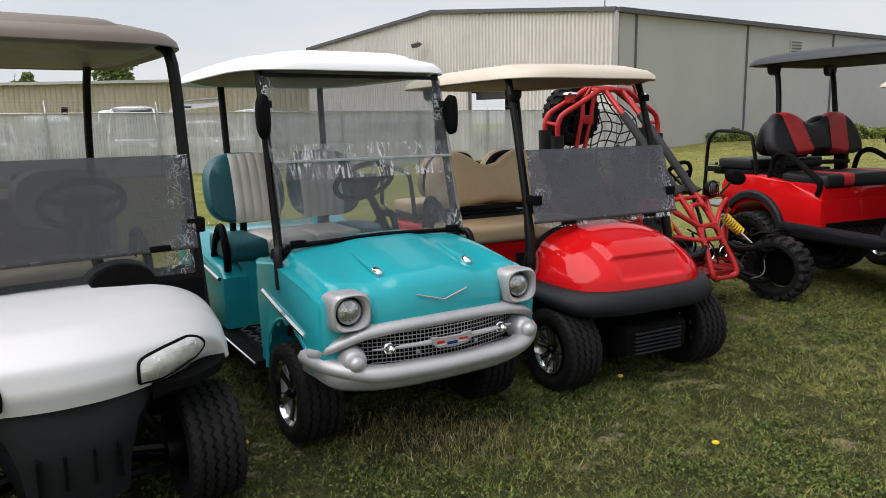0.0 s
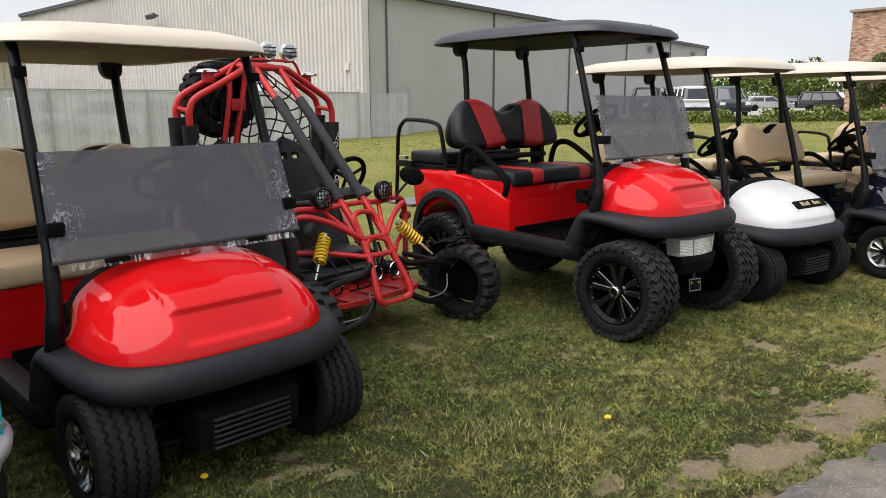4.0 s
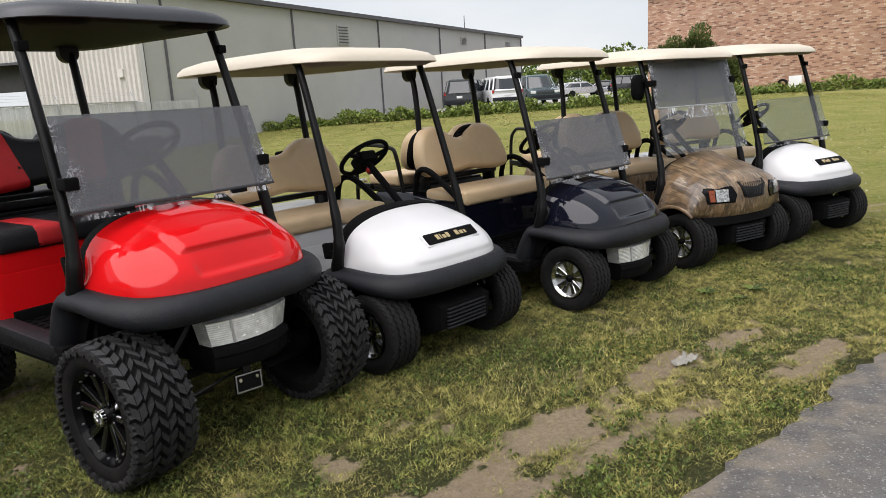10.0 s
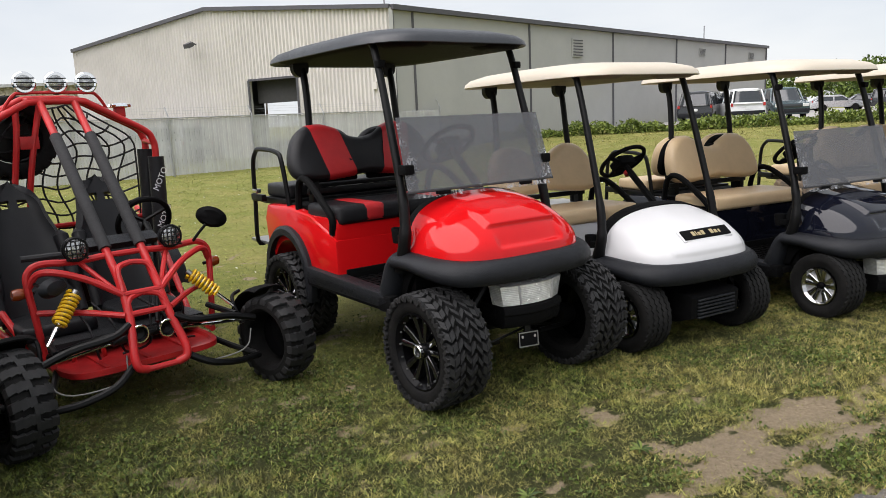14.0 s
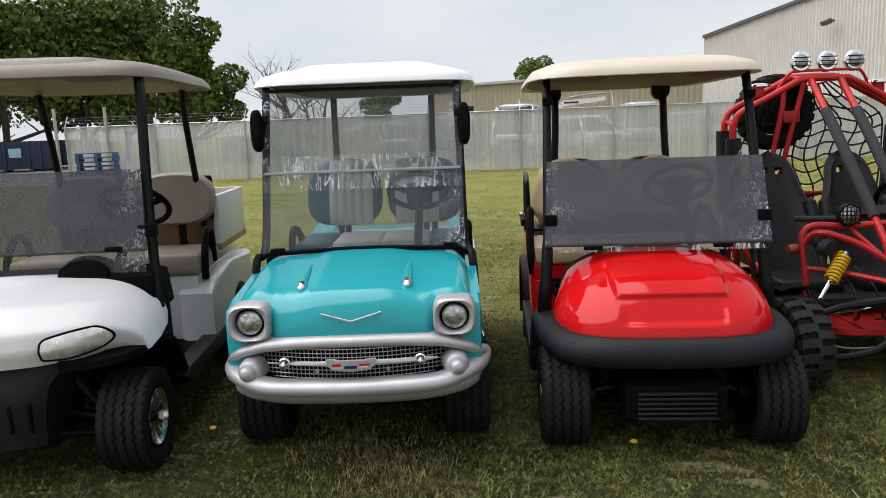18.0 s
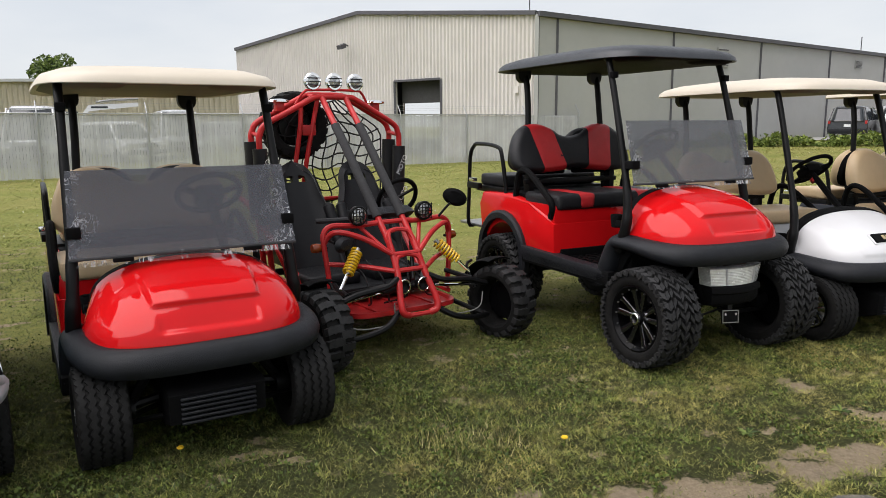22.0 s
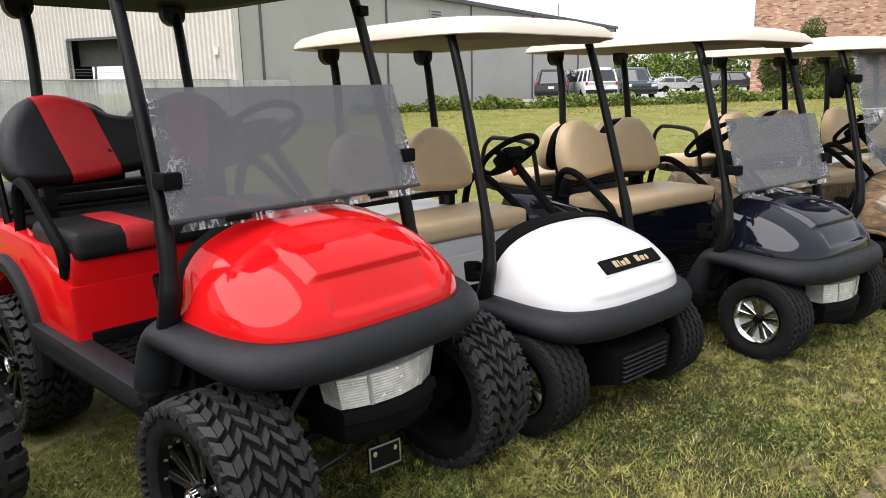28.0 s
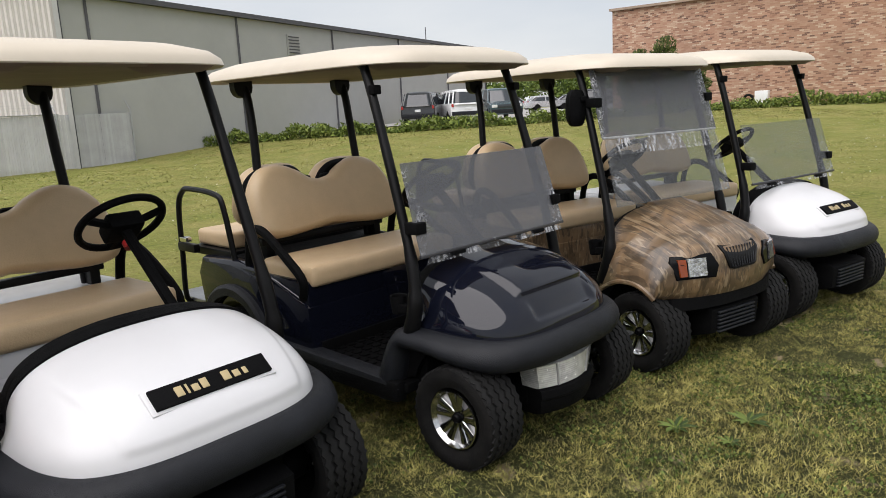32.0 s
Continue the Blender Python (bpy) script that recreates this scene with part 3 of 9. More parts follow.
def build_road():
    bm = bmesh.new()
    rows = []
    for i in range(512):
        t = -9 + i * 0.06 if i < 487 else 20.2 + (i - 487) * 3.0
        e = road_edge(t)
        far = e + Vector((3.0, -7.0, 0))
        rows.append([bm.verts.new((e.x, e.y, -0.02)), bm.verts.new((e.x + 0.015, e.y - 0.03, 0.014)), bm.verts.new((e.x + 0.15, e.y - 0.35, 0.022)), bm.verts.new((far.x, far.y, 0.03))])
    for a, b in zip(rows, rows[1:]):
        for k in range(3):
            bm.faces.new((a[k], b[k], b[k + 1], a[k + 1]))
    ob = new("road", finish(bm, "road", 60))
    ob.data.materials.append(M["asphalt"])
    tagged(ob, "cracked grey asphalt drive with a ragged edge", "drive", kind="structure")


build_road()

M["ribbed"] = mat("cream_ribbed_steel", (0.63, 0.605, 0.575), 0.55, var=0.05, scale=0.6, spec=0.3)
M["greysteel"] = mat("grey_steel_siding", (0.40, 0.405, 0.395), 0.55, var=0.05, scale=0.5, spec=0.3)
M["gutter"] = mat("dark_gutter", (0.075, 0.075, 0.085), 0.5, var=0.1)
M["roofmetal"] = mat("metal_roof", (0.45, 0.46, 0.47), 0.4, metal=0.3, var=0.1, scale=0.5)
# near-black on all inner surfaces: the warehouse's indoor shade is in the colour
M["inside"] = mat("shade_toned_interior", (0.05, 0.05, 0.05), 0.9)
CORNER = Vector((3.0, 33.3, 0))
SIDE = Vector((math.cos(radians(45.7)), math.sin(radians(45.7)), 0))
GABLE = Vector((math.cos(radians(148.5)), math.sin(radians(148.5)), 0))
EAVE, PEAK, GW, SW = 6.02, 7.07, 21.2, 41.5


def build_warehouse():
    top = tagged(new("warehouse"), "long steel warehouse, cream ribbed gable and plain grey side", "warehouse", kind="")
    top.matrix_basis = Matrix.Translation(CORNER)

    def put(name, bm, material, label=""):
        return part(name, bm, material, top, label, angle=25)

    nrm = Vector((GABLE.y, -GABLE.x, 0))  # out of the gable, towards the lawn
    if nrm.y > 0:
        nrm = -nrm

    def roof_z(s):
        return EAVE + (PEAK - EAVE) * (1 - abs(s - GW / 2) / (GW / 2))

    # gable wall: thick sheets round the doorway
    d0, d1, dz = 5.24, 8.22, 3.66

    def wall_piece(s0, s1, zb):
        n = max(2, int((s1 - s0) / 0.205))
        bm = bmesh.new()
        prev = None
        for i in range(n * 4 + 1):
            s = s0 + (s1 - s0) * i / (n * 4)
            o = 0.085 if i % 4 == 0 else 0.0
            p = GABLE * s + nrm * o
            col = [bm.verts.new((p.x, p.y, zb)), bm.verts.new((p.x, p.y, roof_z(s)))]
            q = GABLE * s - nrm * 0.15
            col += [bm.verts.new((q.x, q.y, roof_z(s))), bm.verts.new((q.x, q.y, zb))]
            if prev:
                for k in range(4):
                    bm.faces.new((prev[k], col[k], col[(k + 1) % 4], prev[(k + 1) % 4]))
            else:
                bm.faces.new(col)
            prev = col
        bm.faces.new(prev[::-1])
        return bm

    put("gable_wall", wall_piece(0.0, d0, -0.3), M["ribbed"], "cream ribbed steel siding")
    put("gable_wall", wall_piece(d0, d1, dz), M["ribbed"])
    put("gable_wall", wall_piece(d1, GW, -0.3), M["ribbed"])

    def beam(a, b, w, h, material, name, label=""):
        a, b = Vector(a), Vector(b)
        d = (b - a)
        m = Matrix.Translation(a) @ d.to_track_quat("X", "Z").to_matrix().to_4x4()
        bm = block(0, d.length, -w / 2, w / 2, -h / 2, h / 2)
        bmesh.ops.transform(bm, matrix=m, verts=bm.verts[:])
        return put(name, bm, material, label)

    for s in (d0, d1):
        beam(GABLE * s + nrm * 0.05, GABLE * s + nrm * 0.05 + Vector((0, 0, dz)), 0.06, 0.10, M["gutter"], "door_jamb")
    beam(GABLE * d0 + nrm * 0.05 + Vector((0, 0, dz)), GABLE * d1 + nrm * 0.05 + Vector((0, 0, dz)), 0.08, 0.10, M["gutter"], "door_lintel")
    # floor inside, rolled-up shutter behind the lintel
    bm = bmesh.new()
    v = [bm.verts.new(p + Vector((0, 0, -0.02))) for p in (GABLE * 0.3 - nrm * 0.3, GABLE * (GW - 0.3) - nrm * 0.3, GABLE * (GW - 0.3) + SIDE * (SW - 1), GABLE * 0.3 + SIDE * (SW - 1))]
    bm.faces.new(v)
    put("inner_floor", bm, M["inside"], "concrete floor with the interior's shade in its colour")
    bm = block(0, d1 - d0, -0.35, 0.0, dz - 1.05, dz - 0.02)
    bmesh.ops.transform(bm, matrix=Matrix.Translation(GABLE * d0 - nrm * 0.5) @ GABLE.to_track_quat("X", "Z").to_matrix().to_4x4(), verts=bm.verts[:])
    put("rolled_shutter", bm, M["inside"], "rolled-up door shutter, coloured dark for the interior's shade")
    # side wall, its seams, base and louvres
    sn = Vector((SIDE.y, -SIDE.x, 0))
    bm = bmesh.new()
    a, b = Vector((0, 0, -0.3)), SIDE * SW + Vector((0, 0, -0.3))
    q = [a, b, b + Vector((0, 0, EAVE + 0.3)), a + Vector((0, 0, EAVE + 0.3))]
    f = [bm.verts.new(p) for p in q]
    g = [bm.verts.new(p - sn * 0.15) for p in q]
    bm.faces.new(f)
    bm.faces.new(g[::-1])
    for k in range(4):
        bm.faces.new((f[k], g[k], g[(k + 1) % 4], f[(k + 1) % 4]))
    put("side_wall", bm, M["greysteel"], "plain grey steel siding")
    for s in (0.0, 1.15, 9.3, 17.35, 25.4, 33.3, 41.4):
        beam(SIDE * s + sn * 0.035 + Vector((0, 0, -0.2)), SIDE * s + sn * 0.035 + Vector((0, 0, EAVE)), 0.06, 0.10, M["gutter"], "downpipe")
    beam(sn * 0.10 + Vector((0, 0, EAVE + 0.02)) - SIDE * 0.1, SIDE * SW + sn * 0.10 + Vector((0, 0, EAVE + 0.02)), 0.26, 0.20, M["gutter"], "gutter")
    for s, z, w, h in ((13.6, 4.95, 1.0, 1.0), (29.3, 5.25, 0.9, 0.5), (38.2, 5.25, 0.9, 0.5)):
        c = SIDE * s + sn * 0.05 + Vector((0, 0, z))
        fr = beam(c - SIDE * w / 2, c + SIDE * w / 2, 0.06, h, M["greysteel"], "louvre")
        for k in range(6):
            cc = c + sn * 0.05 + Vector((0, 0, (k - 2.5) * h / 6.5))
            beam(cc - SIDE * w * 0.45, cc + SIDE * w * 0.45, 0.03, h / 18, M["gutter"], "louvre_slat").parent = fr
    # roof slopes, far walls and rake trim
    E1, P1, E2 = Vector((0, 0, EAVE)), GABLE * (GW / 2) + Vector((0, 0, PEAK)), GABLE * GW + Vector((0, 0, EAVE))
    bm = bmesh.new()
    for p, r in ((E1, P1), (P1, E2)):
        v = [bm.verts.new(x) for x in (p + nrm * 0.12, p + SIDE * SW, r + SIDE * SW, r + nrm * 0.12)]
        w = [bm.verts.new(x.co + Vector((0, 0, 0.12))) for x in v]
        bm.faces.new(v)
        bm.faces.new(w[::-1])
        for k in range(4):
            bm.faces.new((v[k], w[k], w[(k + 1) % 4], v[(k + 1) % 4]))
    put("roof", bm, M["roofmetal"], "low-pitched metal roof")
    for p, r in ((E1, P1), (P1, E2)):
        beam(p + nrm * 0.14 + Vector((0, 0, 0.06)), r + nrm * 0.14 + Vector((0, 0, 0.06)), 0.12, 0.17, M["gutter"], "rake_trim")
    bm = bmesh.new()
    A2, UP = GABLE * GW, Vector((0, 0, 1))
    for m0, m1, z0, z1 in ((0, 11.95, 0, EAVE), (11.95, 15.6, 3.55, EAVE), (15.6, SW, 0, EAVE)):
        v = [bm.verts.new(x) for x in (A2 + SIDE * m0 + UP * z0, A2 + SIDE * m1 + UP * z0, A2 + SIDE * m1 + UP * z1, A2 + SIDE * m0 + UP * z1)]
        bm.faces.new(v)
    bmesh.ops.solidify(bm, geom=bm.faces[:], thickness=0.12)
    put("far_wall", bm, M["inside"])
    bm = bmesh.new()
    bm.faces.new([bm.verts.new(x) for x in (SIDE * SW, A2 + SIDE * SW, A2 + SIDE * SW + UP * EAVE, SIDE * SW + UP * EAVE)])
    put("end_wall", bm, M["greysteel"])
    # corner flashing, wall lamp, meter box, vent pipes on the ridge
    beam(nrm * 0.06, nrm * 0.06 + Vector((0, 0, EAVE)), 0.16, 0.16, M["greysteel"], "corner_flashing")
    c = GABLE * 11.3 + nrm * 0.2 + Vector((0, 0, 5.55))
    lamp = beam(c, c + nrm * 0.35 + Vector((0, 0, 0.10)), 0.06, 0.06, M["gutter"], "wall_lamp", "small black floodlight on an arm")
    beam(c + nrm * 0.30, c + nrm * 0.62 - Vector((0, 0, 0.12)), 0.34, 0.20, M["gutter"], "floodlight").parent = lamp
    c = GABLE * 0.95 + nrm * 0.08 + Vector((0, 0, 3.0))
    beam(c - GABLE * 0.1, c + GABLE * 0.1, 0.14, 0.3, M["ribbed"], "wall_box", "small white wall box")
    for s, d, h in ((3.0, 3.0, 1.6), (34.5, 2.0, 1.3)):
        p = SIDE * s + GABLE * d + Vector((0, 0, EAVE + 0.2))
        beam(p, p + Vector((0, 0, h)), 0.05, 0.05, M["gutter"], "vent_pipe")
    tagged(top, category="warehouse")


build_warehouse()

# tan industrial hall far behind the fence
M["tanwall"] = mat("tan_hall_siding", (0.60, 0.55, 0.43), 0.6, var=0.06, scale=0.4)


def build_hall():
    top = thing("industrial_hall", "long low tan industrial hall behind the fence", "hall", Matrix())
    a, b = Vector((-18, 66, 0)), Vector((-52, 60, 0))
    d = (b - a).normalized()
    n = Vector((-d.y, d.x, 0))
    bm = bmesh.new()
    prev = None
    for i in range(281):
        p = a + d * (b - a).length * i / 280 + n * (0.0 if i % 4 else -0.06)
        col = [bm.verts.new((p.x, p.y, -0.3)), bm.verts.new((p.x, p.y, 5.6))]
        if prev:
            bm.faces.new((prev[0], col[0], col[1], prev[1]))
        prev = col
    bmesh.ops.solidify(bm, geom=bm.faces[:], thickness=0.2)
    part("wall", bm, M["tanwall"], top, angle=25)
    bm = block(0, (b - a).length, -18, 0.3, 5.6, 5.85, m=Matrix.Translation(a) @ d.to_track_quat("X", "Z").to_matrix().to_4x4())
    part("roof", bm, M["roofmetal"], top, angle=25)


build_hall()

# brick building
BR0 = Vector((37.3, 51.9, 0))
BRD = Vector((math.cos(radians(-58.5)), math.sin(radians(-58.5)), 0))
BRN = Vector((BRD.y, -BRD.x, 0))
if BRN.dot(BR0) > 0:
    BRN = -BRN
BRH = 7.65


def brick_material():
    m = bpy.data.materials.new("mixed_red_brick")
    m.use_nodes = True
    n, l = m.node_tree.nodes, m.node_tree.links
    b = n["Principled BSDF"]
    b.inputs["Roughness"].default_value = 0.9
    tc = n.new("ShaderNodeTexCoord")
    mp = n.new("ShaderNodeMapping")
    mp.inputs["Rotation"].default_value = (0, 0, radians(58.5))
    l.new(tc.outputs["Object"], mp.inputs["Vector"])
    sx = n.new("ShaderNodeSeparateXYZ")
    l.new(mp.outputs[0], sx.inputs[0])
    cx = n.new("ShaderNodeCombineXYZ")
    l.new(sx.outputs["X"], cx.inputs["X"])
    l.new(sx.outputs["Z"], cx.inputs["Y"])
    t = n.new("ShaderNodeTexBrick")
    for k, v in (("Scale", 1.0), ("Mortar Size", 0.010), ("Brick Width", 0.30), ("Row Height", 0.10), ("Bias", 0.0)):
        t.inputs[k].default_value = v
    t.inputs["Color1"].default_value, t.inputs["Color2"].default_value, t.inputs["Mortar"].default_value = (0.12, 0.12, 0.12, 1), (1, 1, 1, 1), (0.42, 0.42, 0.42, 1)
    l.new(cx.outputs[0], t.inputs["Vector"])
    r = n.new("ShaderNodeValToRGB")
    e = r.color_ramp.elements
    e[0].position, e[0].color = 0.10, (0.10, 0.060, 0.048, 1)
    e[1].position, e[1].color = 1.0, (0.50, 0.39, 0.29, 1)
    for q, c in ((0.32, (0.30, 0.160, 0.105, 1)), (0.52, (0.40, 0.255, 0.175, 1)), (0.72, (0.33, 0.185, 0.125, 1)), (0.88, (0.44, 0.31, 0.22, 1))):
        e.new(q).color = c
    l.new(t.outputs["Color"], r.inputs[0])
    a = n.new("ShaderNodeTexNoise")
    a.inputs["Scale"].default_value, a.inputs["Detail"].default_value = 0.5, 8.0
    l.new(tc.outputs["Object"], a.inputs["Vector"])
    q = n.new("ShaderNodeMapRange")
    q.inputs[3].default_value, q.inputs[4].default_value = 0.72, 1.25
    l.new(a.outputs["Fac"], q.inputs[0])
    h = n.new("ShaderNodeHueSaturation")
    l.new(q.outputs[0], h.inputs["Value"])
    l.new(r.outputs[0], h.inputs["Color"])
    l.new(h.outputs[0], b.inputs["Base Color"])
    return m


def build_brick_building():
    top = thing("brick_building", "big windowless building of mottled red brick", "building", Matrix())
    back = -BRN
    L = 40.0
    bm = bmesh.new()
    v = [bm.verts.new(p + Vector((0, 0, z))) for z in (-0.3, BRH) for p in (BR0 + back * 0.05, BR0 + BRD * L + back * 0.05, BR0 + BRD * L + back * 16, BR0 + back * 16)]
    for f in ((0, 1, 2, 3), (4, 7, 6, 5), (0, 4, 5, 1), (1, 5, 6, 2), (2, 6, 7, 3), (3, 7, 4, 0)):
        bm.faces.new([v[i] for i in f])
    M["mortar"] = brick_material()
    M["coping"] = mat("brick_mortar", (0.34, 0.26, 0.20), 0.95, var=0.1, scale=2.0)
    part("wall", bm, M["mortar"], top)
    bm = block(-0.15, L + 0.15, -0.2, 0.25, BRH, BRH + 0.16)
    m = Matrix.Translation(BR0) @ BRD.to_track_quat("X", "Z").to_matrix().to_4x4()
    bmesh.ops.transform(bm, matrix=m, verts=bm.verts[:])
    part("coping", bm, M["coping"], top, "thin pale coping")
    return top


build_brick_building()


# privacy fence: mesh with grey slats between posts
def mesh_slat_material():
    """Grey privacy slats woven into wire mesh, each weathered in its own way; light passes between the strands."""
    m = mat("grey_fence_slat", (0.60, 0.61, 0.62), 0.55, var=0.06, scale=0.9, spec=0.3)
    n, l = m.node_tree.nodes, m.node_tree.links
    b = n["Principled BSDF"]
    was = b.inputs["Base Color"].links[0].from_socket
    g = n.new("ShaderNodeNewGeometry")
    q = n.new("ShaderNodeMapRange")
    q.inputs[3].default_value, q.inputs[4].default_value = 0.91, 1.06
    l.new(g.outputs["Random Per Island"], q.inputs[0])
    h = n.new("ShaderNodeHueSaturation")
    l.new(q.outputs[0], h.inputs["Value"])
    l.new(was, h.inputs["Color"])
    l.new(h.outputs[0], b.inputs["Base Color"])
    z = n.new("ShaderNodeTexNoise")
    z.inputs["Scale"].default_value, z.inputs["Detail"].default_value = 1.3, 8.0
    l.new(g.outputs["Position"], z.inputs["Vector"])
    k = n.new("ShaderNodeMapRange")
    for i, v in enumerate((0.30, 0.70, 0.54, 0.70)):
        k.inputs[i + 1].default_value = v
    l.new(z.outputs["Fac"], k.inputs[0])
    t = n.new("ShaderNodeBsdfTransparent")
    mx = n.new("ShaderNodeMixShader")
    l.new(k.outputs[0], mx.inputs[0])
    l.new(t.outputs[0], mx.inputs[1])
    l.new(b.outputs[0], mx.inputs[2])
    l.new(mx.outputs[0], n["Material Output"].inputs["Surface"])
    return m


M["slat"] = mesh_slat_material()
M["galv"] = mat("galvanised_post", (0.45, 0.46, 0.47), 0.4, metal=0.7, var=0.1)
F0, F1 = Vector((-22.3, 11.1, 0)), Vector((2.6, 32.9, 0))


def build_fence():
    top = thing("fence", "grey slatted chain-link fence with galvanised posts", "fence", Matrix())
    d = (F1 - F0)
    L = d.length
    d.normalize()
    n = Vector((-d.y, d.x, 0))
    turn = math.degrees(math.atan2(d.y, d.x))
    h = 1.92
    sl = once("fence_panel", lambda: fence_panel(3.0, h))
    k = 0
    while k * 3.0 < L:
        p = F0 + d * k * 3.0
        tagged(attach("panel", sl, M["slat"], top, "grey slats woven into wire mesh", at=(p.x, p.y, lift(p.x, p.y)), turn=(0, 0, turn)), kind="stuff")
        k += 1
    po = once("fence_post", lambda: fence_post(h))
    for k in range(int(L / 3.0) + 2):
        p = F0 + d * k * 3.0 - n * 0.06
        attach("post", po, M["galv"], top, at=(p.x, p.y, lift(p.x, p.y)), turn=(0, 0, turn))
    bm = bmesh.new()
    for z in (h + 0.13, h + 0.22, h + 0.31):
        tube([F0 + n * (z - h) * 0.7 + Vector((0, 0, z)), F1 + n * (z - h) * 0.7 + Vector((0, 0, z + 0.02))], 0.0035, bm, 4, smooth=False)
    tube([F0 - n * 0.03 + Vector((0, 0, h)), F1 - n * 0.03 + Vector((0, 0, h))], 0.022, bm, 6, smooth=False)
    part("rail_and_barbed_wire", bm, M["galv"], top)
    for k in (-0.3, 1.4):
        p = F0 + d * k - n * 0.08
        part("gate_post", tube([(p.x, p.y, -0.1), (p.x, p.y, 2.55)], 0.055, None, 10, smooth=False), M["galv"], top, "tall galvanised gate post")


def fence_panel(w, h):
    bm = bmesh.new()
    c = int(w / 0.085)
    for i in range(c):
        x = w * i / c
        y = 0.003 * (i % 2)
        z0 = 0.03 + 0.02 * random.random()
        block(x + 0.002, x + w / c - 0.002, y, y + 0.003, z0, h - 0.02 - 0.02 * random.random(), bm=bm)
    return bm


def fence_post(h):
    bm = tube([(0, 0, 0), (0, 0, h + 0.02)], 0.035, None, 8, smooth=False)
    tube([(0, 0, h), (0, 0.24, h + 0.36)], 0.018, bm, 6, smooth=False)
    return bm


build_fence()

# ---- wheels ----
def street_tyre(r, w):
    """A low turf and street tyre with three grooves; x is its axle."""
    h = w / 2
    ri = r * 0.60
    pr = [(-h * 0.80, ri), (-h * 0.98, r * 0.74), (-h, r * 0.86), (-h * 0.93, r * 0.955), (-h * 0.80, r * 0.985)]
    pr += [(-h * 0.72, r * 0.962), (0.0, r * 0.972), (h * 0.72, r * 0.962)]
    pr += [(h * 0.80, r * 0.985), (h * 0.93, r * 0.955), (h, r * 0.86), (h * 0.98, r * 0.74), (h * 0.80, ri), (h * 0.3, ri * 0.97), (-h * 0.3, ri * 0.97), (-h * 0.80, ri)]
    return lathe(pr, seg=48)


def street_tread(r, w):
    """Zigzag ribs around the running face."""
    bm = bmesh.new()
    n = 72
    for x, hw in ((-0.375, 0.066), (-0.187, 0.066), (0.0, 0.066), (0.187, 0.066), (0.375, 0.066)):
        rows = []
        for k in range(n):
            a = 2 * math.pi * k / n
            dx = (0.026 if k % 2 else -0.026) * w * 1.1
            rr = r * (1.004 if abs(x) < 0.3 else 0.992)
            row = []
            for sx, q in ((-1, rr - 0.012), (-0.94, rr), (0.94, rr), (1, rr - 0.012)):
                row.append(bm.verts.new((x * w + sx * hw * w + dx, q * math.cos(a), q * math.sin(a))))
            rows.append(row)
        for k in range(n):
            for i in range(3):
                bm.faces.new((rows[k][i], rows[k][i + 1], rows[(k + 1) % n][i + 1], rows[(k + 1) % n][i]))
    return bm


def mud_tyre(r, w):
    """The carcass of a tall all-terrain tyre."""
    h, rb, ri = w / 2, r * 0.935, r * 0.63
    pr = [(-h * 0.78, ri), (-h * 0.90, r * 0.67), (-h * 0.98, r * 0.71), (-h * 1.0, r * 0.82), (-h * 0.90, rb * 0.98), (-h * 0.5, rb), (0, rb * 1.004), (h * 0.5, rb), (h * 0.90, rb * 0.98), (h, r * 0.82), (h * 0.98, r * 0.71), (h * 0.78, ri), (0, ri * 0.96), (-h * 0.78, ri)]
    return lathe(pr, seg=44)


def mud_tread(r, w, count=31):
    """Slanted lugs in four columns that form zigzags, with long hooked shoulder blocks."""
    h = w / 2
    bm = bmesh.new()

    def lug(a0, x0, r0, a1, x1, r1, half, depth):
        """A lug between two places on the tyre (angle, x, radius)."""
        vs = []
        for da in (-half, half):
            for a, x, top in ((a0, x0, r0), (a1, x1, r1)):
                for rr, sh in ((top - depth, 1.22), (top, 1.0)):
                    b = a + da * sh
                    vs.append(bm.verts.new((x, rr * math.cos(b), rr * math.sin(b))))
        for q in ((0, 1, 3, 2), (4, 6, 7, 5), (0, 4, 5, 1), (2, 3, 7, 6), (1, 5, 7, 3)):
            bm.faces.new([vs[i] for i in q])
    st = 2 * math.pi / count
    edge = (-0.535, -0.275, 0.0, 0.275, 0.535)
    for k in range(count):
        for c in range(4):
            up = 1 if c % 2 else -1
            a = st * (k + 0.25 * c)
            x0, x1 = edge[c] * h + 0.0025, edge[c + 1] * h - 0.0025
            lug(a - up * st * 0.30, x0, r, a + up * st * 0.30, x1, r, st * 0.225, 0.026)
        for s in (-1, 1):
            a = st * (k + (0.5 if s > 0 else 0.0))
            long = k % 2
            lug(a, s * h * 0.56, r * 0.998, a + st * 0.34, s * h * 0.77, r * 0.994, st * 0.33, 0.024)
            lug(a + st * 0.30, s * h * 0.79, r * 0.992, a - st * 0.10, s * h * 0.985, r * 0.965, st * 0.34, 0.022)
            # hooks that run down the sidewall, long and short in turn
            for dk, lean, ln, mid in ((-0.14, 0.60, 0.062 if long else 0.048, 0.905), (0.34, -0.60, 0.050, 0.915)):
                m = Matrix.Rotation(a + st * dk, 4, "X") @ Matrix.Translation((s * h * 0.985, r * mid, 0)) @ Matrix.Rotation(lean, 4, "X")
                block(-0.012, 0.010, -r * ln, r * ln, -r * 0.030, r * 0.030, bm=bm, m=m)
    return bm


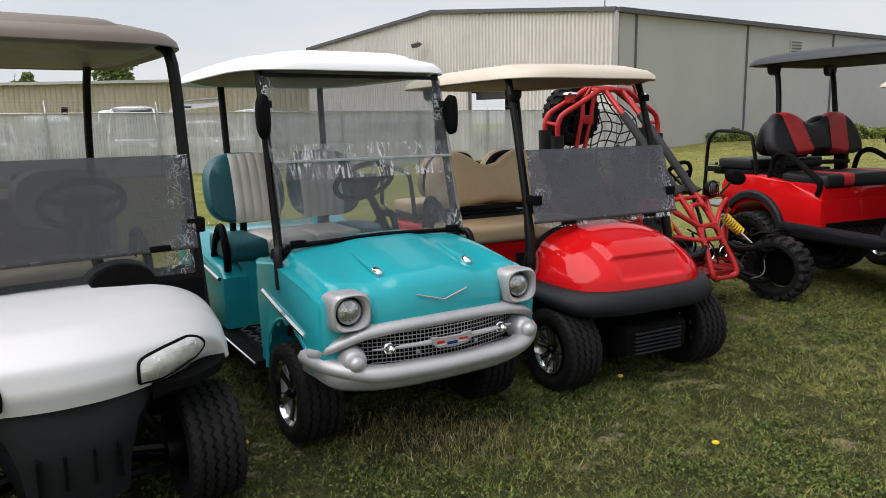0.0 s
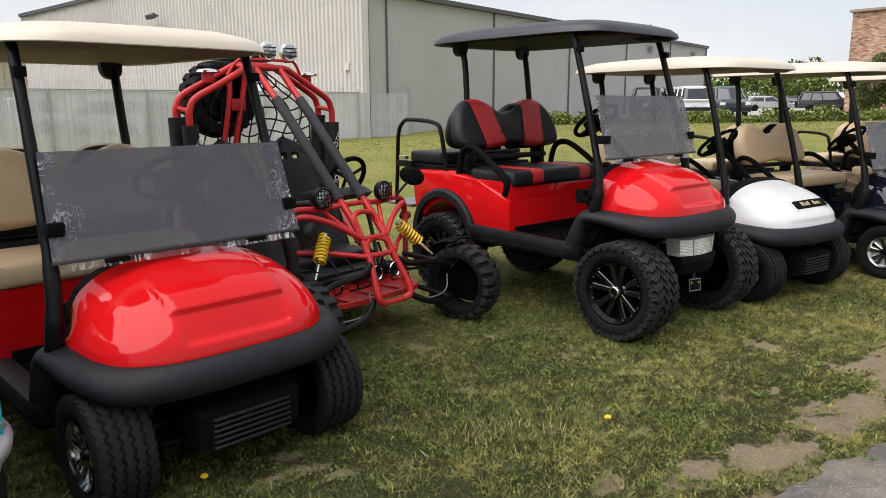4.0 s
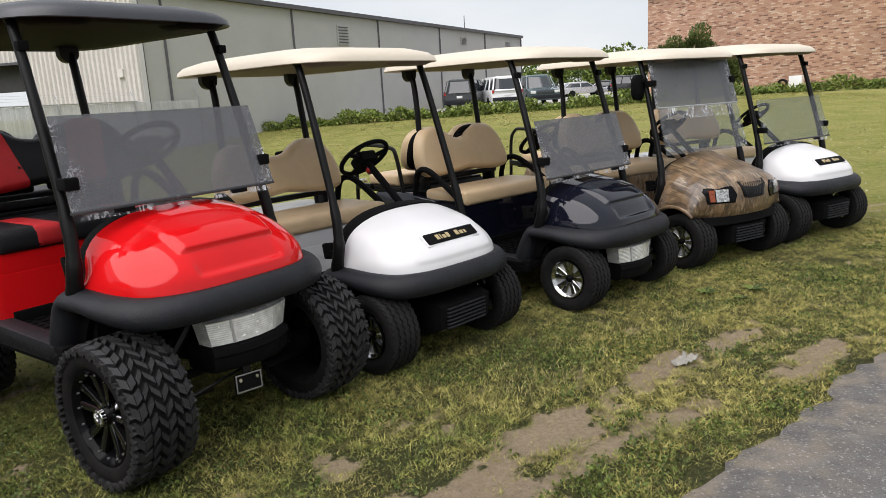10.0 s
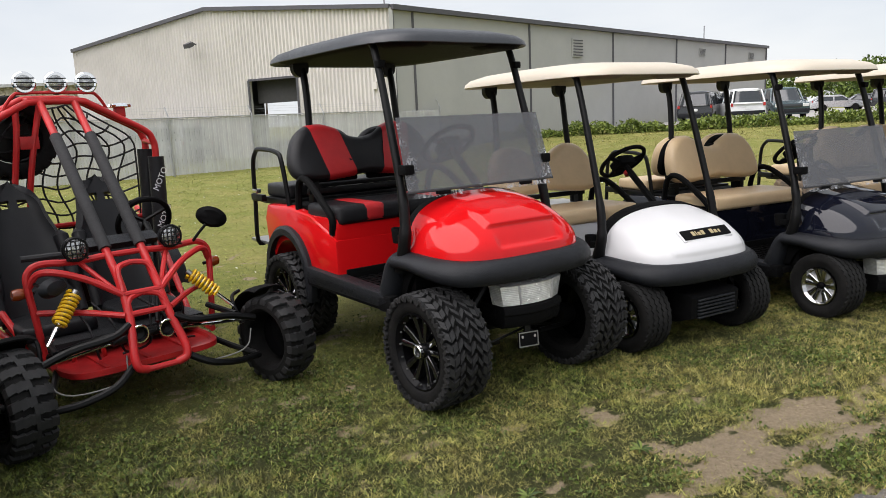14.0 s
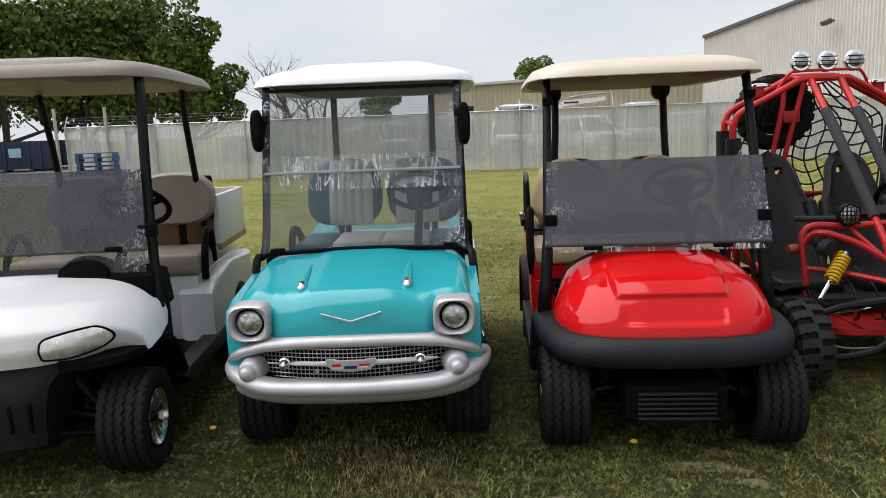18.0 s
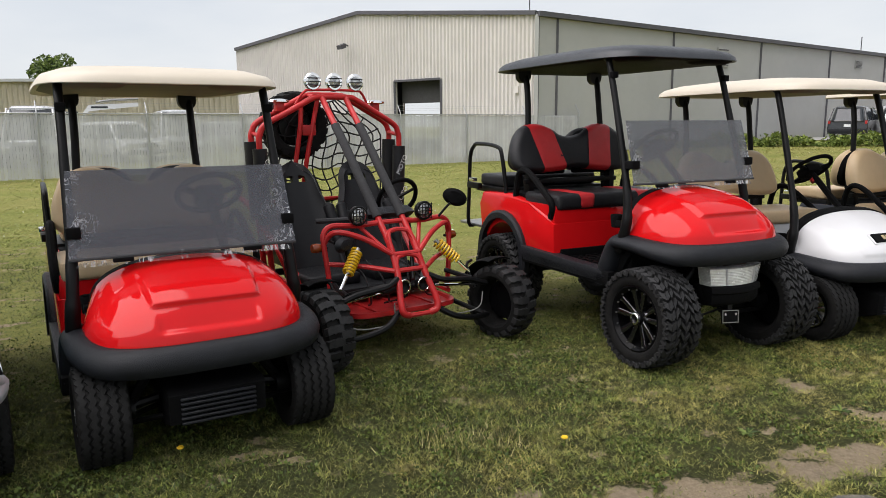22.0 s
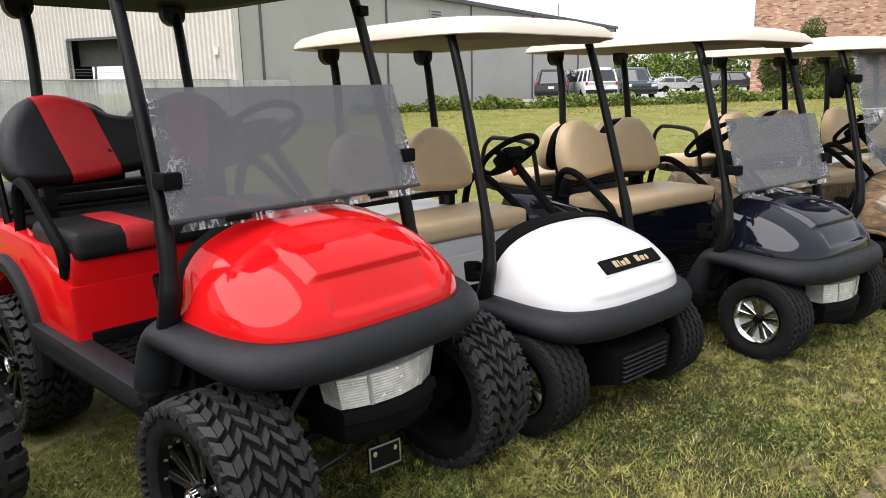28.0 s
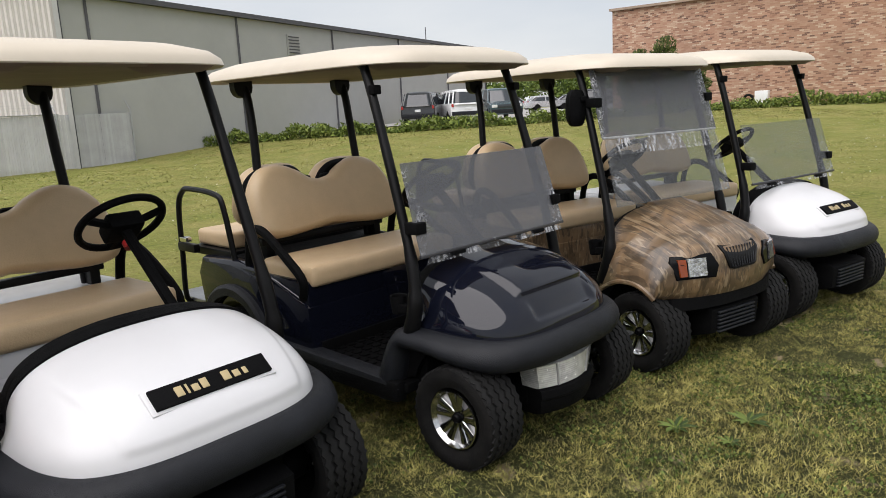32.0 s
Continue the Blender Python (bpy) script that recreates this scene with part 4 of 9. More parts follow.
def knob_tread(r, w, count=20):
    """Broad stepped bars from the middle to the shoulders, set left and right in turn."""
    h = w / 2
    bm = bmesh.new()
    st = 2 * math.pi / count
    for k in range(count):
        for s in (-1, 1):
            a = st * (k + (0.5 if s > 0 else 0.0))
            line = [(a, -s * h * 0.10, r), (a + st * 0.10, s * h * 0.22, r), (a + st * 0.02, s * h * 0.26, r), (a + st * 0.14, s * h * 0.58, r * 0.996), (a + st * 0.05, s * h * 0.62, r * 0.994), (a + st * 0.16, s * h * 0.98, r * 0.955), (a + st * 0.18, s * h * 1.04, r * 0.90)]
            rows = []
            for b, x, top in line:
                q = []
                for da, rr in ((-0.33, top - 0.020), (-0.27, top), (0.27, top), (0.33, top - 0.020)):
                    q.append(bm.verts.new((x, rr * math.cos(b + da * st), rr * math.sin(b + da * st))))
                rows.append(q)
            for p, q in zip(rows, rows[1:]):
                for i in range(3):
                    bm.faces.new((p[i], p[i + 1], q[i + 1], q[i]))
            bm.faces.new(rows[0])
            bm.faces.new(rows[-1][::-1])
    bmesh.ops.recalc_face_normals(bm, faces=bm.faces[:])
    return bm


def rim_dish(r, w, deep=0.05):
    """The barrel and the recessed back of a rim."""
    h = w / 2
    return lathe([(-h * 0.90, r * 0.955), (-h * 0.80, r * 0.90), (-h * (deep + 0.15), r * 0.86), (-h * deep, r * 0.3), (-h * deep, 0.001)], seg=36, caps=False)


def rim_lip(r, w):
    h = w / 2
    return lathe([(-h * 0.86, r * 0.86), (-h * 0.99, r * 0.92), (-h * 1.08, r * 0.97), (-h * 1.06, r * 1.02), (-h * 0.9, r * 1.02), (-h * 0.9, r * 0.95)], seg=40, caps=False)


def spoke_mesh(r, w, wide):
    """One tapered spoke on the outer face, which looks to -x."""
    h = w / 2
    bm = bmesh.new()
    vs = []
    for z, y, x0 in ((r * 0.15, wide * r * 0.42, -h * 0.74), (r * 0.55, wide * r * 0.46, -h * 0.80), (r * 0.93, wide * r * 0.62, -h * 0.90)):
        vs.append([bm.verts.new(p) for p in ((x0 + 0.022, -y, z), (x0 + 0.004, -y, z), (x0, -y * 0.7, z), (x0, y * 0.7, z), (x0 + 0.004, y, z), (x0 + 0.022, y, z))])
    for a, b in zip(vs, vs[1:]):
        for i in range(6):
            bm.faces.new((a[i], a[(i + 1) % 6], b[(i + 1) % 6], b[i]))
    bm.faces.new(vs[0][::-1])
    bm.faces.new(vs[-1])
    return bm


def bolt_ring(r, w):
    """Small rivets around the edge of the rim."""
    h = w / 2
    bm = bmesh.new()
    for k in range(16):
        a = 2 * math.pi * k / 16
        lathe([(-h * 0.985, 0.001), (-h * 0.985, r * 0.022), (-h * 0.9, r * 0.026)], bm, 6, Matrix.Translation((0, math.cos(a) * r * 0.885, math.sin(a) * r * 0.885)))
    return bm


def hub_cap(r, w):
    h = w / 2
    bm = lathe([(-h * 0.96, 0.001), (-h * 0.96, r * 0.12), (-h * 0.86, r * 0.17), (-h * 0.6, r * 0.22), (-h * 0.3, r * 0.24)], seg=20, caps=False)
    for k in range(4):
        a = 2 * math.pi * (k + 0.5) / 4
        m = Matrix.Translation((0, math.cos(a) * r * 0.33, math.sin(a) * r * 0.33))
        lathe([(-h * 0.72, 0.001), (-h * 0.72, r * 0.045), (-h * 0.3, r * 0.05)], bm, 8, m)
    return bm


def wheel(parent, at, out, kind, steer=0.0):
    """A wheel whose face looks along out (-1: -x, 1: +x)."""
    if kind == "mud":
        r, w, rr, n, wide, gap, sp = 0.312, 0.265, 0.204, 5, 0.17, 0.26, M["glossrim"]
        tyre, tread = once("mud_tyre", lambda: mud_tyre(0.312, 0.265)), once("mud_tread", lambda: mud_tread(0.312, 0.265))
    elif kind == "fancy":
        r, w, rr, n, wide, gap, sp = 0.232, 0.215, 0.152, 6, 0.34, 0.0, M["alloy"]
        tyre, tread = once("fancy_tyre", lambda: street_tyre(0.232, 0.215)), once("fancy_tread", lambda: street_tread(0.232, 0.215))
    else:
        r, w, rr, n, wide, gap, sp = 0.228, 0.215, 0.128, 5, 0.27, 0.24, M["alloy"]
        tyre, tread = once("street_tyre", lambda: street_tyre(0.228, 0.215)), once("street_tread", lambda: street_tread(0.228, 0.215))
    m = "%s_%.2f" % (kind, rr)
    w2 = w * 0.84
    base = attach("wheel", once("rim_" + m, lambda: rim_dish(rr, w2, 0.05 if kind == "mud" else 0.52)), M["blackrim"] if kind == "mud" else M["silver"], parent, at=at, turn=(0, 0, (180 if out > 0 else 0) + steer))
    attach("tyre", tyre, M["rubber"], base, "black tyre with worn grassy tread" if kind != "mud" else "tall black all-terrain tyre with deep slanted lugs")
    tagged(attach("tread", tread, M["mudtread"] if kind == "mud" else M["tread"], base), kind="stuff")
    attach("rim_lip", once("lip_" + m, lambda: rim_lip(rr, w2)), M["blackrim"] if kind == "mud" else sp, base)
    for k in range(n):
        for q in ((-gap, gap) if gap else (0.0,)):
            attach("spoke", once("sp_" + m, lambda: spoke_mesh(rr, w2, wide)), sp, base, turn=(math.degrees(2 * math.pi * k / n + q), 0, 0))
    attach("hub_cap", once("hub_" + m, lambda: hub_cap(rr, w2)), M["blackrim"], base)
    if kind == "mud":
        attach("hub_ring", once("hubring_" + m, lambda: lathe([(-w2 * 0.46, rr * 0.19), (-w2 * 0.53, rr * 0.185), (-w2 * 0.545, rr * 0.165), (-w2 * 0.54, rr * 0.13), (-w2 * 0.48, rr * 0.12)], None, 12, caps=False)), M["chrome"], base, "chrome hub ring")
        tagged(attach("bolt_ring", once("bolts_" + m, lambda: bolt_ring(rr, w2)), M["steel"], base), kind="stuff")
    return base

# ---- the common golf cart ----
# Local axes: origin on the ground under the front axle, x across, -y out of the nose, z up.
def lerp_table(t, table):
    for (a, *p), (b, *q) in zip(table, table[1:]):
        if t <= b:
            k = (t - a) / (b - a)
            return [u + (v - u) * k for u, v in zip(p, q)]
    return list(table[-1][1:])


HOOD = [  # along the middle, from the bumper up to the windscreen: share of run, share of rise
    (0.00, 0.00, 0.00), (0.08, 0.012, 0.13), (0.16, 0.04, 0.25), (0.26, 0.105, 0.38), (0.40, 0.225, 0.53), (0.55, 0.375, 0.675), (0.70, 0.55, 0.80), (0.85, 0.77, 0.92), (1.00, 1.0, 1.0)]


HOOD = [tuple(q) for q in smooth_line(HOOD, 8)]


def ease(x, a, b):
    k = ramp(x, a, b)
    return k * k * (3 - 2 * k)


def hood_base(s, off=0.0, front=None):
    """The U-shaped foot of the hood; s from -1 to 1, moved outwards by off, and by front at the nose."""
    a = math.pi * s / 2
    sn, cs = math.sin(a), math.cos(a)
    x = (0.498 + off) * math.copysign(abs(sn) ** 0.60, sn)
    y = 0.27 - (0.505 + (off if front is None else front)) * max(0.0, cs) ** 0.60
    return x, y


def hood_point(u, v, step=0.0):
    s = 2 * u - 1
    a = math.pi * s / 2
    bx, by = hood_base(s)
    bz = 0.535 + 0.025 * abs(s) ** 2
    sn, cs = math.sin(a), max(0.0, math.cos(a))
    rx, ry, rz = 0.452 * math.copysign(abs(sn) ** 0.9, sn), 0.265 + 0.02 * abs(s), 0.60 + 0.272 * cs ** 0.62
    f, g = lerp_table(v, HOOD)
    x, y, z = bx + (rx - bx) * f, by + (ry - by) * f, bz + (rz - bz) * g
    if step:
        # raised scoop in the middle that ends in a ledge, with a flat face under it
        q = abs(x)
        side = 1 - ease(q, 0.205 + 0.05 * v, 0.226 + 0.05 * v)
        up = side * ease(v, 0.378, 0.398) * (1 - ease(v, 0.50, 0.95))
        low = (1 - ease(q, 0.200, 0.235)) * ease(v, 0.12, 0.18) * (1 - ease(v, 0.18, 0.39))
        z += step * (0.75 * up - 0.25 * low)
        y -= step * (0.65 * up - 0.75 * low)
    else:
        # a flat panel for the name plate, with soft creases at its sides
        q = abs(x)
        up = (1 - ease(q, 0.285 + 0.10 * v, 0.315 + 0.10 * v)) * ease(v, 0.10, 0.16) * (1 - ease(v, 0.50, 0.85))
        z, y = z + 0.005 * up, y - 0.005 * up
    return (x, y, z)


def cowl_mesh(step=0.0):
    return sheet(lambda u, v: hood_point(u, v, step), 120, 84, 0.012)


def bumper_mesh():
    """The soft bumper that wraps the nose, turns down behind both wheels and ends at the sills."""
    prof = ((-0.25, 0.0), (0.10, 0.012), (0.45, 0.008), (0.75, -0.012), (0.93, -0.036), (1.0, -0.064), (0.94, -0.092), (0.74, -0.113), (0.35, -0.120), (-0.25, -0.112))
    rings = []
    n = 60
    for i in range(n + 1):
        s = -1 + 2 * i / n
        bx, by = hood_base(s, -0.012)
        ex, ey = hood_base(s, 0.09, 0.052)
        side = ramp(by, -0.12, 0.16)
        top = 0.548 + 0.022 * side
        k = 1 - 0.30 * side
        rings.append([(bx + (ex - bx) * f, by + (ey - by) * f, top + z * k) for f, z in prof])

    def tail(s):
        out = []
        for y, z, turn, k, x in ((0.302, 0.569, 10, 0.70, 0.588), (0.342, 0.552, 32, 0.74, 0.590), (0.376, 0.515, 52, 0.82, 0.593), (0.404, 0.462, 62, 0.92, 0.596), (0.432, 0.402, 64, 1.0, 0.598), (0.458, 0.340, 68, 1.04, 0.598), (0.474, 0.285, 76, 1.06, 0.598), (0.480, 0.242, 84, 1.06, 0.596)):
            sn, cs = math.sin(radians(turn)), math.cos(radians(turn))
            out.append([(s * (0.486 + (x - 0.486) * f), y + d * k * sn, z + d * k * cs) for f, d in prof])
        return out

    return loft(tail(-1)[::-1] + rings + tail(1))


def wing_liner_mesh(s):
    """Dark inner wing that closes the space between bumper, hood and floor."""
    out = [(0.42, 0.30), (0.36, 0.50), (0.24, 0.54), (0.0, 0.53), (-0.09, 0.51)] + arc(0.0, 0.24, 0.295, 112, 20, 10)
    return extruded(out, s * 0.40, s * 0.50, 0.0)


def roof_mesh(x=0.575, y0=0.27, y1=1.93, z=1.712):
    cy, ry = (y0 + y1) / 2, (y1 - y0) / 2
    rings = [superring(0, cy, z - 0.004, x - 0.02, ry - 0.02, 5.5, 48), superring(0, cy, z - 0.024, x + 0.002, ry + 0.002, 5.5, 48), superring(0, cy, z - 0.020, x + 0.006, ry + 0.006, 5.5, 48), superring(0, cy, z + 0.006, x - 0.002, ry - 0.002, 5.5, 48), superring(0, cy, z + 0.034, x - 0.024, ry - 0.030, 5, 48),
             superring(0, cy, z + 0.064, x - 0.10, ry - 0.13, 4.2, 48), superring(0, cy, z + 0.084, x - 0.25, ry - 0.37, 4, 48), superring(0, cy, z + 0.088, 0.05, 0.1, 3, 48)]
    return loft(rings)


def roof_under_mesh(x=0.545, y0=0.31, y1=1.89, z=1.705):
    cy, ry = (y0 + y1) / 2, (y1 - y0) / 2
    bm = loft([superring(0, cy, z, x, ry, 5, 40), superring(0, cy, z - 0.018, x - 0.05, ry - 0.06, 4, 40), superring(0, cy, z - 0.010, x - 0.16, ry - 0.18, 4, 40), superring(0, cy, z - 0.010, 0.1, 0.2, 4, 40)])
    for s in (-1, 1):  # moulded grab pockets
        loft([superring(s * 0.33, y0 + 0.12, h, a, b, 3.2, 24) for h, a, b in ((z - 0.005, 0.15, 0.14), (z - 0.022, 0.125, 0.115), (z - 0.034, 0.10, 0.09), (z - 0.036, 0.05, 0.05))], bm)
    return bm


def dash_mesh():
    """The dash behind the hood, bent along the hood's rim."""
    rings = []
    for i in range(25):
        x, y, z = hood_point(0.07 + 0.86 * i / 24, 1.0)
        rings.append([(x, y - 0.03, z - 0.03), (x, y - 0.005, z + 0.002), (x, y + 0.045, z + 0.004), (x, y + 0.085, z - 0.03), (x, y + 0.095, max(0.58, z - 0.12)), (x, y + 0.06, 0.56), (x, y - 0.03, 0.56)])
    return loft(rings)


def front_strut_mesh(s):
    return tube([(s * 0.520, 0.285, 0.47), (s * 0.528, 0.235, 0.60), (s * 0.520, 0.225, 0.72), (s * 0.508, 0.262, 0.92), (s * 0.494, 0.40, 1.40), (s * 0.488, 0.485, 1.66), (s * 0.485, 0.52, 1.70)], [0.038, 0.035, 0.029, 0.023, 0.0215, 0.0215, 0.0215], seg=10, per=5)


def rear_strut_mesh(s):
    bm = tube([(s * 0.385, 1.58, 0.70), (s * 0.375, 1.60, 1.0), (s * 0.355, 1.63, 1.35), (s * 0.350, 1.66, 1.58), (s * 0.352, 1.70, 1.69)], 0.024, seg=10, per=4)
    # rounded bracket under the roof
    vs = [(s * 0.352 - 0.015 + 0.058 * math.cos(a), 1.66 + 0.058 * math.sin(a)) for a in [math.pi + math.pi * k / 10 for k in range(11)]] + [(s * 0.352 + 0.043, 1.70), (s * 0.352 - 0.073, 1.70)]
    loft([[(x, y, z) for x, z in vs] for y in (1.665, 1.715)], bm)
    return bm


def body_side_outline(r=0.30, wz=0.228):
    return [(0.96, 0.335), (1.28, 0.315)] + arc(1.664, wz, r, 160, 20, 12) + [(2.03, 0.44), (2.06, 0.62), (2.00, 0.725), (1.60, 0.738), (1.30, 0.690), (1.04, 0.61), (0.97, 0.56)]


BACK = [(0.0, 1.142), (0.08, 1.160), (0.16, 1.210), (0.27, 1.248), (0.385, 1.232), (0.47, 1.155), (0.518, 1.04), (0.525, 0.93), (0.48, 0.868), (0.36, 0.850), (0.18, 0.862), (0.0, 0.882)]


def seat_back_mesh(grow=0.0):
    """The saddle-shaped back: two lobes that meet in a dip."""
    half = [tuple(q) for q in smooth_line(BACK, 4)]
    line = half + [(-x, z) for x, z in half[-2:0:-1]]
    n = len(line)
    nor = []
    for k in range(n):
        (x0, z0), (x1, z1) = line[k - 1], line[(k + 1) % n]
        d = math.hypot(x1 - x0, z1 - z0) or 1.0
        nor.append(((z0 - z1) / d, (x1 - x0) / d))
    rings = []
    for d, i in ((0.0, 0.045), (0.006, 0.022), (0.02, 0.006), (0.045, 0.0), (0.075, 0.001), (0.098, 0.010), (0.114, 0.024), (0.124, 0.040), (0.128, 0.054)):
        i -= grow
        d += grow if d > 0.05 else -grow
        rings.append([(x - a * i, 1.55 - d + (z - 1.0) * 0.28, z - b * i) for (x, z), (a, b) in zip(line, nor)])
    return loft(rings)


def back_stripe_mesh(s):
    """The slanted band of other vinyl that wraps one lobe of the back."""
    bm = seat_back_mesh(0.003)
    bmesh.ops.triangulate(bm, faces=bm.faces[:])
    slope = s * 0.08 / 0.38
    no = Vector((1, 0, -slope)).normalized()
    for w, hi in ((-0.10, False), (0.10, True)):
        co = Vector((s * 0.19 + w, 1.5, 0.86))
        bmesh.ops.bisect_plane(bm, geom=bm.verts[:] + bm.edges[:] + bm.faces[:], plane_co=co, plane_no=no, clear_outer=hi, clear_inner=not hi)
    return bm


def seat_back_pad(x0, x1, z0=0.855, z1=1.245):
    """One half of the split back: a fat rounded shield."""
    cx, cz, rx, rz = (x0 + x1) / 2, (z0 + z1) / 2, (x1 - x0) / 2, (z1 - z0) / 2
    rings = []
    for d, k in ((0.0, 0.78), (0.012, 0.93), (0.045, 1.0), (0.085, 0.985), (0.115, 0.90), (0.128, 0.6)):
        q = []
        for i in range(36):
            a = 2 * math.pi * i / 36
            c, s = math.cos(a), math.sin(a)
            x = cx + rx * k * math.copysign(abs(c) ** (0.70 if s > 0 else 0.62), c)
            z = cz + rz * k * math.copysign(abs(s) ** (0.82 if s > 0 else 0.62), s)
            q.append((x, 1.55 - d + (z - 1.0) * 0.28, z))
        rings.append(q)
    return loft(rings)


STEER = Matrix.Translation((0.258, 0.85, 1.115)) @ Matrix.Rotation(radians(-40), 4, "X")


def steering_wheel_mesh():
    return ring(0.175, 0.016, None, 36, 8, STEER)


def steering_spoke_mesh(a):
    d = Vector((math.cos(radians(a)), math.sin(radians(a)), 0))
    return tube([STEER @ (d * 0.03 + Vector((0, 0, -0.02))), STEER @ (d * 0.17)], 0.018, None, 6, smooth=False)


def steering_hub_mesh():
    m = STEER
    bm = block(-0.075, 0.075, -0.055, 0.075, -0.05, 0.025, 0.02)
    bmesh.ops.transform(bm, matrix=m, verts=bm.verts[:])
    tube([m @ Vector((0, 0, -0.03)), (0.25, 0.42, 0.74), (0.25, 0.26, 0.55)], 0.024, bm, 8, smooth=False)
    return bm


def arm_rest_mesh(s):
    return tube([(s * 0.545, 1.02, 0.60), (s * 0.555, 1.00, 0.70), (s * 0.555, 1.12, 0.80), (s * 0.545, 1.34, 0.925), (s * 0.535, 1.47, 0.90), (s * 0.53, 1.52, 0.74), (s * 0.53, 1.52, 0.64)], 0.024, seg=8, per=5, flat=1.0)


def grille_mesh():
    bm = extruded([(-0.20, 0.355), (-0.245, 0.335), (-0.235, 0.20), (-0.10, 0.155), (0.06, 0.16), (0.06, 0.355)], -0.215, 0.215, 0.012)
    return bm


def grille_bar_mesh(k):
    z = 0.315 - 0.022 * k
    return block(-0.165, 0.165, -0.258, -0.236, z - 0.006, z + 0.006, 0.003, None, 1)


def headlight_mesh():
    """A wide lens that wraps the nose, narrower at its foot."""
    rings = []
    for i in range(17):
        k = -1 + i / 8
        y = -0.245 + 0.055 * k * k
        rings.append([(k * 0.222, y + 0.012, 0.405), (k * 0.221, y, 0.398), (k * 0.198, y + 0.004, 0.292), (k * 0.195, y + 0.016, 0.285), (k * 0.195, y + 0.10, 0.285), (k * 0.222, y + 0.10, 0.405)])
    return loft(rings)


def lamp_divider(k):
    """A moulded upright inside the lens."""
    y = -0.247 + 0.055 * k * k
    return loft([[(k * w - 0.006, y, z), (k * w + 0.006, y, z), (k * w + 0.006, y + 0.03, z), (k * w - 0.006, y + 0.03, z)] for w, z in ((0.195, 0.292), (0.221, 0.398))])


def lower_bumper_mesh():
    return loft([[(k * w, y + 0.055 * k * k, z) for w, y, z in ((0.200, -0.236, 0.287), (0.207, -0.256, 0.281), (0.209, -0.262, 0.262), (0.208, -0.262, 0.246), (0.203, -0.252, 0.238), (0.201, -0.251, 0.196), (0.196, -0.240, 0.172), (0.186, -0.205, 0.160), (0.186, -0.04, 0.160), (0.200, -0.04, 0.287))] for k in [-1 + i / 8 for i in range(17)]])


def floor_mesh():
    bm = block(-0.55, 0.55, 0.28, 1.02, 0.270, 0.315, 0.012)
    for s in (-1, 1):
        block(s * 0.565 - 0.035, s * 0.565 + 0.035, 0.30, 1.34, 0.235, 0.330, 0.02, bm)
    return bm


def mat_ribs_mesh():
    bm = bmesh.new()
    for i in range(15):
        for j in range(9):
            block(-0.48 + 0.065 * i, -0.44 + 0.065 * i, 0.42 + 0.062 * j, 0.46 + 0.062 * j, 0.313, 0.322, bm=bm)
    return bm


def windscreen_half(s0, s1, x=0.515):
    """A pane between two heights along the front struts."""
    def at(z):
        return 0.205 + (z - 0.88) * 0.30
    bm = bmesh.new()
    q = [(-x - 0.01, at(s0) - 0.045, s0), (x + 0.01, at(s0) - 0.045, s0), (x - 0.01, at(s1) - 0.045, s1), (-x + 0.01, at(s1) - 0.045, s1)]
    f = [bm.verts.new(p) for p in q]
    g = [bm.verts.new((a, b + 0.006, c)) for a, b, c in q]
    bm.faces.new(f[::-1])
    bm.faces.new(g)
    for k in range(4):
        bm.faces.new((f[k], f[(k + 1) % 4], g[(k + 1) % 4], g[k]))
    return bm


def pane_seal(z0, x=0.515):
    """The dark lower edge of a pane."""
    y = 0.205 + (z0 - 0.88) * 0.30 - 0.045
    return block(-x - 0.012, x + 0.012, y - 0.004, y + 0.012, z0 - 0.010, z0 + 0.004, 0.003)


def clamp_mesh(s, z):
    y = 0.205 + (z - 0.88) * 0.30 - 0.03
    return block(s * 0.497 - 0.030, s * 0.497 + 0.032, y - 0.032, y + 0.045, z - 0.026, z + 0.026, 0.008)


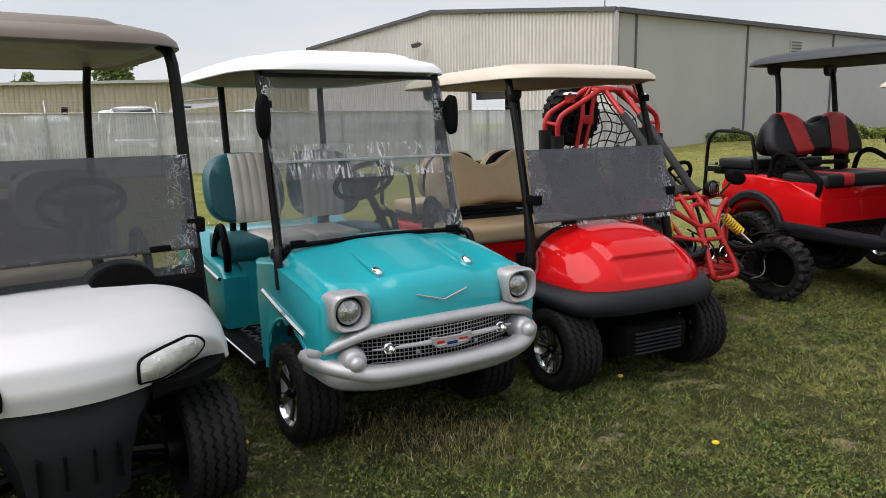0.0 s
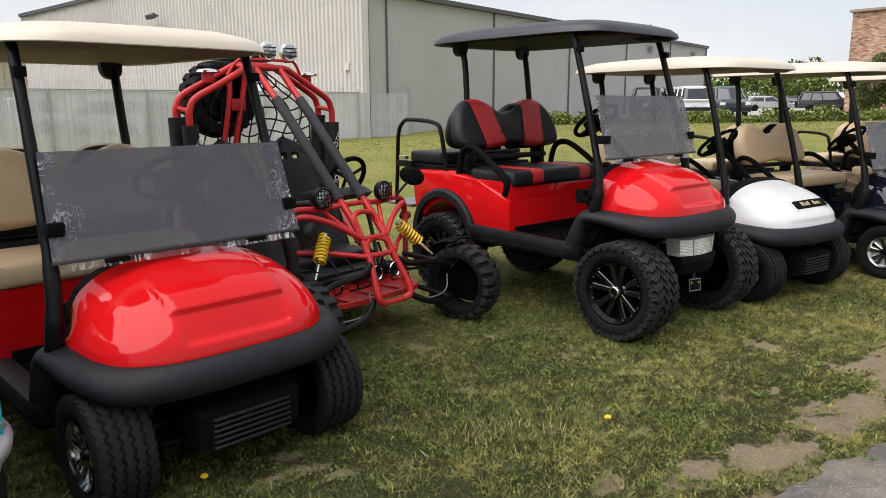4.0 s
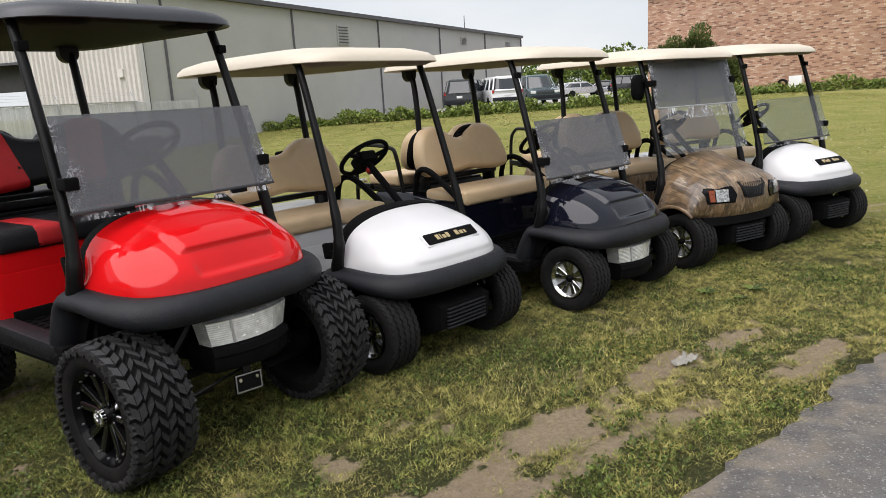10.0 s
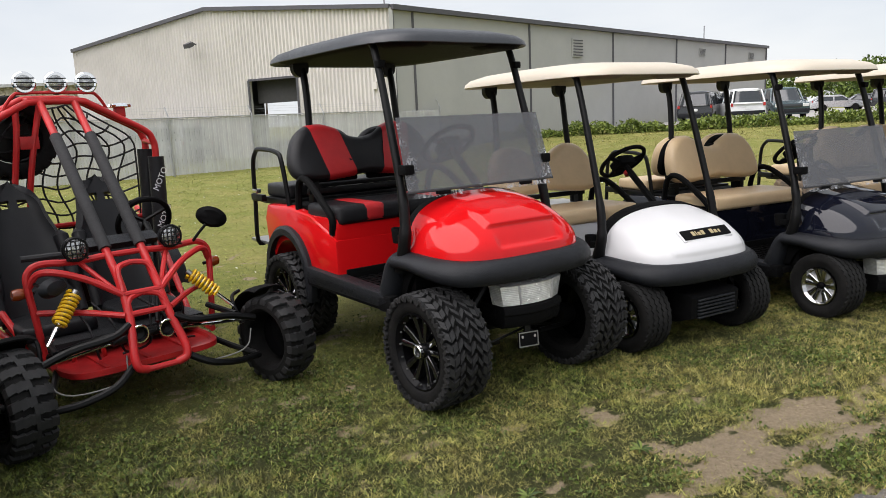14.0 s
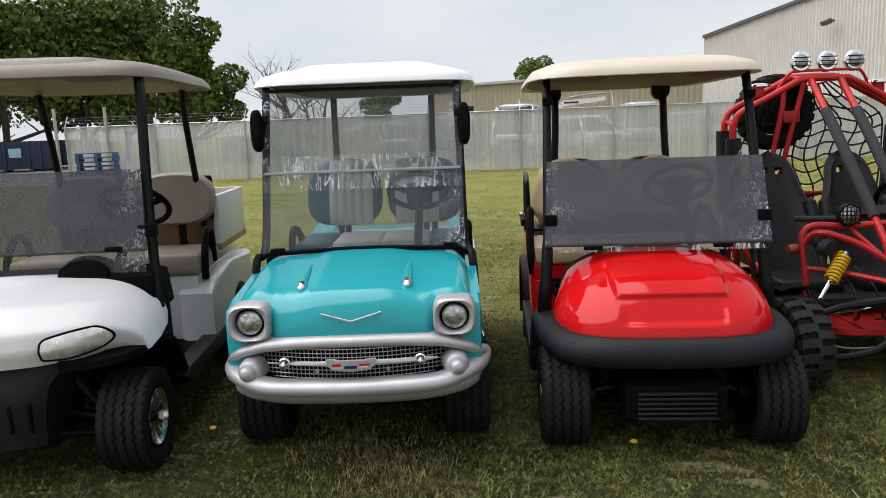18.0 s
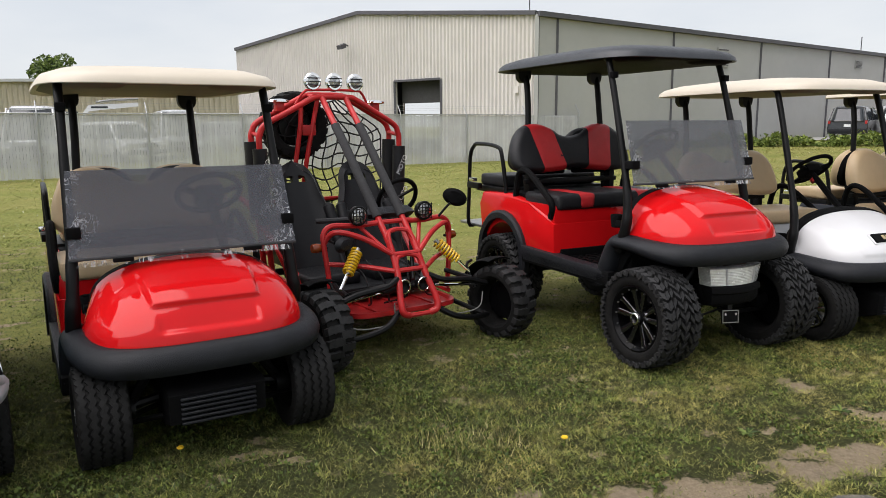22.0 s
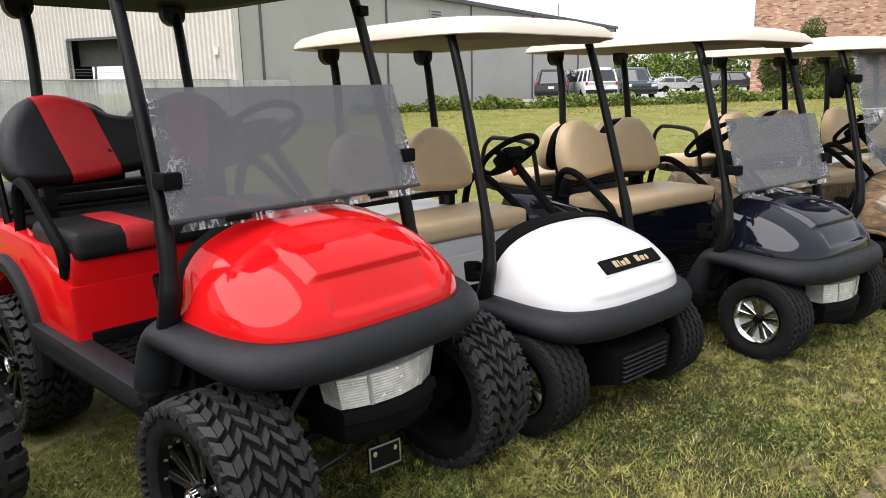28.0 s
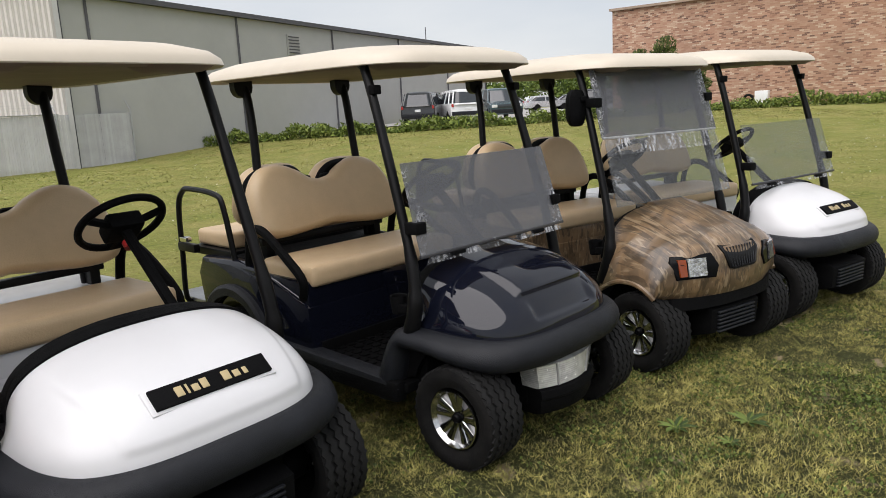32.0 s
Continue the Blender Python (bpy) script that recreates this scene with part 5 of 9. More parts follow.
def rear_seat_kit(c, dz, vinyl):
    """The flip seat behind, with its safety bar and foot plate."""
    P = lambda n, k, b, mt, lb="": attach(n, once(k, b), mt, c, lb, (0, 0, dz))
    P("rear_seat_base", "kit_base", lambda: cushion(-0.47, 0.47, 1.80, 2.20, 0.765, 0.865, 0.035), vinyl, "rear-facing seat cushion")
    def turned(grow, back):
        """A pad like the front ones, facing the rear."""
        bm = seat_back_pad(0.255 - grow, 0.255 + grow, 1.07 - 0.80 * grow, 1.07 + 0.80 * grow)
        bmesh.ops.transform(bm, matrix=Matrix.Translation((0, 3.205 - back, 0)) @ Matrix.Rotation(math.pi, 4, "Z"), verts=bm.verts[:])
        return bm

    for s in (-1, 1):
        shift = 0.51 if s > 0 else 0.0
        for name, grow, back, mt in (("rear_seat_back", 0.228, 0.0, vinyl), ("rear_back_shell", 0.217, 0.032, M["black"])):
            P(name, "kit_%s" % name, lambda: turned(grow, back), mt).location.x += shift
    P("rear_seat_frame", "kit_frame", lambda: block(-0.50, 0.50, 1.74, 2.22, 0.715, 0.765, 0.01), M["tube"])
    for s in (-1, 1):
        P("safety_bar", "kit_bar%d" % s, lambda: tube([(s * 0.53, 1.66, 0.68), (s * 0.54, 1.72, 1.02), (s * 0.54, 1.80, 1.10), (s * 0.535, 2.10, 1.12), (s * 0.53, 2.20, 1.10), (s * 0.53, 2.27, 1.00), (s * 0.53, 2.29, 0.70), (s * 0.53, 2.30, 0.42), (s * 0.45, 2.30, 0.40)], 0.017, seg=8, per=4), M["tube"], "black tubular safety bar")
        P("bracket", "kit_brk%d" % s, lambda: block(s * 0.555 - 0.02, s * 0.555 + 0.02, 2.05, 2.25, 0.74, 0.79, 0.006), M["tube"])
    P("foot_plate", "kit_foot", lambda: block(-0.50, 0.50, 2.14, 2.52, 0.395, 0.420, 0.008), M["steel"], "grey rear foot plate")
    P("seat_hinge", "kit_hinge", lambda: block(-0.585, -0.545, 2.12, 2.20, 0.80, 0.83, 0.006), M["chrome"])


def letters(text, size, material, parent, m, name="lettering"):
    cu = bpy.data.curves.new(name, "FONT")
    cu.body, cu.size, cu.align_x, cu.align_y, cu.extrude = text, size, "CENTER", "CENTER", 0.0012
    tmp = bpy.data.objects.new(name, cu)
    scene.collection.objects.link(tmp)
    me = bpy.data.meshes.new_from_object(tmp)
    bpy.data.objects.remove(tmp)
    ob = new(name, me)
    me.materials.clear()
    me.materials.append(material)
    ob.parent = parent
    ob.matrix_basis = m
    return ob


def golf_cart(label, m, paint, roof, vinyl, front, wheels="street", dz=0.0, plate=False, screen="half", kit=False, body=None, stripes=None, charcoal="trim", screen_mat="film", wide=0.0, roof_dz=0.0):
    body = body or paint
    c = thing("golf_cart", label, "golf cart", m, "golf carts parked in a row")
    T = M[charcoal]
    P = lambda n, k, b, mt, lb="", parent=None, angle=38: attach(n, once(k, b, angle), mt, parent or c, lb, (0, 0, dz) if parent is None else (0, 0, 0))
    P("cowl", "cowl%d" % (not plate), lambda: cowl_mesh(0.0 if plate else 0.025), paint, angle=60)
    P("bumper", "bumper", bumper_mesh, T, "soft charcoal plastic bumper and wings")
    for s in (-1, 1):
        P("wing_liner", "liner%d" % s, lambda: wing_liner_mesh(s), M["black"])
        P("front_strut", "fstrut%d" % s, lambda: front_strut_mesh(s), M["tube"]).location.z += roof_dz
        P("rear_strut", "rstrut%d" % s, lambda: rear_strut_mesh(s), M["tube"]).location.z += roof_dz
        P("arm_rest", "arm%d" % s, lambda: arm_rest_mesh(s), M["black"])
        P("rear_wing", "rwing%d" % s, lambda: loft([[(s * 0.545, y, z), (s * 0.598, y, z), (s * 0.600, y + 0.045 * math.cos(a), z + 0.045 * math.sin(a)), (s * 0.585, y + 0.064 * math.cos(a), z + 0.064 * math.sin(a)), (s * 0.545, y + 0.064 * math.cos(a), z + 0.064 * math.sin(a))] for a in [radians(200 - 220 * i / 22) for i in range(23)] for y, z in [(1.664 + 0.30 * math.cos(a), 0.235 + 0.30 * math.sin(a))]]), T)
        P("rocker_step", "rock%d" % s, lambda: extruded([(0.30, 0.30), (0.42, 0.245), (1.30, 0.245), (1.37, 0.33), (1.34, 0.36), (0.40, 0.335)], s * 0.50, s * 0.60, 0.012), T)
    P("dash", "dash", dash_mesh, M["black"])
    P("front_firewall", "firewall", lambda: extruded([(0.24, 0.28), (0.20, 0.62), (0.34, 0.62), (0.40, 0.30)], -0.47, 0.47, 0.01), M["black"])
    P("floor", "floor", floor_mesh, M["black"], "black ribbed floor")
    P("floor_mat", "mat", mat_ribs_mesh, M["black"])
    P("rear_body", "body", lambda: extruded(body_side_outline(), -0.56, 0.56, 0.03), body)
    P("seat_pod", "pod", lambda: block(-0.548, 0.548, 0.972, 1.9, 0.50, 0.70, 0.035), body)
    P("kick_panel", "kick", lambda: block(-0.50, 0.50, 0.945, 0.985, 0.30, 0.375, 0.006), M["black"])
    P("seat_base", "seat", lambda: cushion(-0.53, 0.53, 0.95, 1.41, 0.655, 0.772, 0.045), vinyl)
    P("seat_tray", "tray", lambda: block(-0.50, 0.50, 1.36, 1.86, 0.70, 0.745, 0.015), M["black"] if kit else body)
    back = P("seat_back", "sback", seat_back_mesh, vinyl, angle=85)
    if stripes:
        back.matrix_basis = pose(0, 0.05, dz + 0.085) @ Matrix.Diagonal((1.09, 1.0, 0.955, 1))
    for s in (-1, 1):
        x0, x1 = (-0.49, -0.01) if s < 0 else (0.01, 0.49)
        P("seat_back_shell", "sshell%d" % s, lambda: cushion(x0 + 0.03, x1 - 0.03, 1.545, 1.60, 0.88, 1.17, 0.028), M["black"])
        P("seat_bracket", "sbrk%d" % s, lambda: block(s * 0.40 - 0.025, s * 0.40 + 0.025, 1.50, 1.58, 0.72, 0.95, 0.006), M["tube"])
    P("back_rest_bar", "sbar", lambda: block(-0.45, 0.45, 1.50, 1.55, 0.81, 0.85, 0.01), M["tube"])
    if stripes:
        for s in (-1, 1):
            P("seat_stripe", "sstr%d" % s, lambda: back_stripe_mesh(s), stripes, "red vinyl stripe").matrix_basis = pose(0, 0.05, dz + 0.085) @ Matrix.Diagonal((1.09, 1.0, 0.955, 1))
            P("cushion_stripe", "cstr%d" % s, lambda: cushion(s * 0.27 - 0.085, s * 0.27 + 0.085, 0.947, 1.413, 0.660, 0.7755, 0.046), stripes, "red vinyl stripe")
    P("roof", "roof", roof_mesh, roof).location.z += roof_dz
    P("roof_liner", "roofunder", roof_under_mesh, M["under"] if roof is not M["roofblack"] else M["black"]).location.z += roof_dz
    sw = P("steering_wheel", "steer", steering_wheel_mesh, M["black"])
    for a in (90, 200, 340):
        P("spoke", "steerspoke%d" % a, lambda: steering_spoke_mesh(a), M["black"], parent=sw)
    P("steering_column", "steerhub", steering_hub_mesh, M["black"])
    if plate and screen == "none":
        P("column_strap", "cstrap", lambda: tube([STEER @ Vector((0, 0.01, -0.085)), STEER @ Vector((0, 0.01, -0.115))], 0.031, None, 10, smooth=False), M["redtube"], "red band round the steering column")
    # windscreen
    if screen == "half":
        pane = P("windscreen", "ws_half", lambda: windscreen_half(0.905, 1.295), M[screen_mat], "folded windscreen under crinkled film")
        P("film_flap", "wsflap", lambda: windscreen_half(0.868, 0.893, 0.49), M["wrinkled"], "loose clear film below the pane", parent=pane)
        for x in (-0.30, 0.30):
            P("latch", "wslatch%.1f" % x, lambda: block(x - 0.045, x + 0.045, 0.155, 0.175, 0.878, 0.897, 0.004), M["black"], parent=pane)
        P("pane_edge", "wsedge", lambda: pane_seal(0.905), M["seal"], "dark folded edge", parent=pane)
        for s in (-1, 1):
            P("clamp", "clamp%d" % s, lambda: clamp_mesh(s, 1.02), M["black"])
            P("strut_clip", "sclip%d" % s, lambda: block(s * 0.490 - 0.022, s * 0.490 + 0.024, 0.415, 0.450, 1.565, 1.605, 0.006), M["black"]).location.z += roof_dz
    elif screen == "full":
        pane = P("windscreen_lower", "ws_low", lambda: windscreen_half(0.915, 1.295, 0.505), M["thinfilm"], "tinted lower windscreen under film")
        P("windscreen_upper", "ws_up", lambda: windscreen_half(1.30, 1.685, 0.505), M["film"], "tinted upper windscreen")
        P("loose_film", "wsloose", lambda: windscreen_half(1.20, 1.292, 0.50), M["wrinkled"], "wrinkled clear film", pane).matrix_basis = pose(0, -0.010, 0)
        P("hinge_strip", "wshinge", lambda: block(-0.505, 0.505, 0.280, 0.297, 1.292, 1.305, 0.004), M["vinylstrip"])
        for s in (-1, 1):
            P("clamp", "clamph%d" % s, lambda: clamp_mesh(s, 1.50), M["black"])
    # nose
    if front == "grille":
        g = P("grille_panel", "grille", grille_mesh, M["black"], "black slotted lower grille")
        for k in range(6):
            P("grille_bar", "gbar%d" % k, lambda: grille_bar_mesh(k), T, parent=g)
    else:
        hl = P("headlight_bar", "hlbar", headlight_mesh, M["lens"], "clear headlight bar")
        for k in (-0.55, 0.55):
            P("lens_divider", "hldiv%.2f" % k, lambda: lamp_divider(k), M["silver"], parent=hl)
        P("lower_bumper", "lowbump", lower_bumper_mesh, M["black"])
        if dz:
            tag = part("number_tag", block(-0.073, 0.073, -0.004, 0.004, -0.043, 0.043, 0.003), M["black"], c, "small black number tag with a silver rim", (-0.055, -0.215, 0.305), (-8, 5, 0))
            for x0, x1, z0, z1 in ((-0.070, 0.070, 0.034, 0.040), (-0.070, 0.070, -0.040, -0.034), (-0.070, -0.064, -0.034, 0.034), (0.064, 0.070, -0.034, 0.034)):
                part("tag_rim", block(x0, x1, -0.006, -0.003, z0, z1), M["steel"], tag)
            for x in (-0.045, 0.045):
                part("tag_bolt", lathe([(0.0, 0.001), (0.0, 0.009), (0.006, 0.009)], None, 10, Matrix.Translation((x, -0.007, 0.015)) @ Matrix.Rotation(radians(90), 4, "Z")), M["chrome"], tag)
            part("steering_rod", tube([(-0.42, -0.11, 0.27), (-0.04, -0.17, 0.36)], 0.007, None, 6, smooth=False), M["tube"], c)
            part("tag_bracket", block(-0.02, 0.02, 0.0, 0.012, 0.03, 0.11), M["tube"], tag)
    if plate:
        p0, p1 = Vector(hood_point(0.5, 0.30)), Vector(hood_point(0.5, 0.44))
        d = (p1 - p0).normalized()
        mm = Matrix.Translation((p0 + p1) / 2 + Vector((0.01, 0, dz))) @ Matrix.Rotation(math.atan2(d.z, d.y) + 0.04, 4, "X")
        pl = part("name_plate", block(-0.205, 0.205, -0.036, 0.036, -0.03, 0.012, 0.003), M["black"], c, "black name plate with gold marks")
        pl.matrix_basis = mm
        fr = part("plate_border", block(-0.222, 0.222, -0.047, 0.047, -0.045, 0.001, 0.006), paint, c)
        fr.matrix_basis = mm
        for x, w, h in ((-0.135, 0.026, 0.036), (-0.108, 0.008, 0.036), (-0.082, 0.024, 0.026), (-0.050, 0.024, 0.036), (0.028, 0.028, 0.036), (0.064, 0.024, 0.026), (0.096, 0.016, 0.026)):
            part("gold_mark", block(x + 0.018 - w / 2, x + 0.018 + w / 2, -0.018, -0.018 + h, 0.010, 0.0145, 0.002), M["gold"], pl)
        P("cowl_top_pad", "cowlpad", lambda: sheet(lambda u, v: [a + b for a, b in zip(hood_point(u, 0.92 + 0.07 * v), (0, 0, 0.010))], 30, 6, 0.012), M["black"])
    for s in (-1, 1):
        P("cup_holder", "cup%d" % s, lambda: lathe([(0.0, 0.034), (0.075, 0.042), (0.085, 0.040), (0.080, 0.034), (0.02, 0.028), (0.02, 0.001)], None, 16, Matrix.Translation((s * 0.44, 0.42, 0.60)) @ Matrix.Rotation(radians(-90), 4, "Y"), caps=False), M["black"], "black cup holder")
        P("cup_bracket", "cupb%d" % s, lambda: block(s * 0.44 - 0.03, s * 0.44 + 0.03, 0.34, 0.40, 0.61, 0.65, 0.006), M["black"])
    # running gear
    r = 0.312 if wheels == "mud" else 0.228
    fx = (0.515 if wheels == "mud" else 0.465) + wide
    for s in (-1, 1):
        wheel(c, (s * fx, 0.0, r), s, wheels)
        wheel(c, (s * (fx - 0.01), 1.664, r), s, wheels)
    attach("front_axle", once("faxle%s" % wheels, lambda: axle_mesh(fx, r)), M["tube"], c)
    attach("rear_axle", once("raxle%s" % wheels, lambda: tube([(-fx, 1.664, r), (fx, 1.664, r)], 0.035, seg=10, smooth=False)), M["tube"], c)
    P("chassis", "chassis", lambda: block(-0.20, 0.20, -0.12, 1.9, 0.20, 0.28, 0.01), M["black"])
    if kit:
        rear_seat_kit(c, dz, vinyl)
    return c


def axle_mesh(fx, r):
    bm = tube([(-fx + 0.05, 0.0, r), (-0.2, 0.02, r + 0.03), (0.2, 0.02, r + 0.03), (fx - 0.05, 0.0, r)], 0.022, seg=8, smooth=False)
    for s in (-1, 1):
        tube([(s * 0.15, -0.08, r - 0.03), (s * (fx - 0.06), -0.01, r - 0.06)], 0.015, bm, 6, smooth=False)
        tube([(s * 0.15, 0.12, r - 0.03), (s * (fx - 0.06), 0.02, r - 0.06)], 0.015, bm, 6, smooth=False)
        tube([(s * 0.18, -0.02, r + 0.28), (s * (fx - 0.12), 0.0, r + 0.02)], 0.024, bm, 8, smooth=False)
        lathe([(-0.05, 0.06), (0.05, 0.06)], bm, 12, Matrix.Translation((s * (fx - 0.09), 0, r)))
    return bm

# ---- turquoise cart with a fifties car nose ----
def classic_top(u, v):
    """Bonnet and wings between nose and windscreen."""
    s = 2 * u - 1
    a = abs(s)
    y, mid, w = lerp_table(v, [(0.0, -0.462, 0.610, 0.530), (0.10, -0.453, 0.680, 0.535), (0.20, -0.425, 0.742, 0.538), (0.27, -0.385, 0.778, 0.540), (0.34, -0.325, 0.796, 0.541), (0.6, -0.10, 0.838, 0.541), (0.85, 0.08, 0.866, 0.536), (1.0, 0.20, 0.880, 0.525)])
    ridge = math.exp(-((a - 0.80) / 0.13) ** 2) * 0.012 * (1 - v) * min(1.0, v / 0.3)
    valley = -math.exp(-((a - 0.56) / 0.14) ** 2) * 0.018 * (1 - 0.9 * v)
    bulge = 0.012 * max(0.0, 1 - (a / 0.42) ** 4)
    edge = -0.10 * max(0.0, (a - 0.86) / 0.14) ** 2
    peak = 0.05 * v * (1 - a ** 3) - 0.03 * v
    return (s * w, y + 0.07 * a ** 2 * (1 - v) + 0.03 * ramp(a, 0.60, 0.66) * (1 - v) ** 2, mid + ridge + valley + bulge + edge + peak)


def grille_net():
    bm = bmesh.new()
    for i in range(45):
        x = -0.41 + 0.82 * i / 44
        h = 0.078 * (1 - (abs(x) / 0.46) ** 5) + 0.004
        y = -0.487 + 0.10 * (x / 0.43) ** 2
        tube([(x, y, 0.523 - h), (x, y, 0.523 + h)], 0.0021, bm, 5, smooth=False)
    for k in range(9):
        z = 0.452 + 0.0178 * k
        w = 0.42 * (1 - (abs(z - 0.523) / 0.085) ** 3 * 0.30)
        tube([(-w + 2 * w * i / 14, -0.490 + 0.10 * ((-w + 2 * w * i / 14) / 0.43) ** 2, z) for i in range(15)], 0.0023, bm, 5, smooth=False)
    return bm


def sweep(line, prof, bm=None):
    """A cross-section of (out, up) pairs swept along a bent bar; out points away from the cart."""
    n = len(line)
    rings = []
    for i, p in enumerate(line):
        d = line[min(i + 1, n - 1)] - line[max(i - 1, 0)]
        d.z = 0
        d.normalize()
        out = Vector((d.y, -d.x, 0))
        if out.dot(Vector((p.x, p.y - 0.8, 0))) < 0:
            out = -out
        rings.append([p + out * a + Vector((0, 0, b)) for a, b in prof])
    return loft(rings, bm)


def mirrored(half, mid):
    return half + [mid] + [(-x, y, z) for x, y, z in half[::-1]]


def classic_cart(m):
    c = thing("golf_cart", "turquoise golf cart styled as a fifties car with silver bumper", "golf cart", m, "golf carts parked in a row")
    teal, silver = M["teal"], M["silver"]
    P = lambda n, bm, mt, lb="", parent=None, angle=38: part(n, bm, mt, parent or c, lb, angle=angle)
    P("bonnet", sheet(classic_top, 60, 28, 0.012), teal)
    for s in (-1, 1):
        side = [(0.42, 0.27), (0.46, 0.62), (0.44, 0.80), (0.18, 0.81), (-0.28, 0.752), (-0.385, 0.735), (-0.405, 0.70), (-0.40, 0.48), (-0.36, 0.44)] + arc(0.0, 0.242, 0.330, 146, 6, 14) + [(0.345, 0.27)]
        P("wing", extruded(side, s * 0.45, s * 0.552, 0.025), teal)
        P("arch_lip", tube([(s * 0.548, y, z) for y, z in arc(0.0, 0.242, 0.335, 150, 4, 14)], 0.012, None, 8, 3), teal)
        P("wing_liner", extruded([(0.40, 0.28), (0.43, 0.62), (0.41, 0.77), (0.18, 0.78), (-0.28, 0.72), (-0.345, 0.69), (-0.35, 0.48)] + arc(0.0, 0.242, 0.318, 142, 8, 12), s * 0.30, s * 0.465, 0.0), M["black"])
        # headlight with its silver hood
        hx, hz = s * 0.436, 0.690
        base = P("headlight_bezel", loft([upright_ring(hx, y, hz, rx, rz, n) for y, rx, rz, n in ((-0.34, 0.090, 0.080, 4.0), (-0.432, 0.091, 0.081, 4.0), (-0.450, 0.088, 0.078, 3.6), (-0.457, 0.080, 0.073, 3.0), (-0.450, 0.069, 0.066, 2.3), (-0.435, 0.064, 0.064, 2), (-0.40, 0.063, 0.063, 2))], caps=False), silver, "squarish silver headlight surround")
        P("headlight_bowl", lathe([(0.0, 0.001), (0.0, 0.068), (0.03, 0.067)], None, 28, Matrix.Translation((hx, -0.408, hz)) @ Matrix.Rotation(radians(-90), 4, "Z"), caps=False), M["black"], "", base)
        P("headlight", lathe([(0.0, 0.055), (0.024, 0.053), (0.038, 0.034), (0.043, 0.001)], None, 28, Matrix.Translation((hx, -0.406, hz)) @ Matrix.Rotation(radians(-90), 4, "Z")), M["lampglass"], "round clear headlight", base)
        P("side_strip", tube([(s * 0.553, -0.22, 0.555), (s * 0.557, 0.02, 0.60), (s * 0.553, 0.33, 0.655)], 0.013, seg=6), M["chrome"], "chrome side strip")
        P("bonnet_rib", loft([[(s * 0.233 + r * math.cos(a), y, z + 0.7 * r * math.sin(a)) for a in [2 * math.pi * k / 10 for k in range(10)]] for y, z, r in ((-0.275, 0.812, 0.020), (-0.22, 0.822, 0.018), (-0.10, 0.846, 0.014), (-0.02, 0.860, 0.003))]), teal)
        P("bonnet_spear", loft([[(s * 0.233 + r * math.cos(a), y, z + 0.85 * r * math.sin(a)) for a in [2 * math.pi * k / 12 for k in range(12)]] for y, z, r in ((-0.322, 0.806, 0.004), (-0.314, 0.807, 0.015), (-0.296, 0.810, 0.021), (-0.272, 0.814, 0.022), (-0.260, 0.816, 0.012))]), M["chrome"], "small chrome bullet on the bonnet")
        P("bumper_pod", lathe([(0.0, 0.058), (0.05, 0.055), (0.074, 0.050), (0.084, 0.044), (0.088, 0.035), (0.104, 0.033), (0.116, 0.027), (0.124, 0.016), (0.127, 0.001)], None, 28, Matrix.Translation((s * 0.430, -0.406, 0.488)) @ Matrix.Rotation(radians(-90 + s * 8), 4, "Z")), silver, "silver bullet bumper pod")
        P("front_strut", tube([(s * 0.545, 0.10, 0.70), (s * 0.535, 0.14, 0.86), (s * 0.505, 0.215, 0.92), (s * 0.495, 0.33, 1.40), (s * 0.49, 0.40, 1.71)], 0.021, seg=8), M["tube"])
        P("rear_strut", tube([(s * 0.325, 1.62, 0.70), (s * 0.33, 1.62, 1.2), (s * 0.335, 1.66, 1.70)], 0.022, seg=8), M["tube"])
        mir = P("mirror_arm", block(s * 0.510 - 0.025, s * 0.510 + 0.025, 0.30, 0.36, 1.47, 1.53, 0.01), M["black"])
        P("mirror", loft([upright_ring(s * 0.520, y, 1.495, rx, rz, 2.8, 24) for y, rx, rz in ((0.240, 0.018, 0.080), (0.252, 0.028, 0.100), (0.285, 0.032, 0.106), (0.315, 0.026, 0.090), (0.325, 0.012, 0.05))]), M["black"], "slim black mirror", mir)
        P("mirror_clamp", block(s * 0.500 - 0.03, s * 0.500 + 0.03, 0.285, 0.345, 1.535, 1.570, 0.006), M["tube"], "", mir)
        rear = [(1.00, 0.30), (1.30, 0.29)] + arc(1.664, 0.235, 0.30, 165, 15, 12) + [(2.08, 0.34), (2.12, 0.62), (2.16, 0.80), (2.02, 0.79), (1.50, 0.69), (1.06, 0.66), (0.99, 0.60)]
        P("rear_quarter", extruded(rear, s * 0.42, s * 0.578, 0.03), teal)
        P("rear_strip", tube([(s * 0.588, 1.02, 0.595), (s * 0.588, 1.5, 0.64), (s * 0.588, 2.08, 0.72)], 0.012, seg=6), M["chrome"])
        P("arm_rest", tube([(s * 0.535, 1.02, 0.64), (s * 0.545, 0.99, 0.74), (s * 0.545, 1.06, 0.88), (s * 0.535, 1.20, 0.84), (s * 0.53, 1.32, 0.70), (s * 0.53, 1.34, 0.62)], 0.022, seg=8), M["black"])
        P("running_board", block(s * 0.545 - 0.055, s * 0.545 + 0.055, 0.36, 1.10, 0.262, 0.292, 0.008), M["black"], "black step")
        P("step_edge", tube([(s * 0.600, 0.37, 0.277), (s * 0.600, 1.09, 0.277)], 0.008, None, 6, smooth=False), M["chrome"], "thin chrome edge")
        for f in ((0.0, s), (1.664, s)):
            wheel(c, (s * 0.482, f[0], 0.232), s, "fancy", 0)
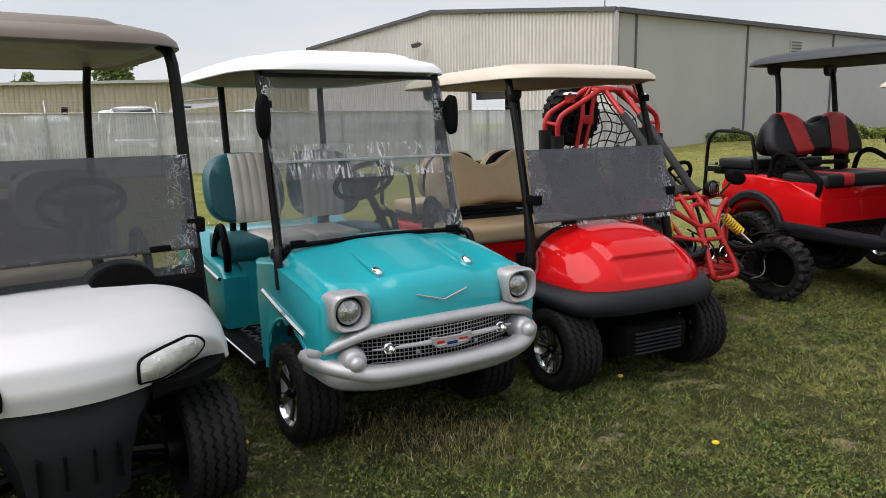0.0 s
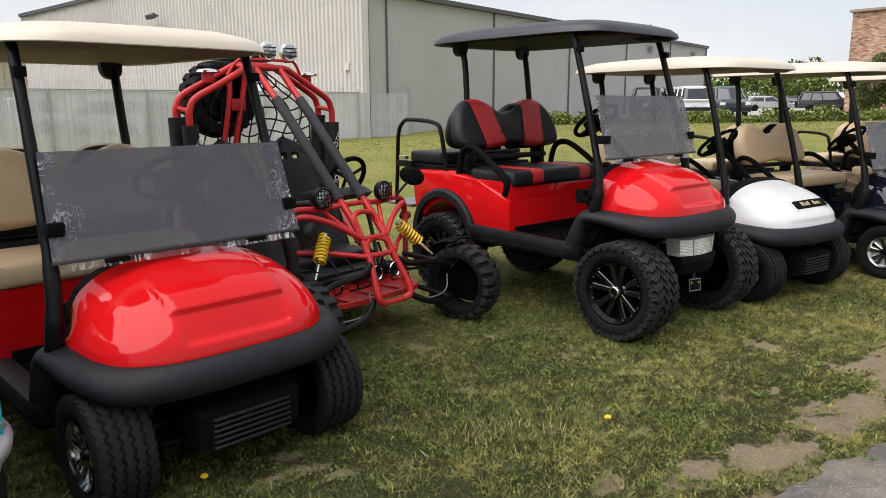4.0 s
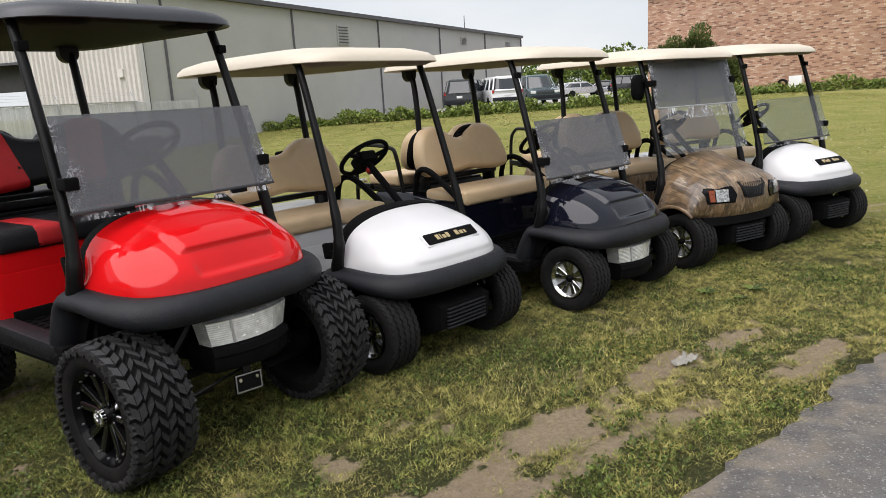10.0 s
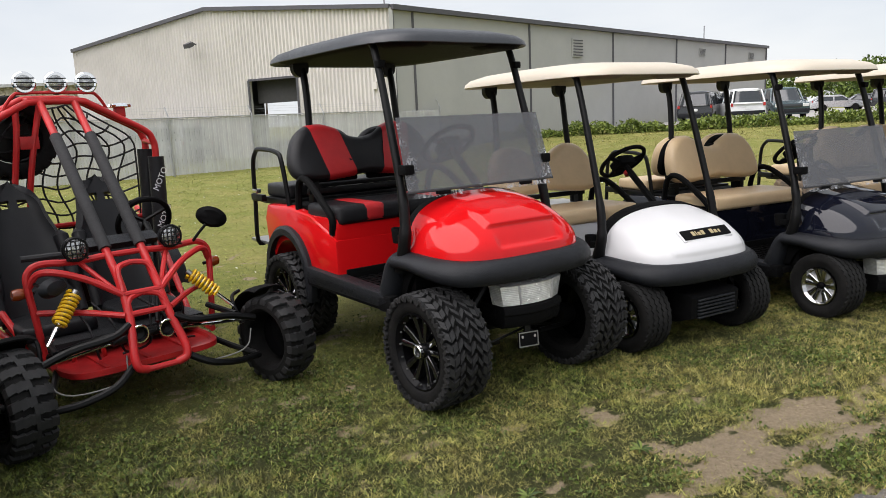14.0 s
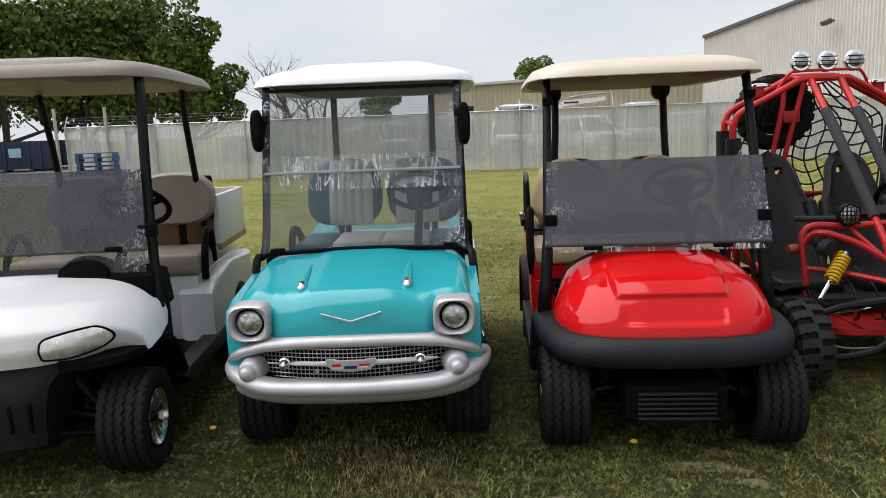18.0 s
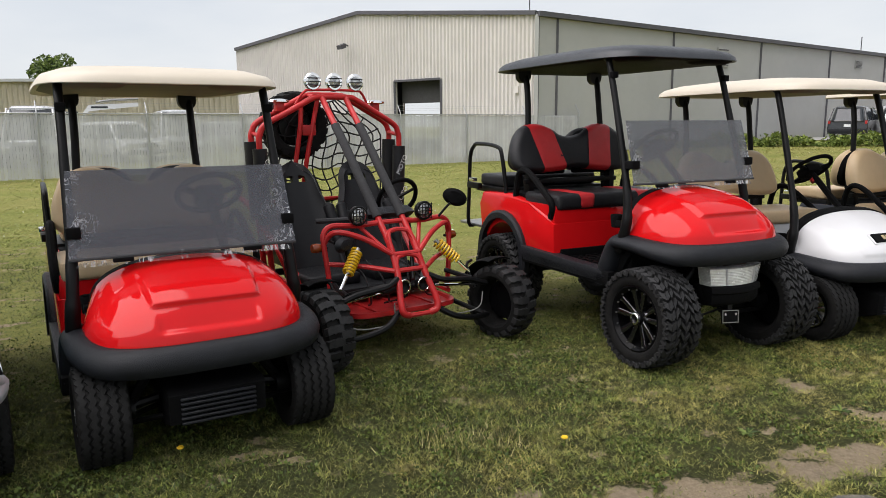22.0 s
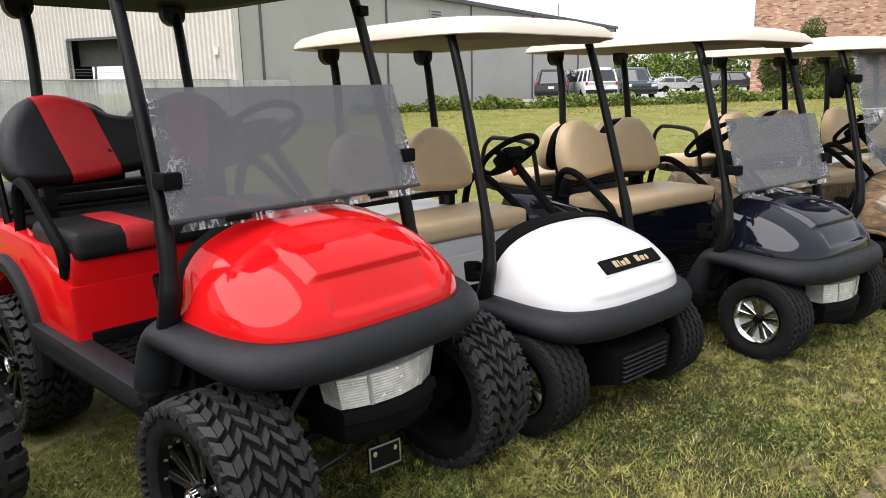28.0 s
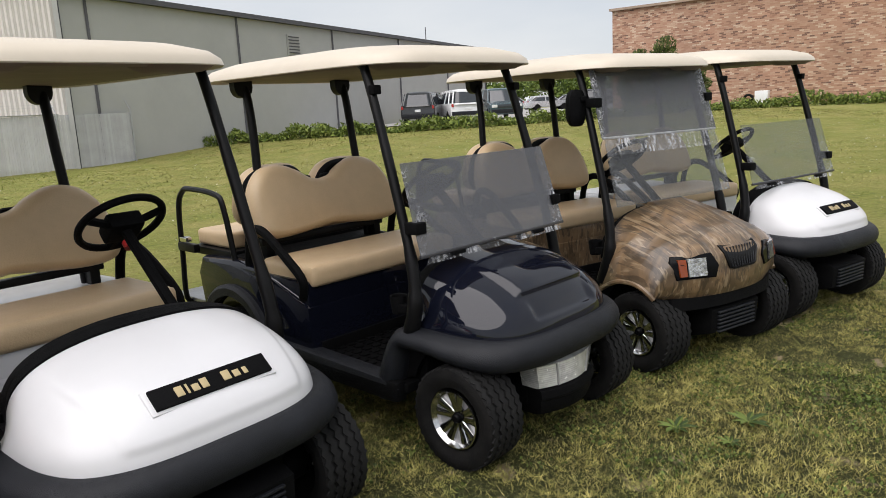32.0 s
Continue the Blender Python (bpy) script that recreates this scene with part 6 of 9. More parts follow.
    # nose: shell, grille, mouth bars
    P("nose_shell", sweep(smooth_line(mirrored([(-0.530, -0.10, 0.52), (-0.515, -0.28, 0.52), (-0.43, -0.385, 0.52), (-0.25, -0.425, 0.52)], (0, -0.44, 0.52)), 4), [(-0.06, 0.17), (-0.04, 0.12), (-0.05, -0.10), (-0.07, -0.13), (-0.14, -0.13), (-0.14, 0.16)]), teal)
    P("grille_backing", sweep(smooth_line(mirrored([(-0.43, -0.380, 0.523), (-0.25, -0.435, 0.523)], (0, -0.465, 0.523)), 5), [(0.0, 0.085), (0.004, 0.0), (0.0, -0.085), (-0.04, -0.085), (-0.04, 0.085)]), M["black"])
    net = P("grille", grille_net(), M["steel"], "egg-crate silver grille")
    P("grille_bar", tube([(-0.36, -0.47, 0.524), (-0.2, -0.503, 0.524), (0, -0.512, 0.524), (0.2, -0.503, 0.524), (0.36, -0.47, 0.524)], [0.003, 0.009, 0.012, 0.013, 0.012, 0.009, 0.003], seg=8), silver, "", net)
    for s in (-1, 1):
        P("grille_bullet", lathe([(-0.01, 0.026), (0.005, 0.025), (0.010, 0.020), (0.03, 0.019), (0.043, 0.012), (0.047, 0.001)], None, 18, Matrix.Translation((s * 0.287, -0.478, 0.522)) @ Matrix.Rotation(radians(-90), 4, "Z")), M["chrome"], "", net)
        P("grille_bolt", block(s * 0.150 - 0.008, s * 0.150 + 0.008, -0.492, -0.480, 0.478, 0.494, 0.003), silver, "", net)
    P("crest", loft([[(x, y, 0.524 + z) for x, z in ((-0.104, 0.020), (-0.07, 0.020), (-0.055, 0.014), (0.055, 0.014), (0.07, 0.020), (0.104, 0.020), (0.100, -0.004), (0.075, -0.026), (0, -0.032), (-0.075, -0.026), (-0.100, -0.004))] for y in (-0.510, -0.530)]), silver, "silver crest with red and blue bars", net)
    for x0, x1, z0, z1, mt in ((-0.080, -0.042, 0.516, 0.528, M["redtube"]), (-0.078, -0.035, 0.507, 0.513, M["seatwhite"]), (-0.028, 0.024, 0.506, 0.518, M["bluemark"]), (0.034, 0.078, 0.518, 0.527, M["redtube"]), (0.034, 0.070, 0.509, 0.514, M["seatwhite"])):
        P("crest_bar", block(x0, x1, -0.534, -0.528, z0, z1, 0.002), mt)
    P("upper_mouth_bar", sweep(smooth_line(mirrored([(-0.574, -0.25, 0.478), (-0.558, -0.345, 0.500), (-0.502, -0.422, 0.545), (-0.38, -0.458, 0.583), (-0.20, -0.476, 0.596)], (0, -0.484, 0.600)), 5), [(-0.06, 0.036), (-0.018, 0.031), (0.006, 0.020), (0.014, 0.002), (0.008, -0.013), (-0.01, -0.020), (-0.06, -0.021)]), silver, angle=80)
    P("bumper", sweep(smooth_line(mirrored([(-0.564, -0.23, 0.470), (-0.557, -0.31, 0.468), (-0.528, -0.40, 0.462), (-0.455, -0.475, 0.445), (-0.36, -0.520, 0.427), (-0.2, -0.538, 0.422)], (0, -0.546, 0.421)), 5), [(-0.02, 0.036), (0.018, 0.030), (0.034, 0.008), (0.028, -0.020), (0.0, -0.032), (-0.05, -0.032), (-0.05, 0.034)]), silver, "wide silver bumper", angle=80)
    P("valance", sweep(smooth_line(mirrored([(-0.552, -0.21, 0.440), (-0.536, -0.29, 0.430), (-0.49, -0.41, 0.410), (-0.30, -0.485, 0.397)], (0, -0.50, 0.394)), 5), [(0.0, 0.04), (0.022, 0.0), (0.016, -0.035), (-0.01, -0.055), (-0.06, -0.06), (-0.06, 0.04)]), silver, angle=80)
    # chevron badge
    ch = bmesh.new()
    for s in (-1, 1):
        tube([(s * 0.128, -0.452, 0.724), (0.0, -0.466, 0.690)], 0.0042, ch, 6, smooth=False)
    P("chevron_badge", ch, M["silver"], "thin chrome chevron")
    # cabin
    P("dash", extruded([(0.16, 0.66), (0.16, 0.86), (0.24, 0.89), (0.36, 0.85), (0.40, 0.72)], -0.50, 0.50, 0.02), M["black"])
    P("scuttle_trim", tube([(-0.49, 0.15, 0.885), (0, 0.13, 0.905), (0.49, 0.15, 0.885)], 0.012, seg=6), M["black"])
    P("firewall", block(-0.50, 0.50, 0.26, 0.40, 0.27, 0.70, 0.01), teal)
    P("floor", block(-0.53, 0.53, 0.36, 1.04, 0.265, 0.295, 0.006), M["black"], "black and white checker plate floor")
    plate = bmesh.new()
    for i in range(16):
        for j in range(10):
            mm = Matrix.Translation((-0.48 + 0.064 * i, 0.42 + 0.062 * j, 0.297)) @ Matrix.Rotation(radians(45 if (i + j) % 2 else -45), 4, "Z")
            block(-0.026, 0.026, -0.007, 0.007, -0.003, 0.004, bm=plate, m=None)
            bmesh.ops.transform(plate, matrix=mm, verts=plate.verts[-8:])
    P("checker_plate", plate, M["steel"])
    P("rear_body", block(-0.46, 0.46, 1.0, 2.1, 0.30, 0.69, 0.03), teal)
    P("rear_deck", block(-0.44, 0.44, 1.50, 2.12, 0.66, 0.76, 0.03), teal)
    for x0, x1, mt in ((-0.53, -0.30, M["seatteal"]), (-0.30, 0.0, M["seatwhite"]), (0.0, 0.30, M["seatwhite"]), (0.30, 0.53, M["seatteal"])):
        P("seat_base", cushion(x0, x1 + 0.002, 0.98, 1.45, 0.685, 0.81, 0.04), mt)
    for s in (-1, 1):
        P("seat_back", seat_back_pad(s * 0.27 - 0.255, s * 0.27 + 0.255, 0.85, 1.29), M["seatteal"], "teal seat back")
        fl = bmesh.new()
        for k in range(5):
            x = s * 0.22 - 0.14 + 0.056 * k
            sheet(lambda u, v: (x + 0.054 * u, 1.55 - 0.128 * (1 - abs(2 * v - 1) ** 5 * 0.30) - 0.010 - 0.008 * math.sin(math.pi * u) + (0.865 + 0.41 * v - 1.0) * 0.28, 0.865 + 0.41 * v), 5, 14, 0.012, fl)
        P("seat_panel", fl, M["seatwhite"], "cream fluted seat panel")
        P("seat_post", block(s * 0.27 - 0.02, s * 0.27 + 0.02, 1.56, 1.60, 0.70, 1.05, 0.005), M["tube"])
    sw = P("steering_wheel", steering_wheel_mesh(), M["black"])
    for a in (90, 200, 340):
        P("spoke", steering_spoke_mesh(a), M["black"], "", sw)
    P("steering_column", steering_hub_mesh(), M["black"])
    up = P("windscreen_upper", classic_pane(1.285, 1.69), M["clear"], "clear upper windscreen half under film")
    lo = P("windscreen_lower", classic_pane(0.885, 1.275), M["thinfilm"], "filmed lower windscreen half")
    f = classic_pane(1.19, 1.272)
    bmesh.ops.translate(f, verts=f.verts[:], vec=(0, -0.010, 0))
    P("loose_film", f, M["wrinkled"], "wrinkled clear film", lo)
    f = classic_pane(1.287, 1.36)
    bmesh.ops.translate(f, verts=f.verts[:], vec=(0, -0.010, 0))
    P("loose_film", f, M["wrinkled"], "wrinkled clear film", up)
    P("screen_hinge", block(-0.495, 0.495, 0.232, 0.250, 1.273, 1.287, 0.004), M["vinylstrip"])
    P("screen_top_rail", block(-0.485, 0.485, 0.355, 0.375, 1.682, 1.70, 0.004), M["tube"])
    for s in (-1, 1):
        P("screen_clip", block(s * 0.43 - 0.035, s * 0.43 + 0.035, 0.125, 0.16, 0.885, 0.915, 0.006), M["black"])
    P("roof", roof_mesh(0.590, 0.27, 1.97, 1.735), M["roofwhite"])
    P("roof_rib", loft([superring(0.02, 1.12, z, a, b, 5, 40) for z, a, b in ((1.785, 0.43, 0.76), (1.808, 0.40, 0.73), (1.822, 0.36, 0.68), (1.825, 0.10, 0.3))]), M["roofwhite"])
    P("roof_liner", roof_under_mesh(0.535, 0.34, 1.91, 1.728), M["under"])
    attach("front_axle", once("faxlestreet", lambda: axle_mesh(0.465, 0.228)), M["tube"], c)
    attach("rear_axle", once("raxlestreet", lambda: tube([(-0.46, 1.664, 0.228), (0.46, 1.664, 0.228)], 0.035, seg=10, smooth=False)), M["tube"], c)
    return c


def classic_pane(z0, z1):
    at = lambda z: 0.145 + (z - 0.885) * 0.268
    bm = bmesh.new()
    q = [(-0.505, at(z0), z0), (0.505, at(z0), z0), (0.500, at(z1), z1), (-0.500, at(z1), z1)]
    f = [bm.verts.new(p) for p in q]
    g = [bm.verts.new((a, b + 0.006, d)) for a, b, d in q]
    bm.faces.new(f[::-1])
    bm.faces.new(g)
    for k in range(4):
        bm.faces.new((f[k], f[(k + 1) % 4], g[(k + 1) % 4], g[k]))
    return bm

# ---- white utility cart with cargo bed ----
def utility_top(u, v):
    s = 2 * u - 1
    a = abs(s)
    y, top, w, low = lerp_table(v, [(0.0, -0.258, 0.562, 0.490, 0.545), (0.10, -0.274, 0.628, 0.535, 0.553), (0.25, -0.252, 0.705, 0.580, 0.566), (0.5, -0.120, 0.795, 0.603, 0.597), (0.75, 0.035, 0.853, 0.603, 0.63), (1.0, 0.17, 0.890, 0.580, 0.67)])
    p = (1 - a ** 4.6) ** 0.5 if a < 1 else 0.0
    return (s * w, y + 0.20 * a ** 2.4 * (1 - v) + 0.05 * a ** 2, low + (top - low) * p + 0.020 * a ** 2 * (1 - a ** 6) * (1 - v))


def utility_cart(m):
    c = thing("golf_cart", "white utility cart with a stone-coloured roof and cargo bed", "golf cart", m, "golf carts parked in a row")
    W = M["white"]
    P = lambda n, bm, mt, lb="", parent=None: part(n, bm, mt, parent or c, lb)
    P("cowl", sheet(utility_top, 48, 30, 0.012), W)
    for s in (-1, 1):
        shape = smooth_line([(0.206, 0.592), (0.203, 0.635), (0.214, 0.672), (0.27, 0.690), (0.345, 0.703), (0.405, 0.704), (0.447, 0.684), (0.462, 0.655), (0.435, 0.626), (0.375, 0.600), (0.29, 0.585), (0.206, 0.592)], 4)
        shape = [(q.x, q.y) for q in [Vector((a, b, 0)) for a, b, *_ in shape][:-1]]
        def on_cowl(x, z, out):
            for k in range(121):
                v = k / 150
                half = utility_top(1.0, v)[0]
                p = utility_top(0.5 + 0.5 * min(0.995, x / half), v)
                if p[2] >= z:
                    break
            return Vector((s * x, p[1] - out, z))
        mid = (0.33, 0.645)
        rings = [[on_cowl(mid[0] + (x - mid[0]) * k, mid[1] + (z - mid[1]) * k, out) for x, z in shape] for k, out in ((1.0, -0.02), (0.99, 0.012), (0.70, 0.020), (0.35, 0.023), (0.05, 0.024))]
        lamp = P("headlight_rim", tube([on_cowl(x, z, 0.008) for x, z in shape + shape[:1]], 0.0065, None, 6, smooth=False), M["black"])
        P("headlight", loft(rings), M["smoothlens"], "clear almond headlight", lamp)
        P("front_strut", tube([(s * 0.565, 0.16, 0.70), (s * 0.555, 0.18, 0.90), (s * 0.545, 0.22, 1.30), (s * 0.54, 0.27, 1.70), (s * 0.51, 0.34, 1.78)], 0.024, seg=8), M["tube"])
        P("rear_strut", tube([(s * 0.45, 1.56, 0.70), (s * 0.42, 1.50, 1.2), (s * 0.415, 1.40, 1.60), (s * 0.425, 1.36, 1.78)], 0.020, seg=8), M["tube"])
        P("wing_liner", extruded([(0.40, 0.27), (0.42, 0.62), (0.20, 0.64), (-0.06, 0.56)] + arc(0.0, 0.24, 0.30, 104, 12, 10), s * 0.28, s * 0.37, 0.0), M["black"])
        P("side_body", extruded([(0.98, 0.30), (1.28, 0.30)] + arc(1.664, 0.235, 0.30, 162, 10, 12) + [(2.10, 0.40), (2.10, 0.66), (1.5, 0.68), (1.06, 0.66), (0.97, 0.58)], s * 0.40, s * 0.60, 0.03), W)
        P("arm_rest", tube([(s * 0.55, 1.04, 0.66), (s * 0.56, 1.02, 0.78), (s * 0.55, 1.12, 0.92), (s * 0.545, 1.24, 0.90), (s * 0.54, 1.30, 0.72)], 0.022, seg=8), M["black"])
        P("rocker_step", extruded([(0.34, 0.30), (0.42, 0.24), (1.30, 0.24), (1.34, 0.33), (0.40, 0.335)], s * 0.51, s * 0.61, 0.012), M["trim"])
        # black arch that sweeps from the nose over the wheel down to the step
        P("wheel_arch", loft([[(s * x0, y, z), (s * x1, y, z - 0.012), (s * x1, y, z - 0.045), (s * x0, y, z - 0.06)] for x0, x1, y, z in ((0.25, 0.30, -0.215, 0.575), (0.33, 0.41, -0.195, 0.575), (0.40, 0.51, -0.14, 0.585), (0.44, 0.565, -0.05, 0.595), (0.45, 0.585, 0.08, 0.60), (0.46, 0.592, 0.19, 0.585), (0.47, 0.595, 0.28, 0.52), (0.48, 0.600, 0.34, 0.42), (0.49, 0.605, 0.39, 0.33))]), M["black"], "black plastic wheel arch")
        for y in (0.0, 1.68):
            wheel(c, (s * 0.47, y, 0.228), s, "street", 0)
        P("side_board", block(s * 0.510 - 0.02, s * 0.510 + 0.02, 1.56, 2.32, 0.78, 1.10, 0.01), W, "white cargo bed side")
        P("side_lining", block(s * 0.483 - 0.006, s * 0.483 + 0.006, 1.64, 2.29, 0.78, 1.095, 0.003), M["wood"], "plywood lining")
    def nose(k):
        a = abs(k)
        w, b = 0.205, 0.04 * a ** 3
        return [(k * w * q, y + b, z) for q, y, z in ((0.72, -0.12, 0.15), (0.75, -0.225, 0.20), (0.84, -0.245, 0.36), (0.98, -0.252, 0.47), (1.35, -0.215, 0.560), (1.35, 0.10, 0.560), (0.72, 0.10, 0.15))]
    P("nose_block", loft([nose(-1 + k / 8) for k in range(17)]), M["trim"], "black plastic lower nose")
    for x in (-0.125, -0.045, 0.045, 0.125):
        P("nose_slot", extruded([(-0.254, 0.40), (-0.247, 0.28), (-0.225, 0.27), (-0.235, 0.41)], x - 0.005, x + 0.005, 0.002), M["black"])
    P("dash", extruded([(0.12, 0.66), (0.11, 0.86), (0.18, 0.905), (0.36, 0.86), (0.42, 0.68)], -0.56, 0.56, 0.02), M["black"])
    P("gauge_pod", lathe([(-0.05, 0.09), (0.0, 0.105), (0.09, 0.09), (0.10, 0.001)], None, 24, Matrix.Translation((0.255, 0.20, 0.875)) @ Matrix.Rotation(radians(-90), 4, "Z") @ Matrix.Diagonal((1, 1.25, 0.75, 1))), M["black"])
    P("firewall", block(-0.54, 0.54, 0.26, 0.40, 0.27, 0.70, 0.01), M["black"])
    P("floor", block(-0.54, 0.54, 0.30, 1.04, 0.265, 0.30, 0.008), M["black"])
    P("seat_pod", block(-0.52, 0.52, 1.00, 2.05, 0.30, 0.69, 0.03), W)
    P("seat_base", cushion(-0.54, 0.54, 0.98, 1.44, 0.685, 0.81, 0.045), M["stone"])
    for s in (-1, 1):
        P("seat_back", seat_back_pad(s * 0.275 - 0.25, s * 0.275 + 0.25, 0.93, 1.26), M["stone"], "taupe vinyl seat back")
        P("seat_shell", cushion(s * 0.275 - 0.225, s * 0.275 + 0.225, 1.55, 1.60, 0.95, 1.23, 0.024), M["black"])
        P("seat_post", block(s * 0.30 - 0.02, s * 0.30 + 0.02, 1.50, 1.54, 0.72, 1.0, 0.005), M["tube"])
    for x in (-0.30, 0.30):
        P("bed_rail", block(x - 0.03, x + 0.03, 1.58, 2.30, 0.66, 0.742, 0.006), M["tube"])
    P("cargo_floor", block(-0.53, 0.53, 1.56, 2.34, 0.74, 0.785, 0.006), M["wood"], "worn plywood cargo floor")
    P("cargo_front", block(-0.488, 0.488, 1.605, 1.635, 0.78, 1.10, 0.006), M["wood"], "plywood headboard")
    P("cargo_tail", block(-0.488, 0.488, 2.30, 2.34, 0.78, 1.10, 0.006), W)
    P("windscreen", utility_pane(), M["darkfilm"], "smoked windscreen half under film")
    P("windscreen_lower", block(-0.53, 0.53, 0.135, 0.141, 0.87, 0.985, 0.0), M["clear"])
    P("pane_edge", block(-0.545, 0.545, 0.118, 0.134, 0.975, 0.987, 0.003), M["seal"])
    for x in (-0.40, 0.40):
        P("screen_clip", block(x - 0.04, x + 0.04, 0.115, 0.15, 0.975, 1.00, 0.006), M["black"])
    for s in (-1, 1):
        P("clamp", block(s * 0.545 - 0.04, s * 0.545 + 0.04, 0.135, 0.20, 1.035, 1.095, 0.01), M["black"])
    sw = P("steering_wheel", steering_wheel_mesh(), M["black"])
    for a in (90, 200, 340):
        P("spoke", steering_spoke_mesh(a), M["black"], "", sw)
    P("steering_column", steering_hub_mesh(), M["black"])
    P("roof", roof_mesh(0.605, 0.14, 1.58, 1.782), M["rooftan"])
    P("roof_step", loft([superring(-0.06, 0.83, z, a, b, 7, 40) for z, a, b in ((1.800, 0.47, 0.66), (1.838, 0.45, 0.63), (1.856, 0.42, 0.59), (1.862, 0.2, 0.3))]), M["rooftan"])
    P("roof_liner", roof_under_mesh(0.575, 0.17, 1.55, 1.775), M["rooftan"])
    attach("front_axle", once("faxlestreet", lambda: axle_mesh(0.465, 0.228)), M["tube"], c)
    attach("rear_axle", once("raxlestreet", lambda: tube([(-0.46, 1.664, 0.228), (0.46, 1.664, 0.228)], 0.035, seg=10, smooth=False)), M["tube"], c)
    return c


def utility_pane():
    q = [(-0.545, 0.125, 0.985), (0.545, 0.125, 0.985), (0.54, 0.165, 1.345), (-0.54, 0.165, 1.345)]
    bm = bmesh.new()
    f = [bm.verts.new(p) for p in q]
    g = [bm.verts.new((a, b + 0.006, d)) for a, b, d in q]
    bm.faces.new(f[::-1])
    bm.faces.new(g)
    for k in range(4):
        bm.faces.new((f[k], f[(k + 1) % 4], g[(k + 1) % 4], g[k]))
    return bm


M["stone"] = mat("taupe_vinyl", (0.30, 0.255, 0.205), 0.5, var=0.06, scale=6.0, bump=0.15, bscale=150.0)

# ---- red tube-frame buggy ----
def bars(lines, r, seg=8, per=5):
    bm = bmesh.new()
    for q in lines:
        tube(q, r, bm, seg, per)
    return bm


def mirror_x(q):
    return [(-x, y, z) for x, y, z in q]


def shock(parent, top, low):
    a, b = Vector(top), Vector(low)
    d = (b - a)
    n = d.normalized()
    body = part("damper", tube([a, a + d * 0.55], 0.016, None, 10, smooth=False), M["steel"], parent, "steel damper")
    part("damper_rod", tube([a + d * 0.5, b], 0.011, None, 8, smooth=False), M["chrome"], body)
    side = n.orthogonal().normalized()
    up = n.cross(side)
    turns, pts = 8, []
    for i in range(turns * 12 + 1):
        k = i / (turns * 12)
        an = 2 * math.pi * turns * k
        pts.append(a + d * (0.06 + 0.56 * k) + 0.034 * (math.cos(an) * side + math.sin(an) * up))
    part("spring", tube(pts, 0.0085, None, 6, smooth=False), M["yellow"], body, "yellow coil spring")


def bucket_seat(parent, x):
    """A high-backed bucket seat with two harness slots under its rounded headrest."""
    def fn(u, v):
        s = 2 * u - 1
        w = 0.222 - 0.010 * v
        if v > 0.55:
            w -= 0.048 * ease(v, 0.55, 0.80)
        if v > 0.74:
            w *= math.sqrt(max(0.02, 1 - ((v - 0.74) / 0.264) ** 2.4))
        return Vector((x + s * w, 0.60 + 0.36 * v - 0.085 * abs(s) ** 3 * (1 - 0.45 * v), 0.42 + 0.80 * v))
    bm = bmesh.new()
    nu, nv = 28, 34
    vs = [[bm.verts.new(fn(i / nu, j / nv)) for j in range(nv + 1)] for i in range(nu + 1)]
    fs = []
    for i in range(nu):
        for j in range(nv):
            u, v = abs((i + 0.5) / nu - 0.5), (j + 0.5) / nv
            if 0.07 < u < 0.30 and 0.785 < v < 0.845:
                continue
            fs.append(bm.faces.new((vs[i][j], vs[i + 1][j], vs[i + 1][j + 1], vs[i][j + 1])))
    bmesh.ops.recalc_face_normals(bm, faces=fs)
    bmesh.ops.solidify(bm, geom=fs, thickness=0.05)
    bm.normal_update()
    shell = part("seat", bm, M["bucket"], parent, "black high-backed bucket seat", angle=60)
    part("seat_base", cushion(x - 0.20, x + 0.20, 0.20, 0.68, 0.38, 0.47, 0.04), M["bucket"], shell)
    part("seat_insert", sheet(lambda u, v: fn(0.16 + 0.68 * u, 0.06 + 0.66 * v) + Vector((0, -0.030, 0.006)), 10, 16, 0.02), M["cloth"], shell, "black cloth insert", angle=60)
    for q in (-1, 1):
        part("side_bolster", tube([fn(0.5 + q * 0.48, v) + Vector((0, -0.035, 0)) for v in (0.04, 0.25, 0.45, 0.62)], [0.03, 0.045, 0.045, 0.02], None, 10), M["bucket"], shell)


def buggy_wheel(parent, at, out, r, w, steer):
    key = "bug%.2f" % r
    base = attach("wheel", once(key + "rim", lambda: rim_dish(r * 0.585, w * 0.7)), M["blackrim"], parent, at=at, turn=(0, 0, (180 if out > 0 else 0) + steer))
    attach("tyre", once(key + "ty", lambda: mud_tyre(r, w)), M["rubber"], base, "knobbly black tyre with dried mud")
    tagged(attach("tread", once(key + "tr", lambda: knob_tread(r, w)), M["mudtread"], base), kind="stuff")
    attach("rim_lip", once(key + "lip", lambda: rim_lip(r * 0.57, w * 0.8)), M["blackrim"], base)
    for k in range(5):
        attach("spoke", once(key + "sp", lambda: spoke_mesh(r * 0.56, w * 0.7, 0.26)), M["blackrim"], base, turn=(72 * k, 0, 0))
    attach("hub_cap", once(key + "hc", lambda: hub_cap(0.13, w * 0.7)), M["tube"], base)


def round_slab(x, y0, y1, z0, z1, r, bm=None):
    """A flat pan with a lip and rounded corners."""
    cy, ry = (y0 + y1) / 2, (y1 - y0) / 2
    return loft([superring(0, cy, z0, x - r, ry - r, 7, 48), superring(0, cy, z0 + 0.01, x, ry, 7, 48), superring(0, cy, z1, x, ry, 7, 48), superring(0, cy, z1, x - 0.025, ry - 0.025, 7, 48), superring(0, cy, z1 - 0.018, x - 0.035, ry - 0.035, 7, 48)], bm)


